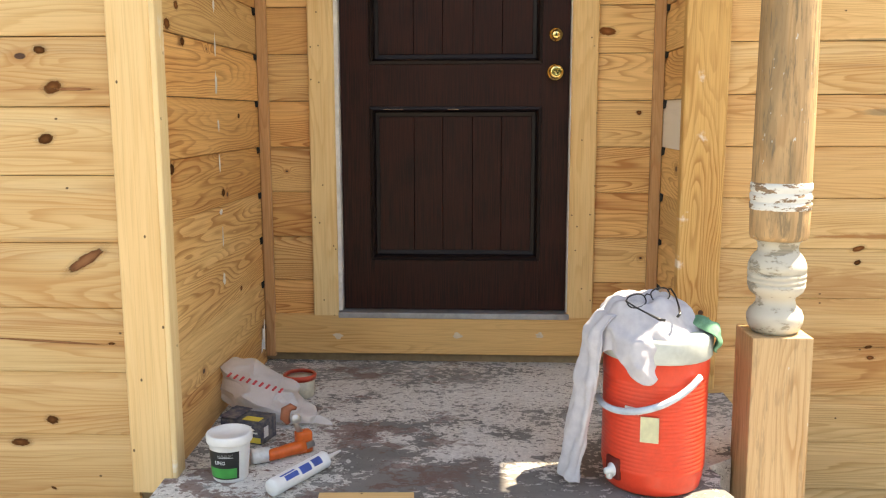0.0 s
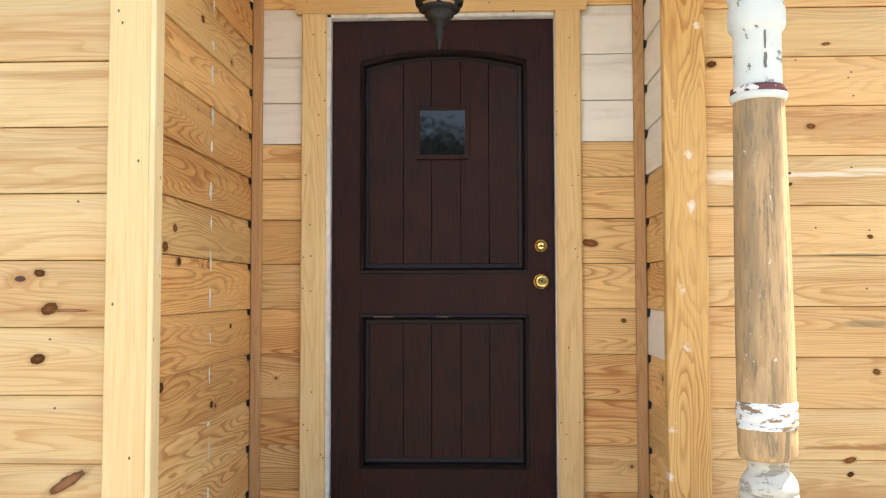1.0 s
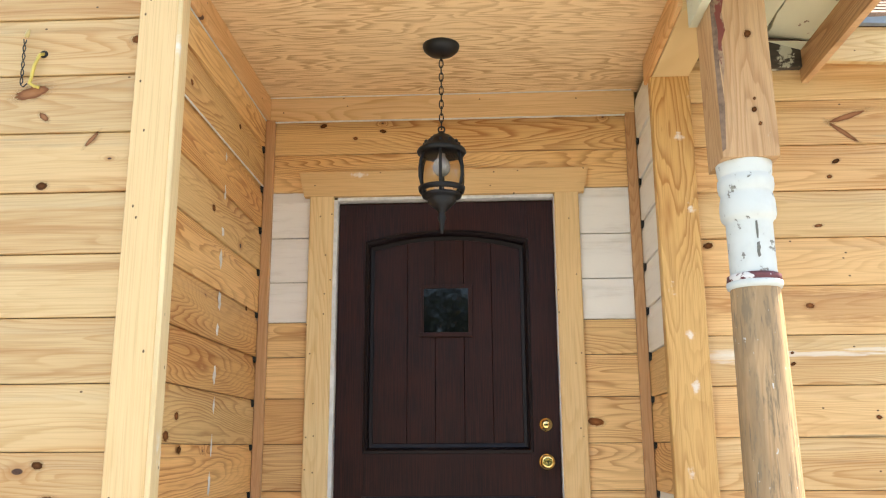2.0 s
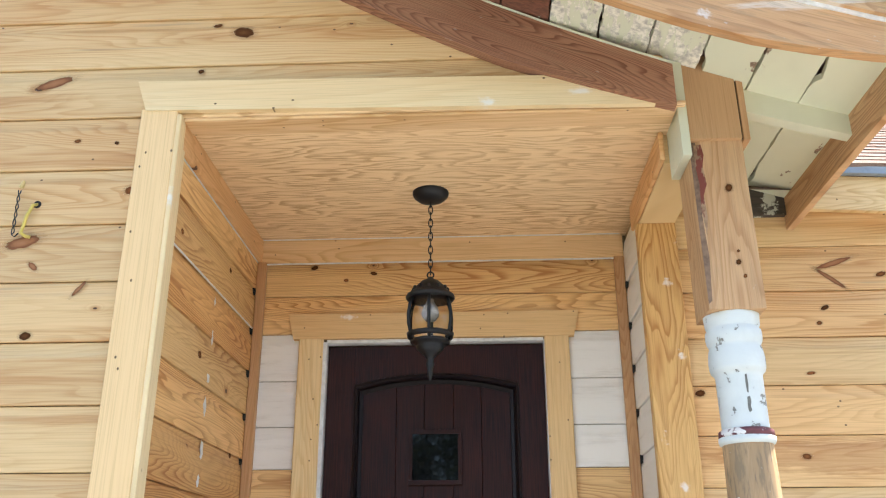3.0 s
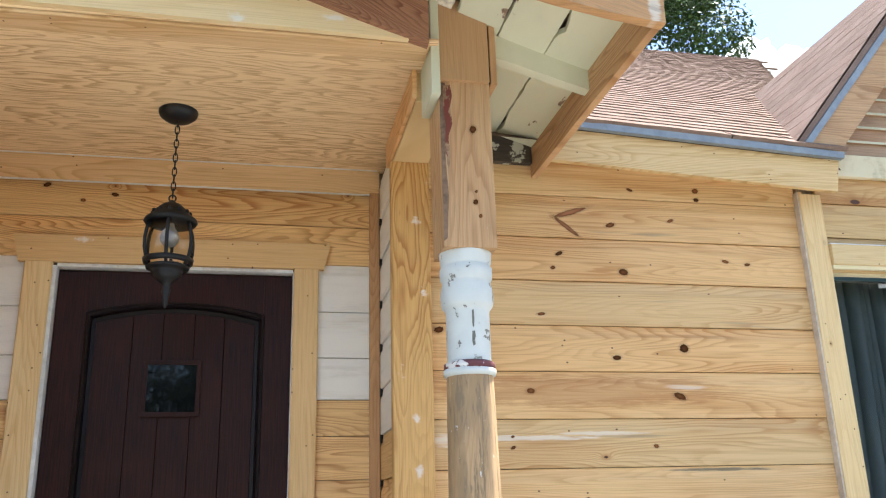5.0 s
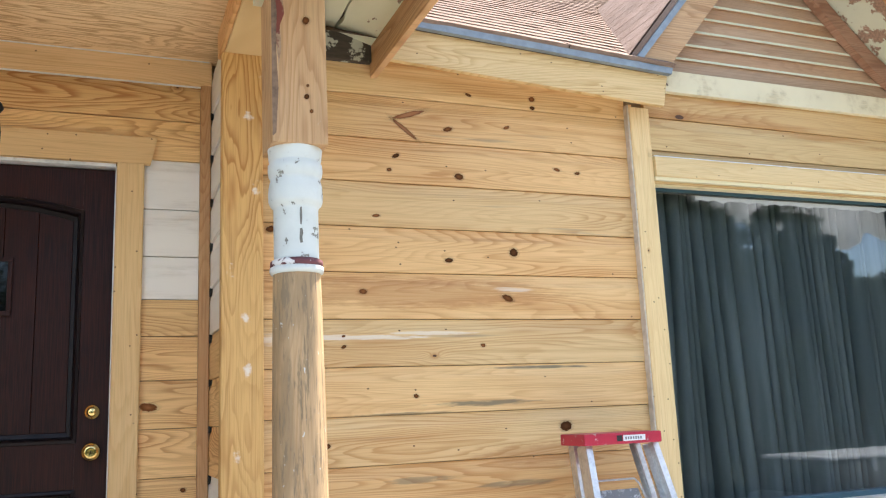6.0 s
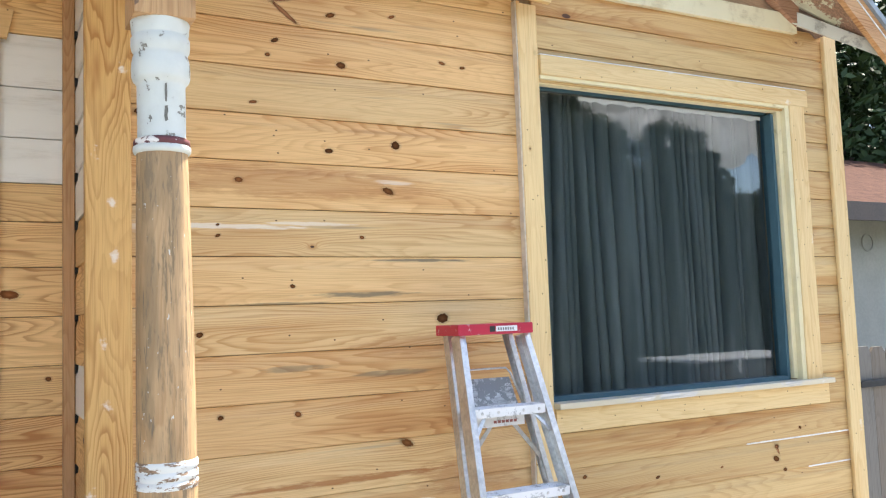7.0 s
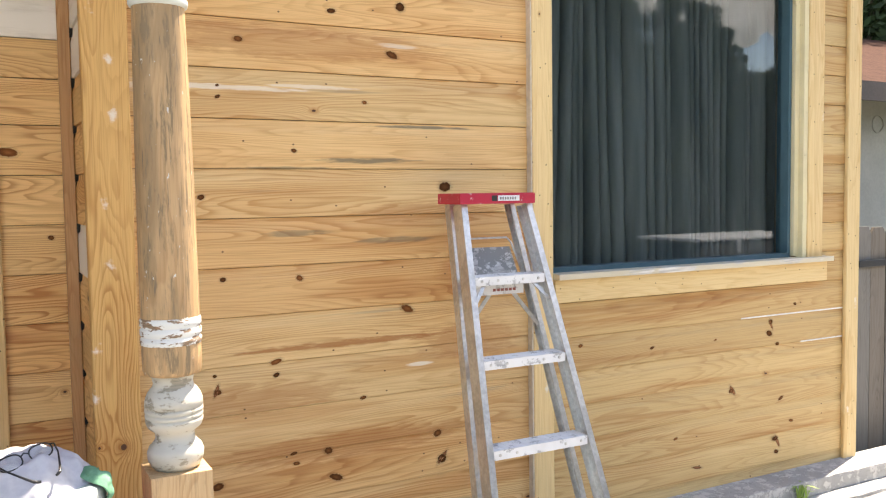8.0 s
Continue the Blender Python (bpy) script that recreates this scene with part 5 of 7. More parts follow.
for chip in ([(-0.002, 1.842), (0.003, 1.844), (0.004, 1.815), (0.002, 1.790), (-0.002, 1.792), (-0.003, 1.82)], [(-0.003, 1.778), (0.004, 1.780), (0.006, 1.764), (0.003, 1.752), (0.005, 1.738), (-0.002, 1.734), (-0.005, 1.748), (-0.004, 1.765)]):
    bm = bmesh.new()
    extrude_xz(bm, [(x, z + pz) for x, z in chip], -rr - 0.0012, -rr + 0.002)
    part("paint_chip", bm, plain("bare_weathered_wood", (0.17, 0.165, 0.14), 0.8, 0.0, 80.0, 0.5, 0.3), post)
part("upper_block", boxed(-h, h, -h, h, 2.033 + pz, 2.60 + pz, 0.004), OLD_BLOCK, post, "square upper block with red paint remnants")
bm = bmesh.new()
strip = [(-h + 0.001, 2.05), (-h + 0.012, 2.06), (-h + 0.020, 2.20), (-h + 0.014, 2.33), (-h + 0.026, 2.45), (-h + 0.020, 2.585), (-h + 0.001, 2.585)]
extrude_xz(bm, [(x, z + pz) for x, z in strip], -h - 0.0008, -h + 0.001)
part("weathered_edge", bm, plain("weathered_edge_wood", (0.22, 0.14, 0.09), 0.8, 0.0, 60.0, 0.5, 0.4), post, "dark weathered edge")
bm = bmesh.new()
jag = [(-h + 0.014, 2.575), (-h + 0.012, 2.50), (-h + 0.018, 2.44), (-h + 0.014, 2.36), (-h + 0.022, 2.27), (-h + 0.030, 2.33), (-h + 0.026, 2.40), (-h + 0.040, 2.44), (-h + 0.034, 2.50), (-h + 0.042, 2.54), (-h + 0.036, 2.578)]
extrude_xz(bm, [(x, z + pz) for x, z in jag], -h - 0.0018, -h + 0.001)
part("paint_remnant", bm, painted("old_red_paint", (0.19, 0.05, 0.034), (0.38, 0.25, 0.15), 0.95, 22.0, (0.50, 0.54), stretch=(1, 1, 0.35)), post, "streak of old red paint")
wrap = part("box_wrap", boxed(-0.082, 0.082, -0.10, 0.09, 2.59 + pz, 2.93 + pz, 0.003), BOX_WRAP, post, "boxed top of new boards")
part("wrap_side", boxed(0.087, 0.108, -0.098, 0.09, 2.585 + pz, 2.93 + pz, 0.003), BOX_WRAP, post)
part("joint_gap", boxed(0.0822, 0.0868, -0.090, 0.09, 2.592 + pz, 2.93 + pz), DARK, post)
for kx, kz, kr_ in ((0.022, 2.425, 0.010), (0.020, 2.180, 0.007), (0.024, 2.215, 0.004), (0.034, 2.135, 0.005)):
    ob = child(new("knot", KNOTS[random.randrange(6)]), post)
    ob.matrix_basis = pose(kx, -h - 0.0008, kz + pz, 0, 30, 0) @ Matrix.Diagonal((kr_, 0.0018, kr_ * 1.2, 1))
part("cleat", boxed(-0.112, -0.083, -0.11, 0.07, 2.53 + pz, 2.93 + pz, 0.003), GREEN_SMOOTH, post, "pale green side board")


# ---- front door ----
dm = Mat("dark_stained_door")
dx_, dy_, dz_ = dm.xyz(dm.obj)
dg = dm.noi(dm.vec(dm.math("MULTIPLY", dx_, 220.0), dy_, dm.math("MULTIPLY", dz_, 6.0)), 1.0, 3.0, 0.6)
db = dm.noi(dm.obj, 5.0, 3.0)
dcol = dm.mix(dm.step(dg, 0.35, 0.7), (0.011, 0.0028, 0.0020), (0.039, 0.0092, 0.0056))
dcol = dm.mix(dm.math("MULTIPLY", dm.step(db, 0.4, 0.7), 0.3), dcol, (0.046, 0.0122, 0.0077))
dm.bump(dg, 0.3, 0.0008)
DOOR_STAIN = dm.done(dcol, dm.math("MULTIPLY_ADD", db, 0.12, 0.40), spec=0.22)
DOOR_EDGE = plain("black_moulding", (0.010, 0.005, 0.0055), 0.4, spec=0.22)

door = tagged(new("door_1"), "dark brown stained two-panel front door with a small light", "door", kind="structure")
FY = 0.030
PL, PR = -0.338, 0.338


def arch(x):
    return 2.052 + 0.045 * max(0.0, 1 - (x / 0.338) ** 2)


bm = bmesh.new()
box(bm, -0.457, PL, FY, FY + 0.04, 0.190, 2.224, 0.002)
box(bm, PR, 0.450, FY, FY + 0.04, 0.190, 2.224, 0.002)
box(bm, PL, PR, FY, FY + 0.04, 0.190, 0.400)
box(bm, PL, PR, FY, FY + 0.04, 1.010, 1.186)
pts = [PL + (PR - PL) * i / 24 for i in range(25)]
extrude_xz(bm, [(x, arch(x)) for x in pts] + [(PR, 2.224), (PL, 2.224)], FY, FY + 0.04)
part("frame", bm, DOOR_STAIN, door)
part("backing", boxed(-0.45, 0.445, FY + 0.034, FY + 0.045, 0.20, 2.21), DOOR_STAIN, door)


def panel_loop(z0, top, inset):
    """Outline of a panel drawn in by inset."""
    a, b = PL + inset, PR - inset
    n = 24
    out = [(a, z0 + inset), (b, z0 + inset)]
    for i in range(n + 1):
        x = b + (a - b) * i / n
        out.append((x, top(x * 0.338 / (0.338 - inset)) - inset))
    return out


def moulding(z0, top):
    bm = bmesh.new()
    rows = []
    for inset, y in ((-0.006, FY + 0.001), (-0.004, FY - 0.007), (0.006, FY - 0.010), (0.013, FY - 0.002), (0.018, FY + 0.022), (0.036, FY + 0.026)):
        rows.append([bm.verts.new((x, y, z)) for x, z in panel_loop(z0, top, inset)])
    for a, b in zip(rows, rows[1:]):
        n = len(a)
        for i in range(n):
            bm.faces.new((a[i], a[(i + 1) % n], b[(i + 1) % n], b[i]))
    return bm


cuts = (-0.306, -0.166, -0.050, 0.070, 0.186, 0.306)
for z0, top in ((0.400, lambda x: 1.010), (1.186, arch)):
    part("panel_moulding", moulding(z0, top), DOOR_EDGE, door, "black-edged panel moulding")
    for a, b in zip(cuts, cuts[1:]):
        e = 0.0018
        xs_ = [a + (b - a) * i / 6 for i in range(7)]
        z1 = z0 + 0.034
        bm = bmesh.new()
        front = [(x, top(x * 1.1) - 0.034) for x in xs_]
        loop0 = [(a, z1), (b, z1)] + front[::-1]
        loop1 = [(a + e, z1 + e), (b - e, z1 + e)] + [(min(b - e, max(a + e, x)), z - e) for x, z in front[::-1]]
        r0 = [bm.verts.new((x, FY + 0.024, z)) for x, z in loop0]
        r1 = [bm.verts.new((x, FY + 0.0205, z)) for x, z in loop1]
        for i in range(len(r0)):
            j = (i + 1) % len(r0)
            bm.faces.new((r0[i], r0[j], r1[j], r1[i]))
        bm.faces.new(r1)
        part("panel_board", bm, DOOR_STAIN, door)
for x0, x1 in ((-0.285, -0.205), (-0.03, 0.015)):
    part("scuff", boxed(x0, x1, FY - 0.0105, FY - 0.0085, 1.0035, 1.0055), plain("bare_scuff", (0.35, 0.25, 0.17), 0.7), door)
# small light in the upper panel
bm = bmesh.new()
for x0, x1, z0, z1 in ((-0.112, 0.104, 1.650, 1.668), (-0.112, 0.104, 1.852, 1.870), (-0.112, -0.097, 1.668, 1.852), (0.088, 0.104, 1.668, 1.852)):
    box(bm, x0, x1, FY + 0.004, FY + 0.02, z0, z1, 0.003)
part("light_frame", bm, DOOR_STAIN, door)
lg = Mat("dark_door_glass")
lg.bsdf.inputs["IOR"].default_value = 1.4
DOOR_GLASS = lg.done((0.006, 0.007, 0.008), 0.03, 0.0, 0.6)
part("light_glass", boxed(-0.098, 0.089, FY + 0.010, FY + 0.014, 1.667, 1.853), DOOR_GLASS, door, "dark reflecting pane")
for name, zc, prof in (("deadbolt", 1.291, [(0.0, 0), (0.028, 0), (0.028, 0.004), (0.024, 0.009), (0.016, 0.012), (0.015, 0.018), (0.012, 0.020), (0.0, 0.020)]),
                       ("door_knob", 1.147, [(0.0, 0), (0.033, 0), (0.034, 0.004), (0.028, 0.009), (0.014, 0.013), (0.012, 0.03), (0.020, 0.036), (0.027, 0.046), (0.027, 0.056), (0.018, 0.062), (0.011, 0.060), (0.0, 0.061)])):
    k_ = part(name, lathe(bmesh.new(), prof, 32, pose(0.394, FY, zc, 90, 0, 0), cap=False), BRASS, door, "polished brass", True)
    part("keyhole", boxed(0.3925, 0.3955, FY - prof[-1][1] - 0.001, FY - prof[-1][1] + 0.004, zc - 0.005, zc + 0.005), DARK, k_)

# ---- hanging lantern ----
lantern = thing("hanging_lantern", "black iron lantern with curved smoky glass hung on a chain", "lantern", pose(0.006, -0.475, 2.70))
part("canopy", lathe(bmesh.new(), [(0.0, 0.0), (0.070, 0.0), (0.0705, -0.006), (0.066, -0.018), (0.050, -0.032), (0.030, -0.040), (0.010, -0.043), (0.0, -0.044)], 32, cap=False), BLACK_IRON, lantern, smooth=True)
bm = bmesh.new()
for i in range(11):
    zc = -0.046 - i * 0.0275
    loop = []
    for j in range(14):
        a = 2 * math.pi * j / 14
        u, w = 0.0075 * math.cos(a), 0.018 * math.sin(a)
        loop.append((u, 0, zc + w) if i % 2 else (0, u, zc + w))
    tube(bm, loop, 0.0023, 6, True)
part("chain", bm, BLACK_IRON, lantern, smooth=True)
part("roof_cap", lathe(bmesh.new(), [(0.0, -0.345), (0.010, -0.350), (0.016, -0.358), (0.034, -0.366), (0.060, -0.392), (0.072, -0.412), (0.088, -0.420), (0.092, -0.430), (0.086, -0.438), (0.070, -0.438), (0.0, -0.43)], 36, cap=False), BLACK_IRON, lantern, smooth=True)
bm = bmesh.new()
for i in range(12):
    a = 2 * math.pi * i / 12
    lathe(bm, [(0.0, -0.388), (0.006, -0.392), (0.007, -0.40), (0.0, -0.41)], 6, pose(0.064 * math.cos(a), 0.064 * math.sin(a), 0), cap=False)
part("cap_beading", bm, BLACK_IRON, lantern)
tube_ = tube(bmesh.new(), [(0.012 * math.cos(2 * math.pi * j / 14), 0, -0.340 + 0.012 * math.sin(2 * math.pi * j / 14)) for j in range(14)], 0.003, 6, True)
part("loop", tube_, BLACK_IRON, lantern)
cage = [(0.074, -0.438), (0.084, -0.465), (0.089, -0.500), (0.088, -0.535), (0.080, -0.568), (0.067, -0.594)]
for i in range(6):
    a = 2 * math.pi * (i + 0.5) / 6
    part("cage_rib", tube(bmesh.new(), [(r * math.cos(a), r * math.sin(a), z) for r, z in cage], 0.0062, 8), BLACK_IRON, lantern, smooth=True)
lgl = Mat("lantern_glass")
lgl.nt.nodes.remove(lgl.bsdf)
tr2, go2, mx2 = (lgl.nt.nodes.new(n) for n in ("ShaderNodeBsdfTransparent", "ShaderNodeBsdfGlossy", "ShaderNodeMixShader"))
tr2.inputs[0].default_value = (0.93, 0.92, 0.88, 1)
go2.inputs["Roughness"].default_value = 0.03
mx2.inputs[0].default_value = 0.07
lgl.nt.links.new(tr2.outputs[0], mx2.inputs[1])
lgl.nt.links.new(go2.outputs[0], mx2.inputs[2])
lgl.nt.links.new(mx2.outputs[0], lgl.nt.nodes["Material Output"].inputs[0])
CLEAR = lgl.mat
sm = Mat("smoky_lantern_glass")
sm.nt.nodes.remove(sm.bsdf)
tr3, go3, mx3 = (sm.nt.nodes.new(n) for n in ("ShaderNodeBsdfTransparent", "ShaderNodeBsdfGlossy", "ShaderNodeMixShader"))
tr3.inputs[0].default_value = (0.86, 0.83, 0.78, 1)
go3.inputs["Roughness"].default_value = 0.05
mx3.inputs[0].default_value = 0.06
sm.nt.links.new(tr3.outputs[0], mx3.inputs[1])
sm.nt.links.new(go3.outputs[0], mx3.inputs[2])
sm.nt.links.new(mx3.outputs[0], sm.nt.nodes["Material Output"].inputs[0])
gg = part("glass", lathe(bmesh.new(), [(r - 0.005, z) for r, z in cage], 36, cap=False), sm.mat, lantern, "smoky curved glass", True)
gg.visible_shadow = False
part("band", lathe(bmesh.new(), [(0.076, -0.566), (0.087, -0.567), (0.083, -0.583), (0.072, -0.584)], 36, cap=False), BLACK_IRON, lantern, smooth=True)
part("cup", lathe(bmesh.new(), [(0.0, -0.592), (0.070, -0.592), (0.074, -0.597), (0.071, -0.603), (0.056, -0.607), (0.050, -0.616), (0.052, -0.622), (0.034, -0.640), (0.018, -0.654), (0.012, -0.666), (0.016, -0.680), (0.010, -0.700), (0.009, -0.722), (0.004, -0.740), (0.0, -0.742)], 32, cap=False), BLACK_IRON, lantern, "fluted cup and finial", True)
bulb = part("bulb", lathe(bmesh.new(), [(0.0, -0.522), (0.020, -0.517), (0.031, -0.500), (0.033, -0.484), (0.026, -0.464), (0.015, -0.450), (0.013, -0.436)], 24, cap=False), plain("frosted_bulb", (0.42, 0.41, 0.39), 0.25), lantern, "unlit frosted bulb", True)

# ---- wires out of the front wall ----
wires = thing("wire_ends", "yellow cable and dark twisted wires out of a drilled hole", "cable", pose(-1.196, LY, 2.398))
part("hole", lathe(bmesh.new(), [(0.0, 0.003), (0.012, 0.002), (0.013, -0.001), (0.0, -0.001)], 16, pose(0, 0, 0, 90, 0, 0), cap=False), DARK, wires)
YELLOW = plain("yellow_cable", (0.70, 0.55, 0.12), 0.45)
part("yellow_cable", tube(bmesh.new(), [(0, 0.0, 0), (-0.006, -0.014, -0.008), (-0.018, -0.017, -0.045), (-0.024, -0.016, -0.085), (-0.028, -0.015, -0.102), (-0.012, -0.012, -0.112), (0.0, -0.008, -0.114)], 0.0055, 8), YELLOW, wires, smooth=True)
for ph in (0, math.pi):
    pts_ = [(-0.034, -0.018, -0.104), (-0.045, -0.018, -0.116), (-0.054, -0.018, -0.108)]
    pts_ += [(-0.052 + 0.004 * math.cos(ph + i * 1.1) - 0.0002 * i, -0.018 + 0.004 * math.sin(ph + i * 1.1), -0.10 + 0.0095 * i) for i in range(16)]
    part("black_wire", tube(bmesh.new(), pts_, 0.0019, 6), plain("black_insulation", (0.015, 0.015, 0.015), 0.4), wires, smooth=True)
part("wire_nut", lathe(bmesh.new(), [(0.0, 0.0), (0.006, 0.0), (0.0075, 0.006), (0.0055, 0.024), (0.0, 0.026)], 12, pose(-0.052, -0.018, 0.050, 10, 20, 0), cap=False), plain("wire_nut_plastic", (0.66, 0.50, 0.20), 0.4), wires, "pale yellow wire nut", True)


# ---- on the porch floor ----
RED_PLASTIC = plain("red_orange_plastic", (0.72, 0.055, 0.025), 0.38, 0.0, 60.0, 0.12, 0.05)
PALE_PLASTIC = plain("white_plastic", (0.74, 0.77, 0.78), 0.35, 0.0, 30.0, 0.1, 0.03)
CX, CY = 0.607, -1.055
cooler = thing("drink_cooler", "red-orange round drink cooler with a white lid and bail handle", "cooler", pose(CX, CY, floor_z(CY) - 0.003))
cooler.scale = (1.02, 1.02, 1.13)
prof = [(0.0, 0.0), (0.120, 0.0), (0.131, 0.006), (0.137, 0.03), (0.139, 0.05)]
z = 0.055
while z < 0.285:
    prof += [(0.1415, z), (0.1420, z + 0.004), (0.1415, z + 0.008), (0.1409, z + 0.0095)]
    z += 0.0105
prof += [(0.1435, 0.290), (0.1445, 0.335), (0.143, 0.340), (0.0, 0.340)]
part("body", lathe(bmesh.new(), prof, 64, cap=False), RED_PLASTIC, cooler, smooth=True)
part("lid", lathe(bmesh.new(), [(0.0, 0.335), (0.148, 0.337), (0.1505, 0.342), (0.151, 0.385), (0.147, 0.396), (0.13, 0.402), (0.0, 0.405)], 64, cap=False), plain("grimy_lid_plastic", (0.50, 0.55, 0.53), 0.5, 0.0, 18.0, 0.3, 0.1), cooler, "white lid", True)
hp = []
for i in range(25):
    a = math.radians(182 + 124 * i / 24)
    dip = math.sin(math.pi * i / 24)
    hp.append((0.157 * math.cos(a), 0.157 * math.sin(a) - 0.008 * dip, 0.218 - 0.014 * dip + 0.088 * (i / 24) ** 2))
part("bail_handle", tube(bmesh.new(), hp, 0.0085, 10), plain("pale_blue_plastic", (0.50, 0.60, 0.70), 0.4), cooler, "pale blue-grey bail handle", True)
part("sticker", boxed(-0.024, 0.024, -0.1475, -0.1440, 0.145, 0.208, 0.0, pose(0, 0, 0, 0, 0, -15)), plain("pale_sticker", (0.66, 0.68, 0.46), 0.6), cooler, "faded pale sticker")
for i, (w_, z_) in enumerate(((0.016, 0.224),)):
    part("lettering_bar", boxed(-w_, w_, -0.1470, -0.1442, z_ - 0.003, z_ + 0.003, 0.0, pose(0, 0, 0, 0, 0, -36)), PALE_PLASTIC, cooler)
# Block over the body; its darker red stands in for the recess's shade.
part("spigot_recess", boxed(-0.026, 0.026, -0.146, -0.12, 0.030, 0.085, 0.006, pose(0, 0, 0, 0, 0, -58)), plain("recess_shade_red", (0.16, 0.012, 0.008), 0.5), cooler)
bm = lathe(bmesh.new(), [(0.0, 0.0), (0.018, 0.0), (0.018, 0.012), (0.010, 0.018), (0.008, 0.034), (0.0, 0.034)], 16, pose(0, 0, 0, 0, 0, -58) @ pose(0, -0.135, 0.052, 90, 0, 0), cap=False)
box(bm, -0.008, 0.008, -0.160, -0.148, 0.030, 0.055, 0.004, pose(0, 0, 0, 0, 0, -58))
part("spigot", bm, PALE_PLASTIC, cooler, "white spigot", True)


def cloth_mesh(name, label, m, radius, dome, reach, mat, seed, rings=60, seg=150, amp=0.017):
    """A cloth lying over a round top: dome(a) its height, reach(a) how far it hangs over the edge."""
    off = Vector((seed * 3.1, seed * 1.7, 0))
    vs = [(0, 0, dome(0, 0))]
    for i in range(1, rings + 1):
        t = i / rings
        for j in range(seg):
            a = 2 * math.pi * j / seg
            top_part = 0.55
            if t < top_part:
                r = radius * t / top_part
                z = dome(r / radius, a)
                hang = 0.0
            else:
                hang = (t - top_part) / (1 - top_part) * reach(a)
                r = radius + min(0.016, hang * 0.5) + 0.05 * hang
                z = dome(1.0, a) - hang
            p = Vector((r * math.cos(a), r * math.sin(a), z))
            n1 = noise.noise(p * 13 + off)
            n2 = noise.noise(p * 34 + off)
            fold = math.sin(a * 9 + 5 * noise.noise(Vector((a * 1.5, 0, 0)) + off)) * min(1.0, hang * 9)
            crease = 1 - abs(noise.noise(p * 9 + off * 2)) * 3
            k = amp * (0.9 * n1 + 0.4 * n2 + 0.55 * max(0.0, crease)) + 0.010 * fold
            p += Vector((math.cos(a), math.sin(a), 0)) * (k * (1.0 if hang else 0.2)) + Vector((0, 0, k * (0.25 if hang else 1.0)))
            vs.append(tuple(p))
    fs = [(0, 1 + j, 1 + (j + 1) % seg) for j in range(seg)]
    for i in range(rings - 1):
        b0, b1 = 1 + i * seg, 1 + (i + 1) * seg
        fs += [(b0 + j, b1 + j, b1 + (j + 1) % seg, b0 + (j + 1) % seg) for j in range(seg)]
    ob = new(name, mesh(name, vs, fs, mat, True))
    ob.matrix_basis = m
    s = ob.modifiers.new("thickness", "SOLIDIFY")
    s.thickness, s.offset = 0.004, 1.0
    return tagged(ob, label, "cloth")


def fabric(name, color, dark):
    m = Mat(name)
    w = m.noi(m.obj, 600.0, 2.0)
    f = m.noi(m.obj, 22.0, 4.0, 0.6)
    m.bump(w, 0.3, 0.0006)
    return m.done(m.mix(m.step(f, 0.35, 0.7), dark, color), 0.9, spec=0.1)


def bulge(a, centre, width):
    d = (a - centre + math.pi) % (2 * math.pi) - math.pi
    return math.exp(-(d / width) ** 2)


WHITE_CLOTH = fabric("white_cotton", (0.56, 0.56, 0.60), (0.46, 0.46, 0.51))
cloth_z = floor_z(CY) + 0.452
shirt = cloth_mesh("shirt", "white cotton shirt draped over the cooler, sleeve to the floor", pose(CX - 0.022, CY + 0.006, cloth_z + 0.004), 0.133,
           lambda r, a: 0.008 + 0.062 * max(0, 1 - r ** 4) + 0.014 * math.cos(a - 2.6) * r + 0.03 * noise.noise(Vector((2.6 * r * math.cos(a), 2.6 * r * math.sin(a), 3.0))),
           lambda a: 0.006 + 0.10 * bulge(a, math.radians(196), 0.35) + 0.135 * bulge(a, math.radians(258), 0.50) + 0.02 * bulge(a, math.radians(225), 0.25) + 0.05 * bulge(a, math.radians(150), 0.5),
           WHITE_CLOTH, 1.0)
# the sleeve hangs down the cooler's side to the floor
sl_v, sl_f = [], []
NS, NA = 60, 36
drop = cloth_z - floor_z(CY)
for i in range(NS + 1):
    u = i / NS
    sxp = -0.085 - 0.075 * min(1.0, u * 5) - 0.085 * max(0.0, u - 0.2) ** 1.2
    szp = 0.045 - 0.01 * min(1.0, u * 5) - (drop + 0.020) * max(0.0, u - 0.12) / 0.88
    wy, tx = 0.043 + 0.010 * math.sin(u * 2.6), 0.013 + 0.006 * u
    for j in range(NA):
        a = 2 * math.pi * j / NA
        p = Vector((sxp + tx * math.cos(a) - 0.35 * wy * math.sin(a), -0.045 + wy * math.sin(a) * 0.9, szp))
        fold = math.sin(a * 5 + 4 * noise.noise(Vector((u * 2.2, 1.0, 0))))
        p += Vector((math.cos(a), 0.6 * math.sin(a), 0)) * (0.007 * fold + 0.012 * noise.noise(p * 16) + 0.005 * noise.noise(p * 42))
        p.z += 0.014 * noise.noise(Vector((a * 1.2, 5.0, 0))) * u
        sl_v.append(tuple(p))
for i in range(NS):
    for j in range(NA):
        sl_f.append((i * NA + j, i * NA + (j + 1) % NA, (i + 1) * NA + (j + 1) % NA, (i + 1) * NA + j))
child(new("sleeve", mesh("sleeve", sl_v, sl_f, WHITE_CLOTH, True)), shirt)
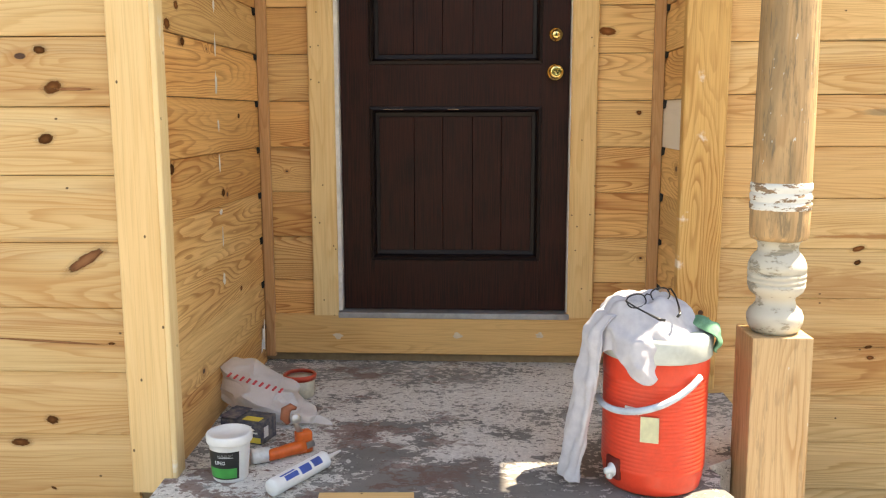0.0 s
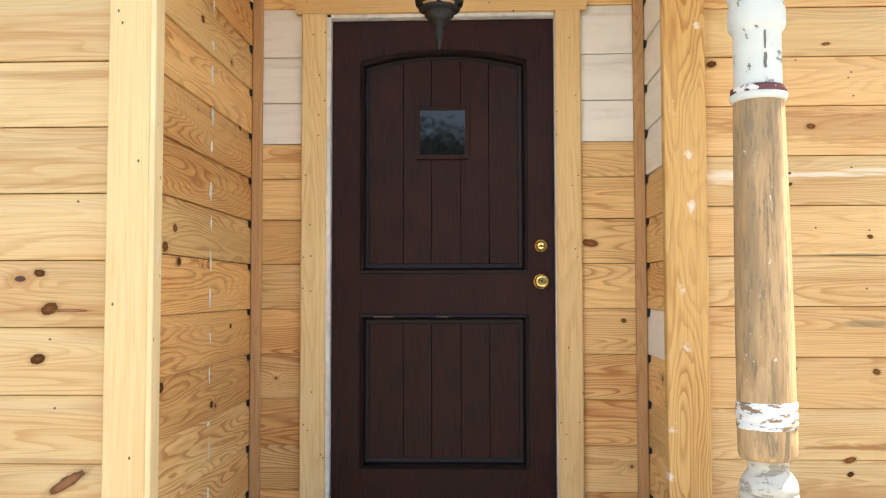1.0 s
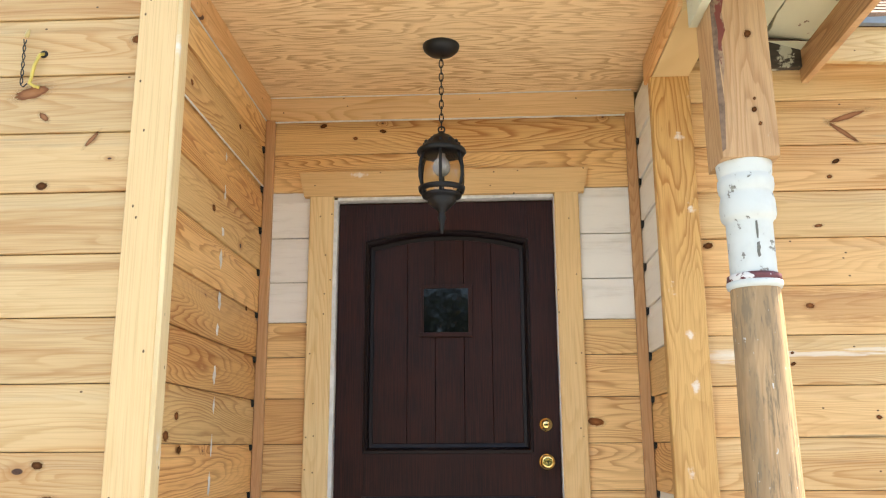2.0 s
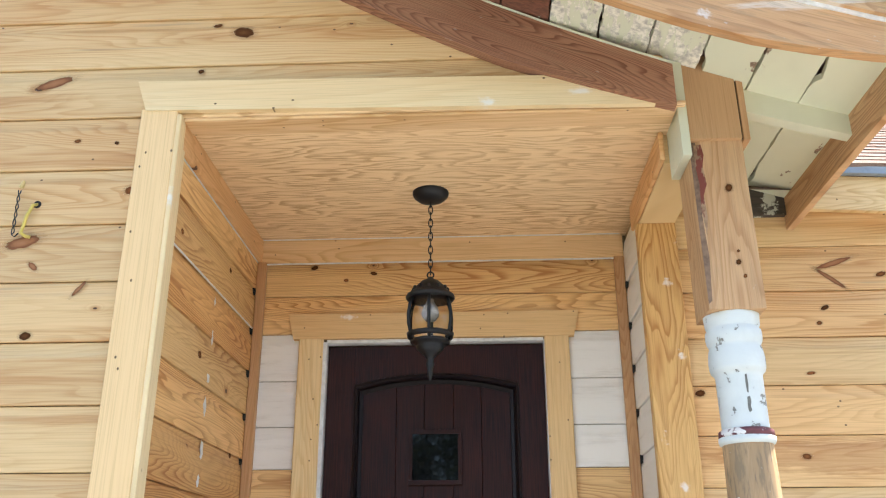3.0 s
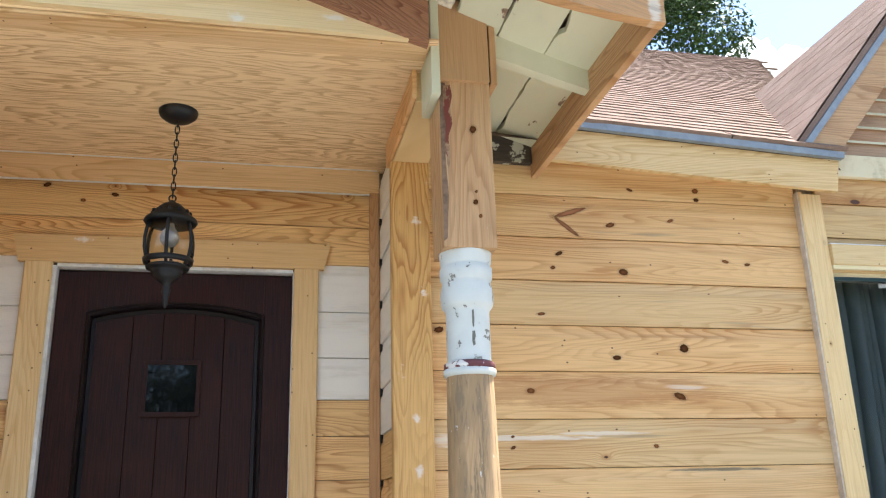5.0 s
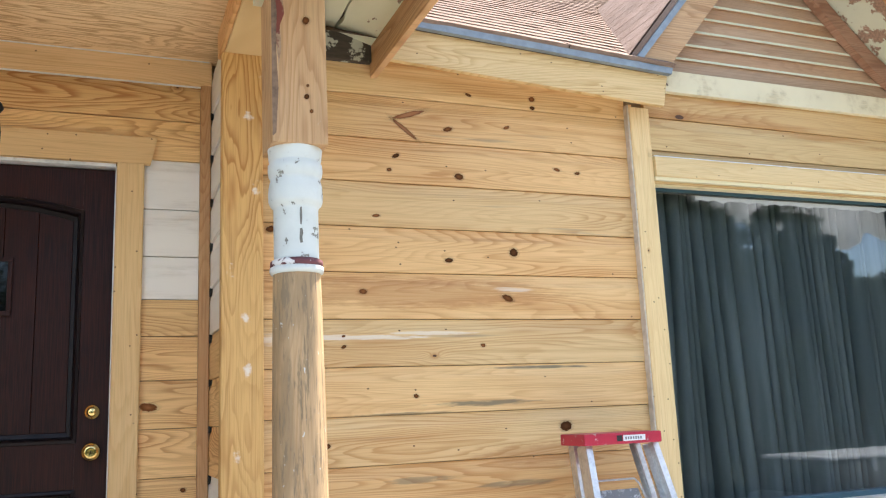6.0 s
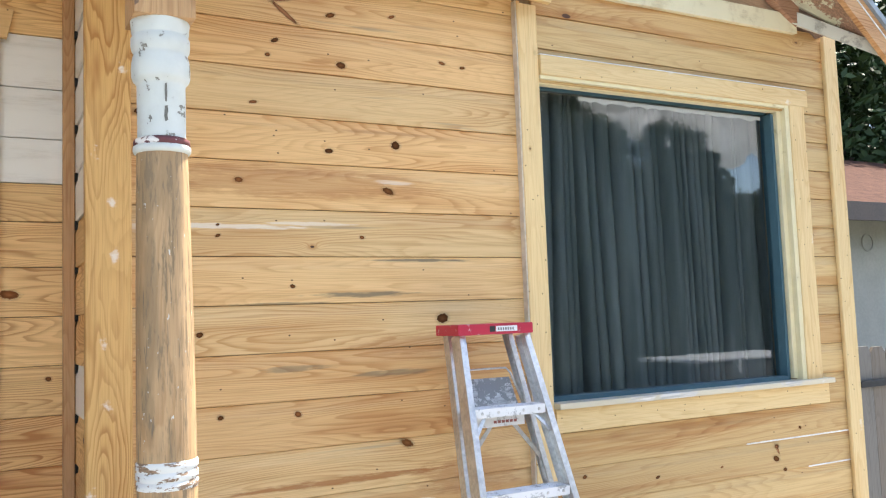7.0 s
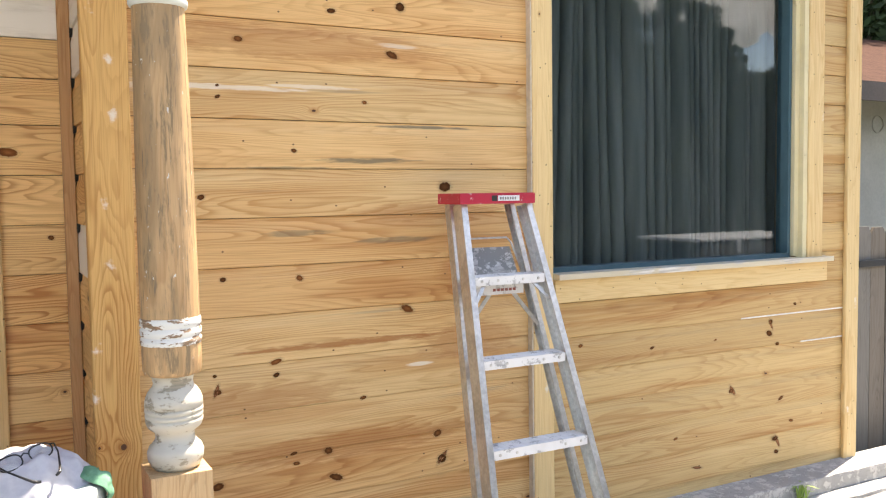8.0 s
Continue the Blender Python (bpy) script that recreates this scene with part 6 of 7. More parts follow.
cloth_mesh("glove", "crumpled pale green cloth glove on the cooler's lid", pose(CX + 0.120, CY - 0.040, cloth_z + 0.010, 0, 28, 0), 0.031,
           lambda r, a: 0.008 + 0.016 * max(0, 1 - r * r), lambda a: 0.016 + 0.045 * bulge(a, math.radians(-20), 0.5),
           fabric("green_cotton", (0.20, 0.42, 0.28), (0.10, 0.24, 0.15)), 4.0, 26, 80, 0.020)

# spectacles on the shirt
specs = thing("spectacles", "black wire-rimmed spectacles lying folded open on the shirt", "spectacles", pose(CX - 0.022, CY - 0.078, cloth_z + 0.066, 16, -8, 26))
specs.scale = (1.1, 1.1, 1.1)
SPEC = plain("black_spectacle_wire", (0.012, 0.012, 0.013), 0.3)
for sx in (-1, 1):
    rim = []
    for j in range(24):
        a = 2 * math.pi * j / 24
        v_ = 0.017 * math.copysign(abs(math.sin(a)) ** 0.8, math.sin(a))
        rim.append((sx * 0.036 + 0.027 * math.copysign(abs(math.cos(a)) ** 0.8, math.cos(a)), 0.030 + 0.75 * v_, 0.014 + 0.65 * v_))
    part("rim", tube(bmesh.new(), rim, 0.0019, 6, True), SPEC, specs, smooth=True)
    part("temple", tube(bmesh.new(), [(sx * 0.063, 0.036, 0.020), (sx * 0.068, 0.030, 0.022), (sx * 0.060, 0.0, 0.018), (sx * 0.040, -0.040, 0.010), (sx * 0.030, -0.056, 0.006), (sx * 0.018, -0.062, 0.004)], [0.0018, 0.0019, 0.0021, 0.0028, 0.0036, 0.0034], 6), SPEC, specs, smooth=True)
    ln = part("lens", lathe(bmesh.new(), [(0.0, 0.0), (0.0165, 0.0)], 16, pose(sx * 0.036, 0.030, 0.014, 41, 0, 0) @ Matrix.Diagonal((1.5, 1.3, 1, 1)), cap=False), CLEAR, specs)
    ln.visible_shadow = False
part("bridge", tube(bmesh.new(), [(-0.010, 0.034, 0.017), (0, 0.038, 0.021), (0.010, 0.034, 0.017)], 0.0019, 6), SPEC, specs, smooth=True)


def letters(text, size, m, mat, parent, bend=0.0):
    """Raised lettering, bent round a cylinder of radius bend where that is given; faces -y."""
    cu = bpy.data.curves.new("lettering", "FONT")
    cu.body, cu.size, cu.align_x, cu.align_y, cu.extrude, cu.resolution_u = text, size, "CENTER", "CENTER", 0.0005, 2
    tmp = bpy.data.objects.new("lettering", cu)
    me = bpy.data.meshes.new_from_object(tmp)
    bpy.data.objects.remove(tmp)
    for v in me.vertices:
        x, y, z = v.co
        if bend:
            a = x / bend
            v.co = ((bend + z) * math.sin(a), -(bend + z) * math.cos(a), y)
        else:
            v.co = (x, -z, y)
    me.materials.clear()
    me.materials.append(mat)
    ob = child(new("lettering", me), parent)
    ob.matrix_basis = m
    return ob


# worn lettering on the cooler
letters("WATER", 0.017, pose(0, 0, 0.2125, 0, 0, -38), PALE_PLASTIC, cooler, 0.1446)

# tub of filler
TX, TY = -0.612, -1.095
tub = thing("filler_tub", "white plastic tub of wall filler with black and green label", "tub", pose(TX, TY, floor_z(TY) - 0.002))
part("body", lathe(bmesh.new(), [(0.0, 0.0), (0.047, 0.0), (0.050, 0.004), (0.059, 0.112), (0.060, 0.118), (0.0, 0.118)], 40, cap=False), PALE_PLASTIC, tub, smooth=True)
part("lid", lathe(bmesh.new(), [(0.0, 0.112), (0.064, 0.112), (0.066, 0.116), (0.066, 0.134), (0.064, 0.138), (0.058, 0.139), (0.055, 0.135), (0.0, 0.135)], 40, cap=False), PALE_PLASTIC, tub, "white lid with a raised rim", True)


def wrap_label(name, r0, r1, z0, z1, a0, a1, mat, lift):
    bm = bmesh.new()
    n = 24
    lo = [bm.verts.new(((r0 + lift) * math.sin(a0 + (a1 - a0) * i / n), -(r0 + lift) * math.cos(a0 + (a1 - a0) * i / n), z0)) for i in range(n + 1)]
    hi = [bm.verts.new(((r1 + lift) * math.sin(a0 + (a1 - a0) * i / n), -(r1 + lift) * math.cos(a0 + (a1 - a0) * i / n), z1)) for i in range(n + 1)]
    for i in range(n):
        bm.faces.new((lo[i], lo[i + 1], hi[i + 1], hi[i]))
    return part(name, bm, mat, tub, smooth=True)


LABEL_BLACK = plain("black_label", (0.02, 0.022, 0.022), 0.4)
wrap_label("label", 0.0508, 0.0577, 0.012, 0.096, -1.15, 0.75, LABEL_BLACK, 0.0012)
wrap_label("label_field", 0.0512, 0.0538, 0.016, 0.046, -1.15, 0.62, plain("green_label", (0.03, 0.34, 0.07), 0.4), 0.0018)
letters("LING", 0.015, pose(0, 0, 0.063, 0, 0, -14), PALE_PLASTIC, tub, 0.0575)
for i in range(4):
    wrap_label("print_bar", 0.0555, 0.0558, 0.078 + 0.004 * i, 0.0795 + 0.004 * i, -0.35, 0.45 - 0.1 * (i % 2), PALE_PLASTIC, 0.0024)

# red lid behind the tub
red_lid = thing("red_lid", "round red plastic lid leaning on the carton behind the tub", "lid", pose(-0.640, -0.965, floor_z(-0.965) + 0.012, -58, 0, 4))
part("disc", lathe(bmesh.new(), [(0.0, 0.0), (0.058, 0.0), (0.060, 0.003), (0.060, 0.014), (0.056, 0.017), (0.0, 0.015)], 32, pose(0, 0.06, 0), cap=False), plain("red_plastic", (0.42, 0.02, 0.025), 0.35), red_lid, smooth=True)

# caulk cartridge
tube_thing = thing("caulk_cartridge", "white caulk cartridge with blue print and a cut nozzle", "cartridge", pose(-0.462, -1.225, floor_z(-1.15) + 0.0255, 3, 0, math.degrees(math.atan2(0.26, 0.165)) - 90))
part("barrel", lathe(bmesh.new(), [(0.0, 0.0), (0.022, 0.001), (0.0245, 0.004), (0.0250, 0.01), (0.0250, 0.205), (0.0255, 0.208), (0.0255, 0.216), (0.022, 0.219), (0.008, 0.220)], 32, pose(0, 0, 0, -90, 0, 0), cap=False), PALE_PLASTIC, tube_thing, smooth=True)
part("nozzle", lathe(bmesh.new(), [(0.009, 0.218), (0.008, 0.226), (0.003, 0.285), (0.0, 0.285)], 16, pose(0, 0, 0, -90, 0, 0), cap=False), PALE_PLASTIC, tube_thing, "tapered white nozzle", True)
BLUE_PRINT = plain("blue_print", (0.03, 0.09, 0.38), 0.45)
for y0, y1, a0, a1 in ((0.15, 0.185, 20, 75), (0.10, 0.14, 15, 70), (0.04, 0.09, 25, 60), (0.03, 0.085, 66, 78)):
    bm = bmesh.new()
    n = 8
    lo = [bm.verts.new((0.0254 * math.cos(math.radians(a0 + (a1 - a0) * i / n)), y0, 0.0254 * math.sin(math.radians(a0 + (a1 - a0) * i / n)))) for i in range(n + 1)]
    hi = [bm.verts.new((v.co.x, y1, v.co.z)) for v in lo]
    for i in range(n):
        bm.faces.new((lo[i], lo[i + 1], hi[i + 1], hi[i]))
    part("print_block", bm, BLUE_PRINT, tube_thing)

# carton of nails or screws
carton = thing("carton", "small battered dark blue cardboard carton with yellow print", "box", pose(-0.632, -0.835, floor_z(-0.82), 0, 0, -16))
carton.scale = (0.86, 0.86, 0.86)
cb = Mat("dark_blue_carton")
cn = cb.noi(cb.obj, 40.0, 4.0, 0.6)
CARTON = cb.done(cb.mix(cb.step(cn, 0.4, 0.7), (0.05, 0.055, 0.085), (0.17, 0.16, 0.15)), 0.6)
part("body", boxed(-0.085, 0.085, -0.05, 0.06, 0, 0.085, 0.004), CARTON, carton)
YEL = plain("yellow_print", (0.68, 0.55, 0.08), 0.5)
part("yellow_panel", boxed(0.01, 0.082, -0.0512, -0.0502, 0.005, 0.026), YEL, carton)
part("yellow_panel", boxed(0.0, 0.07, -0.04, 0.0, 0.0852, 0.0862), YEL, carton)
for i in range(3):
    part("print_bar", boxed(0.012, 0.07 - 0.012 * i, -0.0512, -0.0502, 0.040 + 0.011 * i, 0.046 + 0.011 * i), PALE_PLASTIC, carton)
part("barcode", boxed(0.0852, 0.0862, -0.03, 0.0, 0.02, 0.06), PALE_PLASTIC, carton)
part("flap", boxed(-0.088, -0.02, -0.055, 0.065, 0.085, 0.088, 0.0, pose(0, 0, 0.004, 0, 3, 2)), CARTON, carton)

# orange hand tool
ORANGE = plain("orange_plastic", (0.72, 0.13, 0.02), 0.4)
tool = thing("scraper_tool", "orange-handled hand tool with a hooked brown head", "tool", pose(-0.470, -0.955, floor_z(-0.95) + 0.018, 0, 0, 22))
bm = tube(bmesh.new(), [(-0.070, -0.030, 0.002), (-0.066, -0.029, 0.002), (-0.03, -0.018, 0.003), (0.02, -0.004, 0.006), (0.045, 0.003, 0.008)], [0.014, 0.0175, 0.018, 0.020, 0.021], 14)
box(bm, 0.022, 0.070, -0.016, 0.020, -0.016, 0.052, 0.008, pose(0, 0, 0, 0, 0, 12))
part("handle", bm, ORANGE, tool, "orange plastic handle", True)
part("blade", boxed(0.018, 0.074, -0.024, -0.0185, -0.010, 0.010, 0.002, pose(0, 0, 0, 0, -12, 12)), plain("grey_steel", (0.45, 0.46, 0.46), 0.35, 0.9), tool)
bm = tube(bmesh.new(), [(0.034, 0.010, 0.048), (0.024, 0.012, 0.072), (0.020, 0.014, 0.095)], [0.010, 0.009, 0.010], 12)
part("neck", bm, plain("steel_neck", (0.5, 0.48, 0.45), 0.35, 0.8), tool, smooth=True)
part("collar", lathe(bmesh.new(), [(0.0, -0.008), (0.015, -0.007), (0.016, 0.0), (0.015, 0.007), (0.0, 0.008)], 20, pose(0.022, 0.004, 0.096, 80, 0, 15), cap=False), plain("steel_collar", (0.6, 0.6, 0.58), 0.3, 0.8), tool, smooth=True)
bm = tube(bmesh.new(), [(0.000, 0.014, 0.080), (-0.010, 0.016, 0.098), (-0.006, 0.018, 0.120), (0.010, 0.018, 0.130), (0.026, 0.016, 0.124)], [0.008, 0.015, 0.016, 0.012, 0.005], 12)
part("head", bm, plain("brown_head", (0.30, 0.095, 0.045), 0.45), tool, "hooked brown head", True)

# small clear bottle
bottle = thing("glue_bottle", "small translucent plastic bottle lying on its side", "bottle", pose(-0.572, -1.020, floor_z(-1.0) + 0.022, 0, 90, 28))
part("body", lathe(bmesh.new(), [(0.0, 0.0), (0.020, 0.0), (0.023, 0.004), (0.023, 0.05), (0.016, 0.064), (0.010, 0.068), (0.010, 0.085), (0.0, 0.085)], 24, cap=False), plain("milky_plastic", (0.74, 0.77, 0.77), 0.3), bottle, smooth=True)

# tub with a red rim by the wall
pail = thing("small_pail", "cream plastic pail with a red rim by the wall", "pail", pose(-0.548, -0.440, floor_z(-0.44)))
part("body", lathe(bmesh.new(), [(0.0, 0.0), (0.050, 0.0), (0.055, 0.07), (0.0, 0.07)], 32, cap=False), plain("cream_plastic", (0.66, 0.62, 0.50), 0.4), pail, smooth=True)
part("rim", lathe(bmesh.new(), [(0.053, 0.064), (0.059, 0.065), (0.060, 0.080), (0.055, 0.084), (0.049, 0.080)], 32, cap=False), plain("red_rim_plastic", (0.55, 0.06, 0.03), 0.35), pail, "red rim", True)

# thin plastic bag
bg = Mat("thin_plastic_bag")
bg_n = bg.noi(bg.obj, 30.0, 3.0)
bg.bump(bg_n, 0.3, 0.002)
bg.bsdf.inputs["Alpha"].default_value = 0.62
BAG = bg.done(bg.mix(bg_n, (0.66, 0.62, 0.60), (0.82, 0.80, 0.80)), 0.28, spec=0.5)
bag_v, bag_f = [], []
NU, NV = 54, 30
for i in range(NU + 1):
    u = i / NU
    for j in range(NV):
        a = 2 * math.pi * j / NV
        w_ = 0.085 * (math.sin(math.pi * min(1, u * 1.08 + 0.10)) ** 0.55) * (1 - 0.35 * u)
        hgt = (0.085 * (1 - u) ** 1.3 + 0.022) * (0.5 + 0.5 * math.sin(math.pi * min(1, 0.25 + u)))
        c = Vector((0.26 * u - 0.09, 0.02 - 0.14 * u, hgt))
        p = c + Vector((0.4 * w_ * math.cos(a), w_ * math.cos(a), hgt * 0.95 * math.sin(a)))
        q = p * 22
        p += Vector((noise.noise(q), noise.noise(q + Vector((5, 0, 0))), noise.noise(q + Vector((0, 9, 0))))) * 0.022
        p.z = max(0.003, p.z)
        bag_v.append(tuple(p))
for i in range(NU):
    for j in range(NV):
        b0, b1 = i * NV, (i + 1) * NV
        bag_f.append((b0 + j, b0 + (j + 1) % NV, b1 + (j + 1) % NV, b1 + j))
bag = thing("plastic_bag", "crumpled thin white plastic bag with red print against the wall", "bag", pose(-0.618, -0.600, floor_z(-0.60)))
bag.scale = (1.48, 1.3, 1.0)
bag_o = child(new("film", mesh("film", bag_v, bag_f, BAG, False)), bag)
RED_PRINT = plain("red_print", (0.55, 0.05, 0.06), 0.4)
for i in range(9):
    part("print_bar", boxed(-0.0028, 0.0028, -0.001, 0.001, -0.008, 0.008, 0.0, pose(-0.08 + 0.016 * i, -0.055 - 0.006 * i, 0.146 - 0.004 * i, -38, 24, -20)), RED_PRINT, bag)

# offcut of board on the slab's front
offcut = tagged(plank("timber_offcut", 0.26, 0.06, 0.018, TRIM, pose(-0.325, -1.275, floor_z(-1.275) + 0.001, -90 + 2, 0, 3), None), "short pale pine board offcut on the slab", "board")


# ---- stepladder leaning on the wall ----
ALU = plain("scuffed_aluminium", (0.63, 0.63, 0.62), 0.36, 0.75, 60.0, 0.30, 0.2)
ALU_PAINTY = painted("paint_spattered_aluminium", (0.74, 0.75, 0.76), (0.42, 0.43, 0.44), 0.7, 22.0, (0.55, 0.6), rough=0.4)
TRAY = painted("spattered_tray", (0.27, 0.285, 0.285), (0.66, 0.68, 0.68), 0.95, 26.0, (0.5, 0.54), rough=0.5)
RED_CAP = painted("scuffed_red_cap", (0.46, 0.03, 0.06), (0.7, 0.6, 0.6), 0.8, 30.0, (0.62, 0.68), rough=0.4)
LX = 2.250
FOOT_Z = GROUND_Z


def lad_y(z):
    return -0.585 - (1.10 - z) / 3.0


def lad_half(z):
    return 0.132 + 0.085 * (1.10 - z)


ladder = thing("stepladder", "aluminium stepladder with a red cap, folded and leaning on the wall", "ladder", pose(LX, lad_y(FOOT_Z), FOOT_Z))
base = Vector((LX, lad_y(FOOT_Z), FOOT_Z))


def strut(bm, a, b, wx, wy, lip=0.0, open_to=1):
    """A channel from a to b, wx wide across and wy deep; lip: thickness of its walls, 0 for solid."""
    a, b = Vector(a) - base, Vector(b) - base
    d = (b - a).normalized()
    sx = Vector((1, 0, 0))
    sx = (sx - d * sx.dot(d)).normalized()
    sy = d.cross(sx)
    hx, hy = wx / 2, wy / 2
    outline = [(-hx, -hy), (hx, -hy), (hx, hy), (-hx, hy)]
    if lip:
        outline = [(-hx, -hy), (hx, -hy), (hx, -hy + lip), (-hx + lip, -hy + lip), (-hx + lip, hy - lip), (hx, hy - lip), (hx, hy), (-hx, hy)]
    ends = [[bm.verts.new(p + sx * (x * open_to) + sy * y) for x, y in outline] for p in (a, b)]
    bm.faces.new(ends[0])
    bm.faces.new(ends[1][::-1])
    for k in range(len(outline)):
        q = (k + 1) % len(outline)
        bm.faces.new((ends[0][q], ends[0][k], ends[1][k], ends[1][q]))
    return bm


for sgn in (-1, 1):
    top = (LX + sgn * (lad_half(1.09) + 0.012), lad_y(1.09) - 0.01, 1.09)
    foot = (LX + sgn * (lad_half(FOOT_Z + 0.03) + 0.012), lad_y(FOOT_Z) - 0.01, FOOT_Z + 0.02)
    bm = strut(bmesh.new(), top, foot, 0.026, 0.068, 0.0025, -sgn)
    rail = part("front_rail", bm, ALU, ladder)
    part("rubber_foot", strut(bmesh.new(), (foot[0], foot[1] + 0.006, FOOT_Z + 0.04), (foot[0], foot[1] - 0.004, FOOT_Z), 0.034, 0.078), plain("black_rubber", (0.02, 0.02, 0.02), 0.7), rail)
    top = (LX + sgn * (lad_half(1.09) + 0.004), lad_y(1.09) + 0.085, 1.09)
    foot = (LX + sgn * (lad_half(FOOT_Z) - 0.008), lad_y(FOOT_Z) + 0.125, FOOT_Z + 0.03)
    part("rear_rail", strut(bmesh.new(), top, foot, 0.022, 0.042, 0.0025, -sgn), ALU, ladder)
for z in (0.82, 0.525, 0.225, -0.075):
    hw = lad_half(z)
    y = lad_y(z)
    bm = bmesh.new()
    box(bm, -hw, hw, y - 0.045 - base.y, y + 0.040 - base.y, z - 0.004 - base.z, z - base.z, 0.001)
    box(bm, -hw, hw, y - 0.047 - base.y, y - 0.043 - base.y, z - 0.034 - base.z, z - base.z, 0.001)
    for i in range(5):
        yy = y - 0.035 + 0.015 * i - base.y
        box(bm, -hw, hw, yy, yy + 0.005, z - base.z, z + 0.0018 - base.z)
    st = part("step", bm, ALU_PAINTY, ladder, "ribbed step with white paint")
    for sgn in (-1, 1):
        for dx in (0.03, 0.10):
            part("rivet", lathe(bmesh.new(), [(0.006, 0.0), (0.005, 0.003), (0.0, 0.004)], 10, pose(sgn * (hw - dx), y - 0.047 - base.y, z - 0.017 - base.z, 90, 0, 0), cap=False), ALU, st)
    if z in (0.82, -0.075):
        for sgn in (-1, 1):
            part("brace", strut(bmesh.new(), (LX + sgn * (hw - 0.055), y - 0.03, z - 0.02), (LX + sgn * (lad_half(z - 0.1) + 0.002), lad_y(z - 0.1) - 0.03, z - 0.10), 0.014, 0.004), ALU, ladder)
for z in (0.66, 0.30, -0.12):
    part("rear_bar", strut(bmesh.new(), (LX - lad_half(z), lad_y(z) + 0.11, z), (LX + lad_half(z), lad_y(z) + 0.11, z), 0.02, 0.02), ALU, ladder)
bm = boxed(-0.178, 0.160, lad_y(1.1) - 0.075 - base.y, lad_y(1.1) + 0.105 - base.y, 1.090 - base.z, 1.132 - base.z, 0.006)
cap = part("top_cap", bm, RED_CAP, ladder, "scuffed red cap")
yf = lad_y(1.1) - 0.0765 - base.y
part("label_plate", boxed(-0.012, 0.085, yf, yf + 0.001, 1.101 - base.z, 1.122 - base.z), PALE_PLASTIC, cap, "white label with unreadable print")
part("label_mark", boxed(-0.040, -0.016, yf, yf + 0.001, 1.101 - base.z, 1.122 - base.z), plain("black_print", (0.03, 0.03, 0.03), 0.5), cap)
for i in range(7):
    part("print_bar", boxed(-0.004 + 0.011 * i, 0.003 + 0.011 * i, yf - 0.0006, yf, 1.106 - base.z, 1.116 - base.z), plain("grey_print", (0.2, 0.2, 0.22), 0.5), cap)
# fold-out paint tray and its wire
bm = boxed(-0.128, 0.104, -0.002, 0.002, 0.0, 0.130, 0.001, pose(0, lad_y(0.83) + 0.055 - base.y, 0.805 - base.z, -30, 0, 0))
tray = part("paint_tray", bm, TRAY, ladder, "grey tray spattered with white paint")
wy = lad_y(0.83) + 0.10 - base.y
part("tray_wire", tube(bmesh.new(), [(-0.13, wy - 0.03, 0.86 - base.z), (-0.13, wy, 0.935 - base.z), (-0.115, wy + 0.01, 0.955 - base.z), (0.085, wy + 0.01, 0.955 - base.z), (0.10, wy, 0.935 - base.z), (0.115, wy - 0.05, 0.83 - base.z)], 0.004, 8), ALU, tray, smooth=True)
bm = boxed(-0.118, 0.100, lad_y(0.78) + 0.030 - base.y, lad_y(0.78) + 0.034 - base.y, 0.742 - base.z, 0.790 - base.z, 0.001)
plate = part("tray_bracket", bm, ALU_PAINTY, ladder, "grey bracket plate with red print")
for i in range(6):
    part("print_bar", boxed(-0.040 + 0.018 * i, -0.027 + 0.018 * i, lad_y(0.78) + 0.0285 - base.y, lad_y(0.78) + 0.0298 - base.y, 0.755 - base.z, 0.765 - base.z), plain("red_stamp", (0.30, 0.10, 0.09), 0.6), plate)
for sgn in (-1, 1):
    part("spreader", strut(bmesh.new(), (LX + sgn * 0.045, lad_y(0.76) + 0.040, 0.755), (LX + sgn * (lad_half(0.60) - 0.004), lad_y(0.60) + 0.085, 0.605), 0.016, 0.004), ALU, ladder)
part("warning_label", strut(bmesh.new(), (LX - lad_half(0.30) - 0.0235, lad_y(0.30) - 0.012, 0.30), (LX - lad_half(0.17) - 0.0235, lad_y(0.17) - 0.012, 0.17), 0.0015, 0.038), painted("warning_label", (0.6, 0.5, 0.4), (0.05, 0.05, 0.05), 0.9, 60.0, (0.48, 0.52)), ladder, "worn warning label")

# ---- curtains ----
cu = Mat("grey_curtain")
cw = cu.noi(cu.obj, 500.0, 2.0)
cf = cu.noi(cu.vmul(cu.obj, (9.0, 1.0, 0.6)), 2.0, 3.0)
cu.bump(cw, 0.2, 0.0005)
CURTAIN = cu.done(cu.mix(cu.step(cf, 0.35, 0.65), (0.25, 0.275, 0.268), (0.35, 0.375, 0.365)), 0.9, spec=0.1)
vs, fs = [], []
NX, NZ = 700, 16
folds, fx = [], 2.50
fold_rng = random.Random(5)
while fx < 4.55:
    # gathered stretches of narrow pleats between broad flat ones
    fw = fold_rng.choice((0.036, 0.044, 0.058, 0.075, 0.10, 0.13))
    folds.append((fx, fw, fold_rng.uniform(0.55, 1.0)))
    fx += fw


def pleat(x):
    """Sideways swing and depth of the cloth at x: rounded crests that overhang the narrow troughs between them."""
    for f0, fw, fd in folds:
        if f0 <= x < f0 + fw:
            u = (x - f0) / fw
            return -0.16 * fd * fw * math.sin(2 * math.pi * u), fd * (0.022 + 0.80 * fw) * abs(math.sin(math.pi * u)) ** 0.7
    return 0.0, 0.0


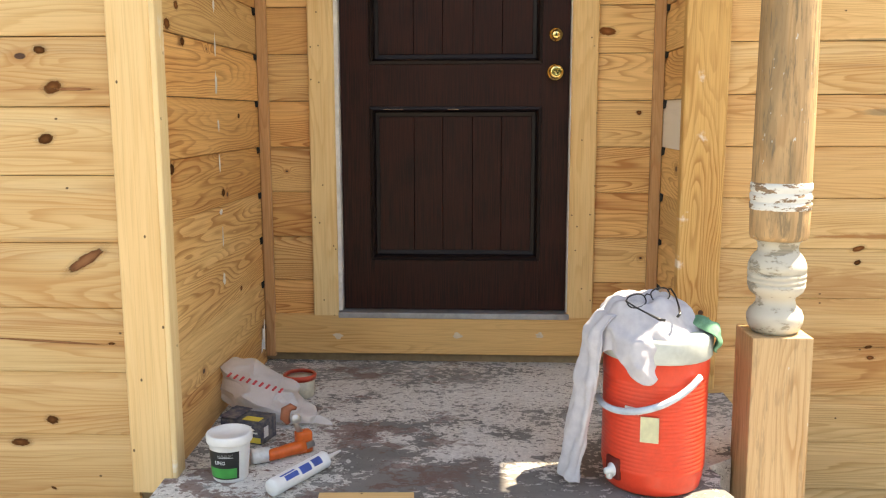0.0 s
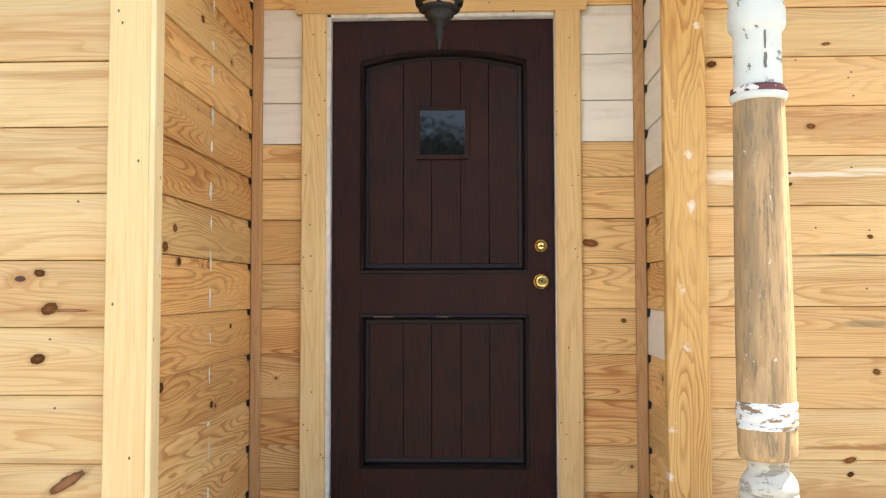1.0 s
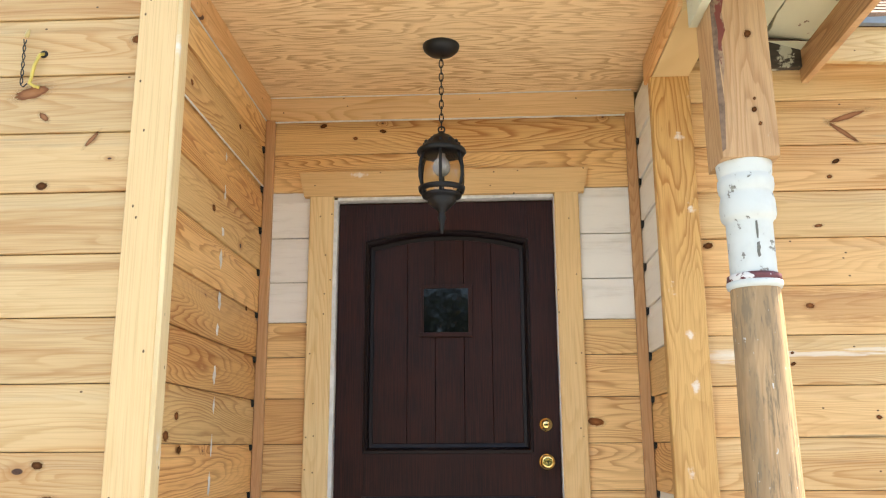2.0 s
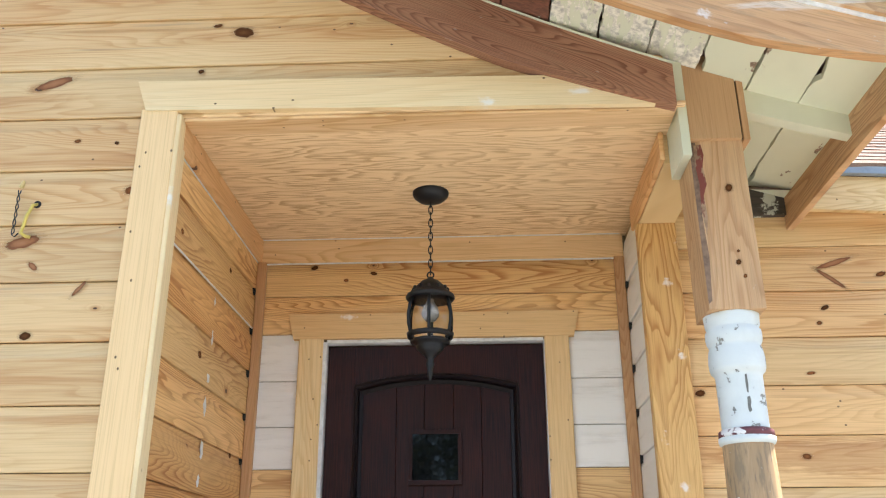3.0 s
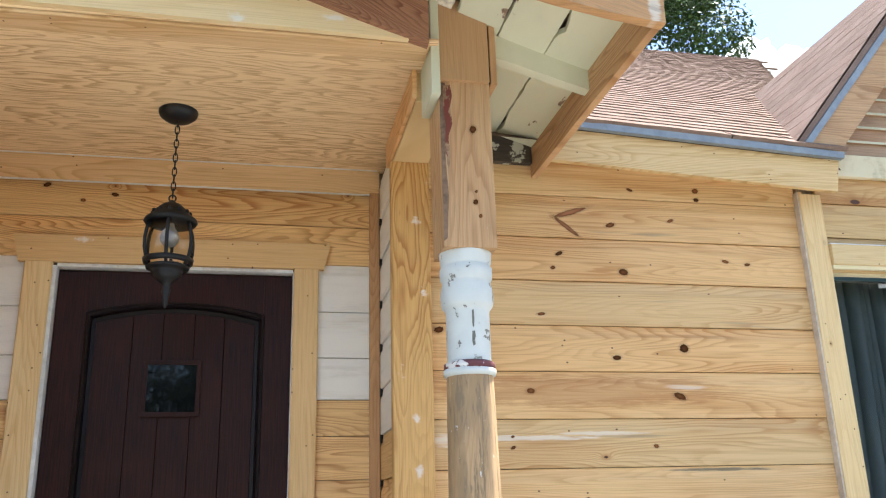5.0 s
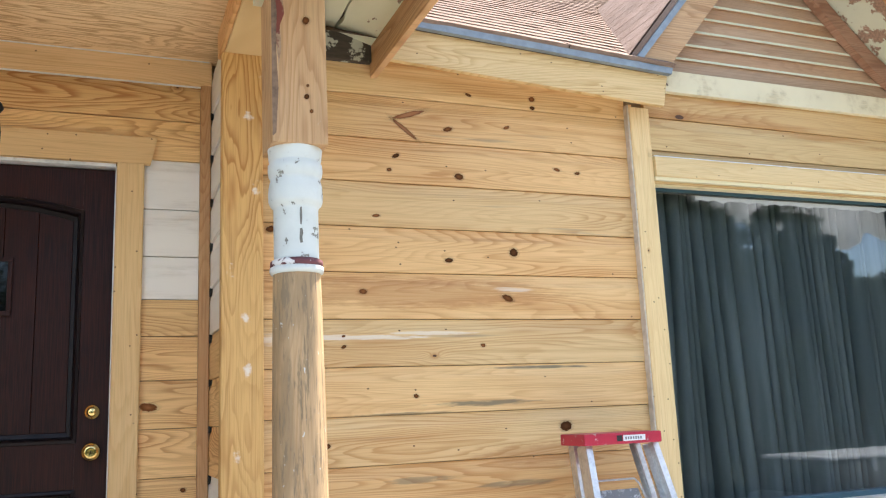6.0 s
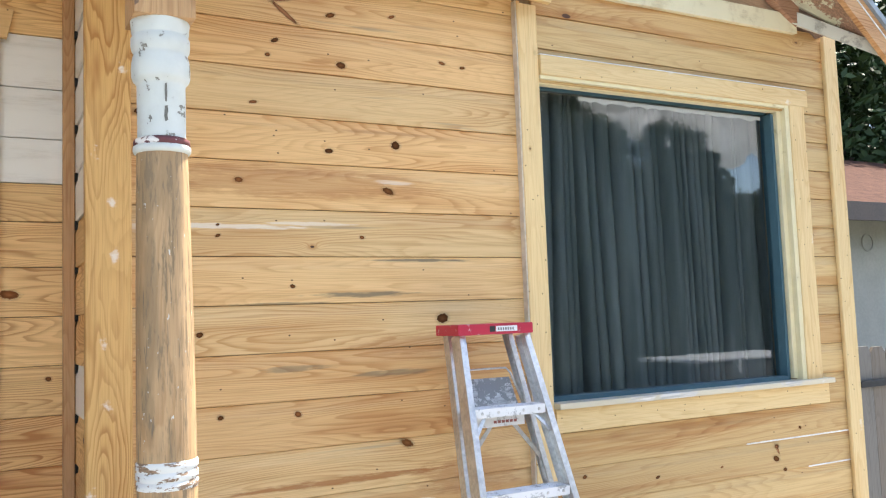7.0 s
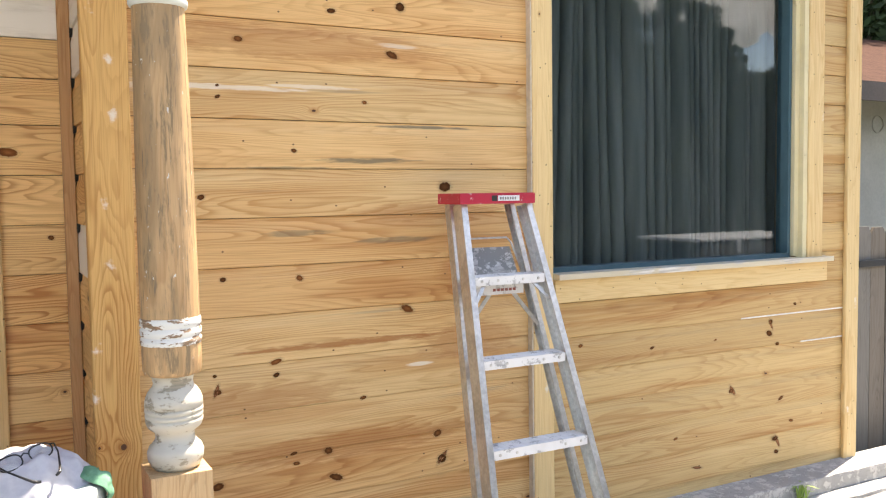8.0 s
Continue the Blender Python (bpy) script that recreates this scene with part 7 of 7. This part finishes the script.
for j in range(NZ + 1):
    for i in range(NX + 1):
        x = 2.55 + 1.95 * i / NX
        z = 0.45 + 1.95 * j / NZ
        up = j / NZ
        swing, depth = pleat(x)
        full = 0.8 + 0.4 * noise.noise(Vector((x * 6, z * 0.7, 1.0)))
        sway = 0.030 * noise.noise(Vector((x * 2.3, z * 0.5, 2.0))) + 0.06 * (up - 0.5) * noise.noise(Vector((x * 1.3, 6.0, 0)))
        y = WY + 0.245 - depth * full + 0.020 * noise.noise(Vector((x * 1.7, z * 0.4, 7.0)))
        vs.append((x + sway + swing * full, y, z))
for j in range(NZ):
    for i in range(NX):
        a = j * (NX + 1) + i
        fs.append((a, a + 1, a + NX + 2, a + NX + 1))
curtain = tagged(new("curtain", mesh("curtain", vs, fs, CURTAIN, True)), "dark grey pleated curtains drawn behind the window", "curtain")
sol = curtain.modifiers.new("thickness", "SOLIDIFY")
sol.thickness = 0.002

# tuft of weeds on the footing
bm = bmesh.new()
for i in range(26):
    a, l = random.uniform(0, 6.28), random.uniform(0.05, 0.13)
    b = Vector((random.uniform(-0.03, 0.03), random.uniform(-0.02, 0.02), 0))
    d = Vector((math.cos(a), math.sin(a), 0))
    s = d.cross(Vector((0, 0, 1))) * 0.004
    p = [b, b + d * l * 0.3 + Vector((0, 0, l * 0.8)), b + d * l * 0.8 + Vector((0, 0, l * 0.75))]
    q = [bm.verts.new(v) for v in (p[0] - s, p[0] + s, p[1] + s, p[1] - s, p[2])]
    bm.faces.new(q[:4])
    bm.faces.new((q[3], q[2], q[4]))
weeds = part("weeds", bm, plain("weed_green", (0.20, 0.32, 0.06), 0.6), None)
weeds.matrix_basis = pose(4.06, -0.575, -0.434)
tagged(weeds, "small tuft of green weeds beside the footing", "weeds", kind="stuff")

# ---- beyond the house ----
GREY_WOOD = pine("grey_fence_wood", (0.16, 0.155, 0.145), (0.09, 0.088, 0.08), knot=0.15, vary=0.3, upright_grain=True)
fence = thing("picket_fence", "weathered grey wooden fence with dog-eared pickets", "fence", pose(4.86, -0.06, GROUND_Z - 0.05))
bmk = extrude_xz(bmesh.new(), [(0, 0), (0.138, 0), (0.138, 1.36), (0.112, 1.40), (0.026, 1.40), (0, 1.36)], 0.0, 0.018)
first = part("picket", bmk, GREY_WOOD, fence)
for i in range(1, 34):
    ob = child(new("picket", first.data), fence)
    ob.matrix_basis = pose(0.146 * i, random.uniform(-0.004, 0.004), random.uniform(-0.012, 0.012), 0, random.uniform(-0.4, 0.4), 0)
for z in (0.30, 1.10):
    part("rail", boxed(0, 5.0, 0.018, 0.06, z, z + 0.09, 0.004), GREY_WOOD, fence)
part("post", boxed(-0.10, -0.01, -0.02, 0.07, 0, 1.30, 0.006), GREY_WOOD, fence)
part("gate_latch", boxed(0.28, 0.62, -0.035, -0.004, 1.155, 1.195, 0.004), plain("dark_latch", (0.03, 0.035, 0.045), 0.4, 0.6), fence, "dark steel gate latch")

stucco = plain("white_stucco", (0.44, 0.445, 0.41), 0.9, 0.0, 30.0, 0.12, 0.5)
neighbour = thing("neighbour_house", "white stucco house with a reddish-brown shingle roof", "house", pose(5.4, 2.6, GROUND_Z - 0.05))
part("wall", boxed(0, 10.0, 0, 7.0, 0, 2.66), stucco, neighbour)
bm = bmesh.new()
v = [bm.verts.new(p) for p in ((-0.4, -0.50, 2.68), (10.5, -0.50, 2.68), (10.5, 3.5, 4.15), (-0.4, 3.5, 4.15), (10.5, 7.5, 2.68), (-0.4, 7.5, 2.68))]
bm.faces.new((v[0], v[1], v[2], v[3]))
bm.faces.new((v[3], v[2], v[4], v[5]))
part("roof", bm, plain("red_shingle", (0.085, 0.047, 0.035), 0.95, 0.0, 60.0, 0.45, 0.4, 0.05), neighbour, "reddish-brown shingle roof")
part("fascia", boxed(-0.4, 10.5, -0.52, -0.49, 2.50, 2.69), plain("brown_fascia", (0.10, 0.075, 0.065), 0.6), neighbour)
part("soffit", boxed(-0.4, 10.5, -0.49, 0.0, 2.60, 2.63), plain("brown_soffit", (0.12, 0.095, 0.08), 0.7), neighbour)
part("round_vent", lathe(bmesh.new(), [(0.09, 0.0), (0.10, 0.004), (0.10, 0.012), (0.085, 0.014), (0.083, 0.004)], 28, pose(3.72, 0, 2.33, 90, 0, 0), cap=False), stucco, neighbour)


def leaf_material(name, a, b, spec=0.3):
    m = Mat(name)
    geo = m.nt.nodes.new("ShaderNodeNewGeometry")
    col = m.mix(geo.outputs["Random Per Island"], a, b)
    m.bsdf.inputs["Transmission Weight"].default_value = 0.0
    m.bsdf.inputs["Subsurface Weight"].default_value = 0.0
    return m.done(col, 0.6, spec=spec)


LEAF_A = leaf_material("leaves_mid", (0.035, 0.075, 0.016), (0.10, 0.16, 0.035))
LEAF_C = leaf_material("leaves_light", (0.055, 0.115, 0.02), (0.15, 0.23, 0.05))
LEAF_B = leaf_material("leaves_dark", (0.020, 0.042, 0.012), (0.05, 0.085, 0.024))
LEAF_D = leaf_material("leaves_deep", (0.012, 0.024, 0.008), (0.024, 0.040, 0.012), 0.06)
BARK = plain("bark", (0.10, 0.075, 0.055), 0.9, 0.0, 25.0, 0.4, 0.6)


def tree(x, y, height, crown, seed, leaves=3600, leaf=0.16, mat=LEAF_A, low=0.35, n_clumps=26, limbs=12, label="broad-leaved tree with a full green crown"):
    """A tapered trunk with limbs, and a crown of leaves in uneven clumps."""
    rr = random.Random(seed)
    t = thing("tree", label, "tree", pose(x, y, ground_z(y)), group="trees round the yard")
    bm = bmesh.new()
    r0 = height * 0.022 + 0.05
    tube(bm, [(0, 0, 0), (0.06 * rr.uniform(-1, 1), 0.1, height * 0.3), (0.2 * rr.uniform(-1, 1), 0.1, height * 0.6), (0.1, 0.0, height * 0.9)], [r0 * 1.3, r0, r0 * 0.6, r0 * 0.15], 10)
    clumps = []
    for i in range(n_clumps):
        a, u = rr.uniform(0, 6.283), rr.uniform(0, 1)
        zc = height * (low + (0.97 - low) * u)
        rad = crown * (0.35 + 0.65 * math.sin(math.pi * min(1, 0.18 + 0.82 * (1 - u)))) * rr.uniform(0.35, 1.0)
        c = Vector((rad * math.cos(a), rad * math.sin(a), zc))
        clumps.append((c, crown * rr.uniform(0.18, 0.36)))
        if i < limbs:
            s = Vector((0, 0.06, zc * 0.62))
            tube(bm, [s, s.lerp(c, 0.5) + Vector((0, 0, 0.15)), c], [r0 * 0.35, r0 * 0.22, r0 * 0.06], 6)
    part("trunk", bm, BARK, t)
    vs, fs = [], []
    for k in range(leaves):
        c, cr = clumps[rr.randrange(len(clumps))]
        d = Vector((rr.gauss(0, 1), rr.gauss(0, 1), rr.gauss(0, 0.8))).normalized() * cr * rr.uniform(0.25, 1.1) ** 0.6
        p = c + d
        n = (d.normalized() + Vector((rr.uniform(-1, 1), rr.uniform(-1, 1), rr.uniform(0, 1.2)))).normalized()
        u = n.orthogonal().normalized()
        u = Matrix.Rotation(rr.uniform(0, 6.28), 3, n) @ u
        w = n.cross(u)
        l = leaf * rr.uniform(0.6, 1.3)
        b0 = len(vs)
        vs += [tuple(p - u * l), tuple(p + w * l * 0.42), tuple(p + u * l), tuple(p - w * l * 0.42)]
        fs.append((b0, b0 + 1, b0 + 2, b0 + 3))
    child(new("crown", mesh("crown", vs, fs, mat)), t)
    return t


tree(6.4, 9.9, 13.2, 2.1, 1, 120000, 0.050, LEAF_A, 0.35, 60, 16)
for i, (x, y, h_, c_) in enumerate(((13.0, 8.6, 8.2, 3.2), (17.0, 8.4, 9.0, 3.6), (21.0, 9.0, 9.0, 3.8), (10.5, 12.5, 8.0, 3.0), (15.0, 12.5, 9.5, 3.6), (19.0, 13.0, 9.5, 3.8), (12.0, 15.5, 9.0, 3.6))):
    tree(x, y, h_, c_, 20 + i, 32000, 0.11, LEAF_B, 0.12, 130, 8, "tall dark green tree behind the neighbour's roof")
for i, (x, y, h_, c_) in enumerate(((13.0, -36.0, 12.0, 5.0), (6.0, -34.0, 8.6, 4.6), (-0.5, -34.0, 9.2, 4.6), (-7.0, -34.0, 8.8, 4.8))):
    tree(x, y, h_, c_, 50 + i, 26000, 0.145, LEAF_D, 0.0, 90, 3, "leafy tree across the yard, facing the house")
for i, (x, y, h_, c_) in enumerate(((8.2, -12.4, 7.8, 1.9), (10.6, -12.0, 7.3, 1.35), (12.3, -12.0, 6.55, 0.95), (13.5, -12.3, 6.15, 1.3), (12.9, -12.7, 6.3, 1.2), (11.5, -12.6, 6.9, 1.2), (16.1, -12.6, 5.7, 0.9), (14.75, -12.0, 6.6, 0.85), (15.75, -12.1, 5.95, 0.55), (16.3, -12.0, 5.65, 0.35),
                                    (17.3, -12.2, 5.0, 1.1), (19.0, -12.0, 5.0, 1.2), (21.0, -12.0, 4.9, 1.3), (12.0, -13.8, 5.8, 1.6), (15.0, -13.8, 5.8, 1.6), (18.5, -14.0, 5.0, 1.6))):
    tree(x, y, h_, c_, 70 + i, 36000, 0.058, LEAF_D, 0.0, 200, 3, "leafy dark tree along the street, facing the house")

# ---- parked car ----
PAINT = plain("silver_car_paint", (0.55, 0.56, 0.57), 0.3, 0.0, 8.0, 0.05, 0.0, 0.5)
TINT = plain("tinted_car_glass", (0.02, 0.022, 0.025), 0.5, 0.0, 40.0, 0.25, 0.0, 0.05)
car = thing("car", "silver estate car parked on the drive", "car", pose(11.4, -6.95, STREET_Z))
bm = bmesh.new()
side = [(-2.15, 0.32), (-2.2, 0.55), (-2.05, 0.80), (-1.15, 0.90), (1.35, 0.92), (2.05, 0.86), (2.2, 0.6), (2.15, 0.32)]
extrude_xz(bm, side, -0.84, 0.84)
bmesh.ops.bevel(bm, geom=list(bm.edges), offset=0.07, segments=3, affect="EDGES")
part("body", bm, PAINT, car, smooth=True)
bm = bmesh.new()
lo = [bm.verts.new((x, y, z)) for x, y, z in ((-2.05, -0.78, 0.88), (1.45, -0.78, 0.88), (1.45, 0.78, 0.88), (-2.05, 0.78, 0.88))]
hi = [bm.verts.new((x, y, z)) for x, y, z in ((-1.72, -0.64, 1.30), (0.75, -0.64, 1.30), (0.75, 0.64, 1.30), (-1.72, 0.64, 1.30))]
for i in range(4):
    bm.faces.new((lo[i], lo[(i + 1) % 4], hi[(i + 1) % 4], hi[i]))
bm.faces.new(hi)
bmesh.ops.bevel(bm, geom=list(bm.edges), offset=0.05, segments=2, affect="EDGES")
part("glasshouse", bm, TINT, car, "tinted windows", True)
part("roof", boxed(-1.80, 0.82, -0.66, 0.66, 1.29, 1.345, 0.02), PAINT, car, smooth=True)
for px_ in (-1.02, -0.05):
    part("pillar", boxed(px_ - 0.035, px_ + 0.035, 0.58, 0.70, 0.88, 1.30, 0.01), PAINT, car)
for sx in (-1.32, 1.32):
    for sy in (-0.80, 0.80):
        wh = part("wheel", lathe(bmesh.new(), [(0.0, -0.10), (0.28, -0.10), (0.32, -0.07), (0.32, 0.07), (0.28, 0.10), (0.0, 0.10)], 28, pose(sx, sy, 0.32, 90, 0, 0), cap=False), plain("tyre_rubber", (0.02, 0.02, 0.02), 0.8), car)
        part("rim", lathe(bmesh.new(), [(0.0, -0.112), (0.19, -0.108), (0.20, 0.108), (0.0, 0.112)], 20, pose(sx, sy, 0.32, 90, 0, 0), cap=False), plain("dark_rim", (0.08, 0.08, 0.085), 0.5), wh)
for sy in (-0.55, 0.55):
    part("headlight", boxed(-2.20, -2.05, sy - 0.16, sy + 0.16, 0.60, 0.72, 0.03), plain("dull_lens", (0.15, 0.155, 0.16), 0.3), car)
    part("tail_light", boxed(2.10, 2.21, sy - 0.16, sy + 0.16, 0.62, 0.76, 0.03), RED_PLASTIC, car)

# ---- clouds ----
cm = Mat("cloud")
# A weak glow added to the clouds keeps their undersides white.
cm.bsdf.inputs["Emission Color"].default_value = (0.95, 0.97, 1.0, 1)
cm.bsdf.inputs["Emission Strength"].default_value = 0.25
CLOUD = cm.done((0.9, 0.9, 0.9), 1.0, spec=0.0)
for i, (x, y, z, s) in enumerate(((156, 217, 134, 8), (330, -270, 92, 42), (215, -270, 96, 40), (270, -290, 120, 40), (-120, -260, 120, 40), (330, -60, 150, 45))):
    rr = random.Random(90 + i)
    bm = bmesh.new()
    for k in range(16):
        m = pose(rr.gauss(0, 1) * s, rr.gauss(0, 1) * s * 0.8, abs(rr.gauss(0, 1)) * s * 0.45) @ Matrix.Scale(s * rr.uniform(0.35, 0.75), 4)
        bmesh.ops.create_icosphere(bm, subdivisions=4, radius=1.0, matrix=m)
    for v in bm.verts:
        q = v.co / s
        v.co += Vector((noise.noise(q * 2.3), noise.noise(q * 2.3 + Vector((7, 0, 0))), noise.noise(q * 2.3 + Vector((0, 7, 0))))) * s * 0.22
        v.co += Vector((noise.noise(q * 7), noise.noise(q * 7 + Vector((7, 0, 0))), noise.noise(q * 7 + Vector((0, 7, 0))))) * s * 0.06
    ob = part("cloud", bm, CLOUD, None, smooth=True)
    ob.matrix_basis = pose(x, y, z)
    tagged(ob, "white cumulus cloud far off in the sky", "cloud", kind="stuff")
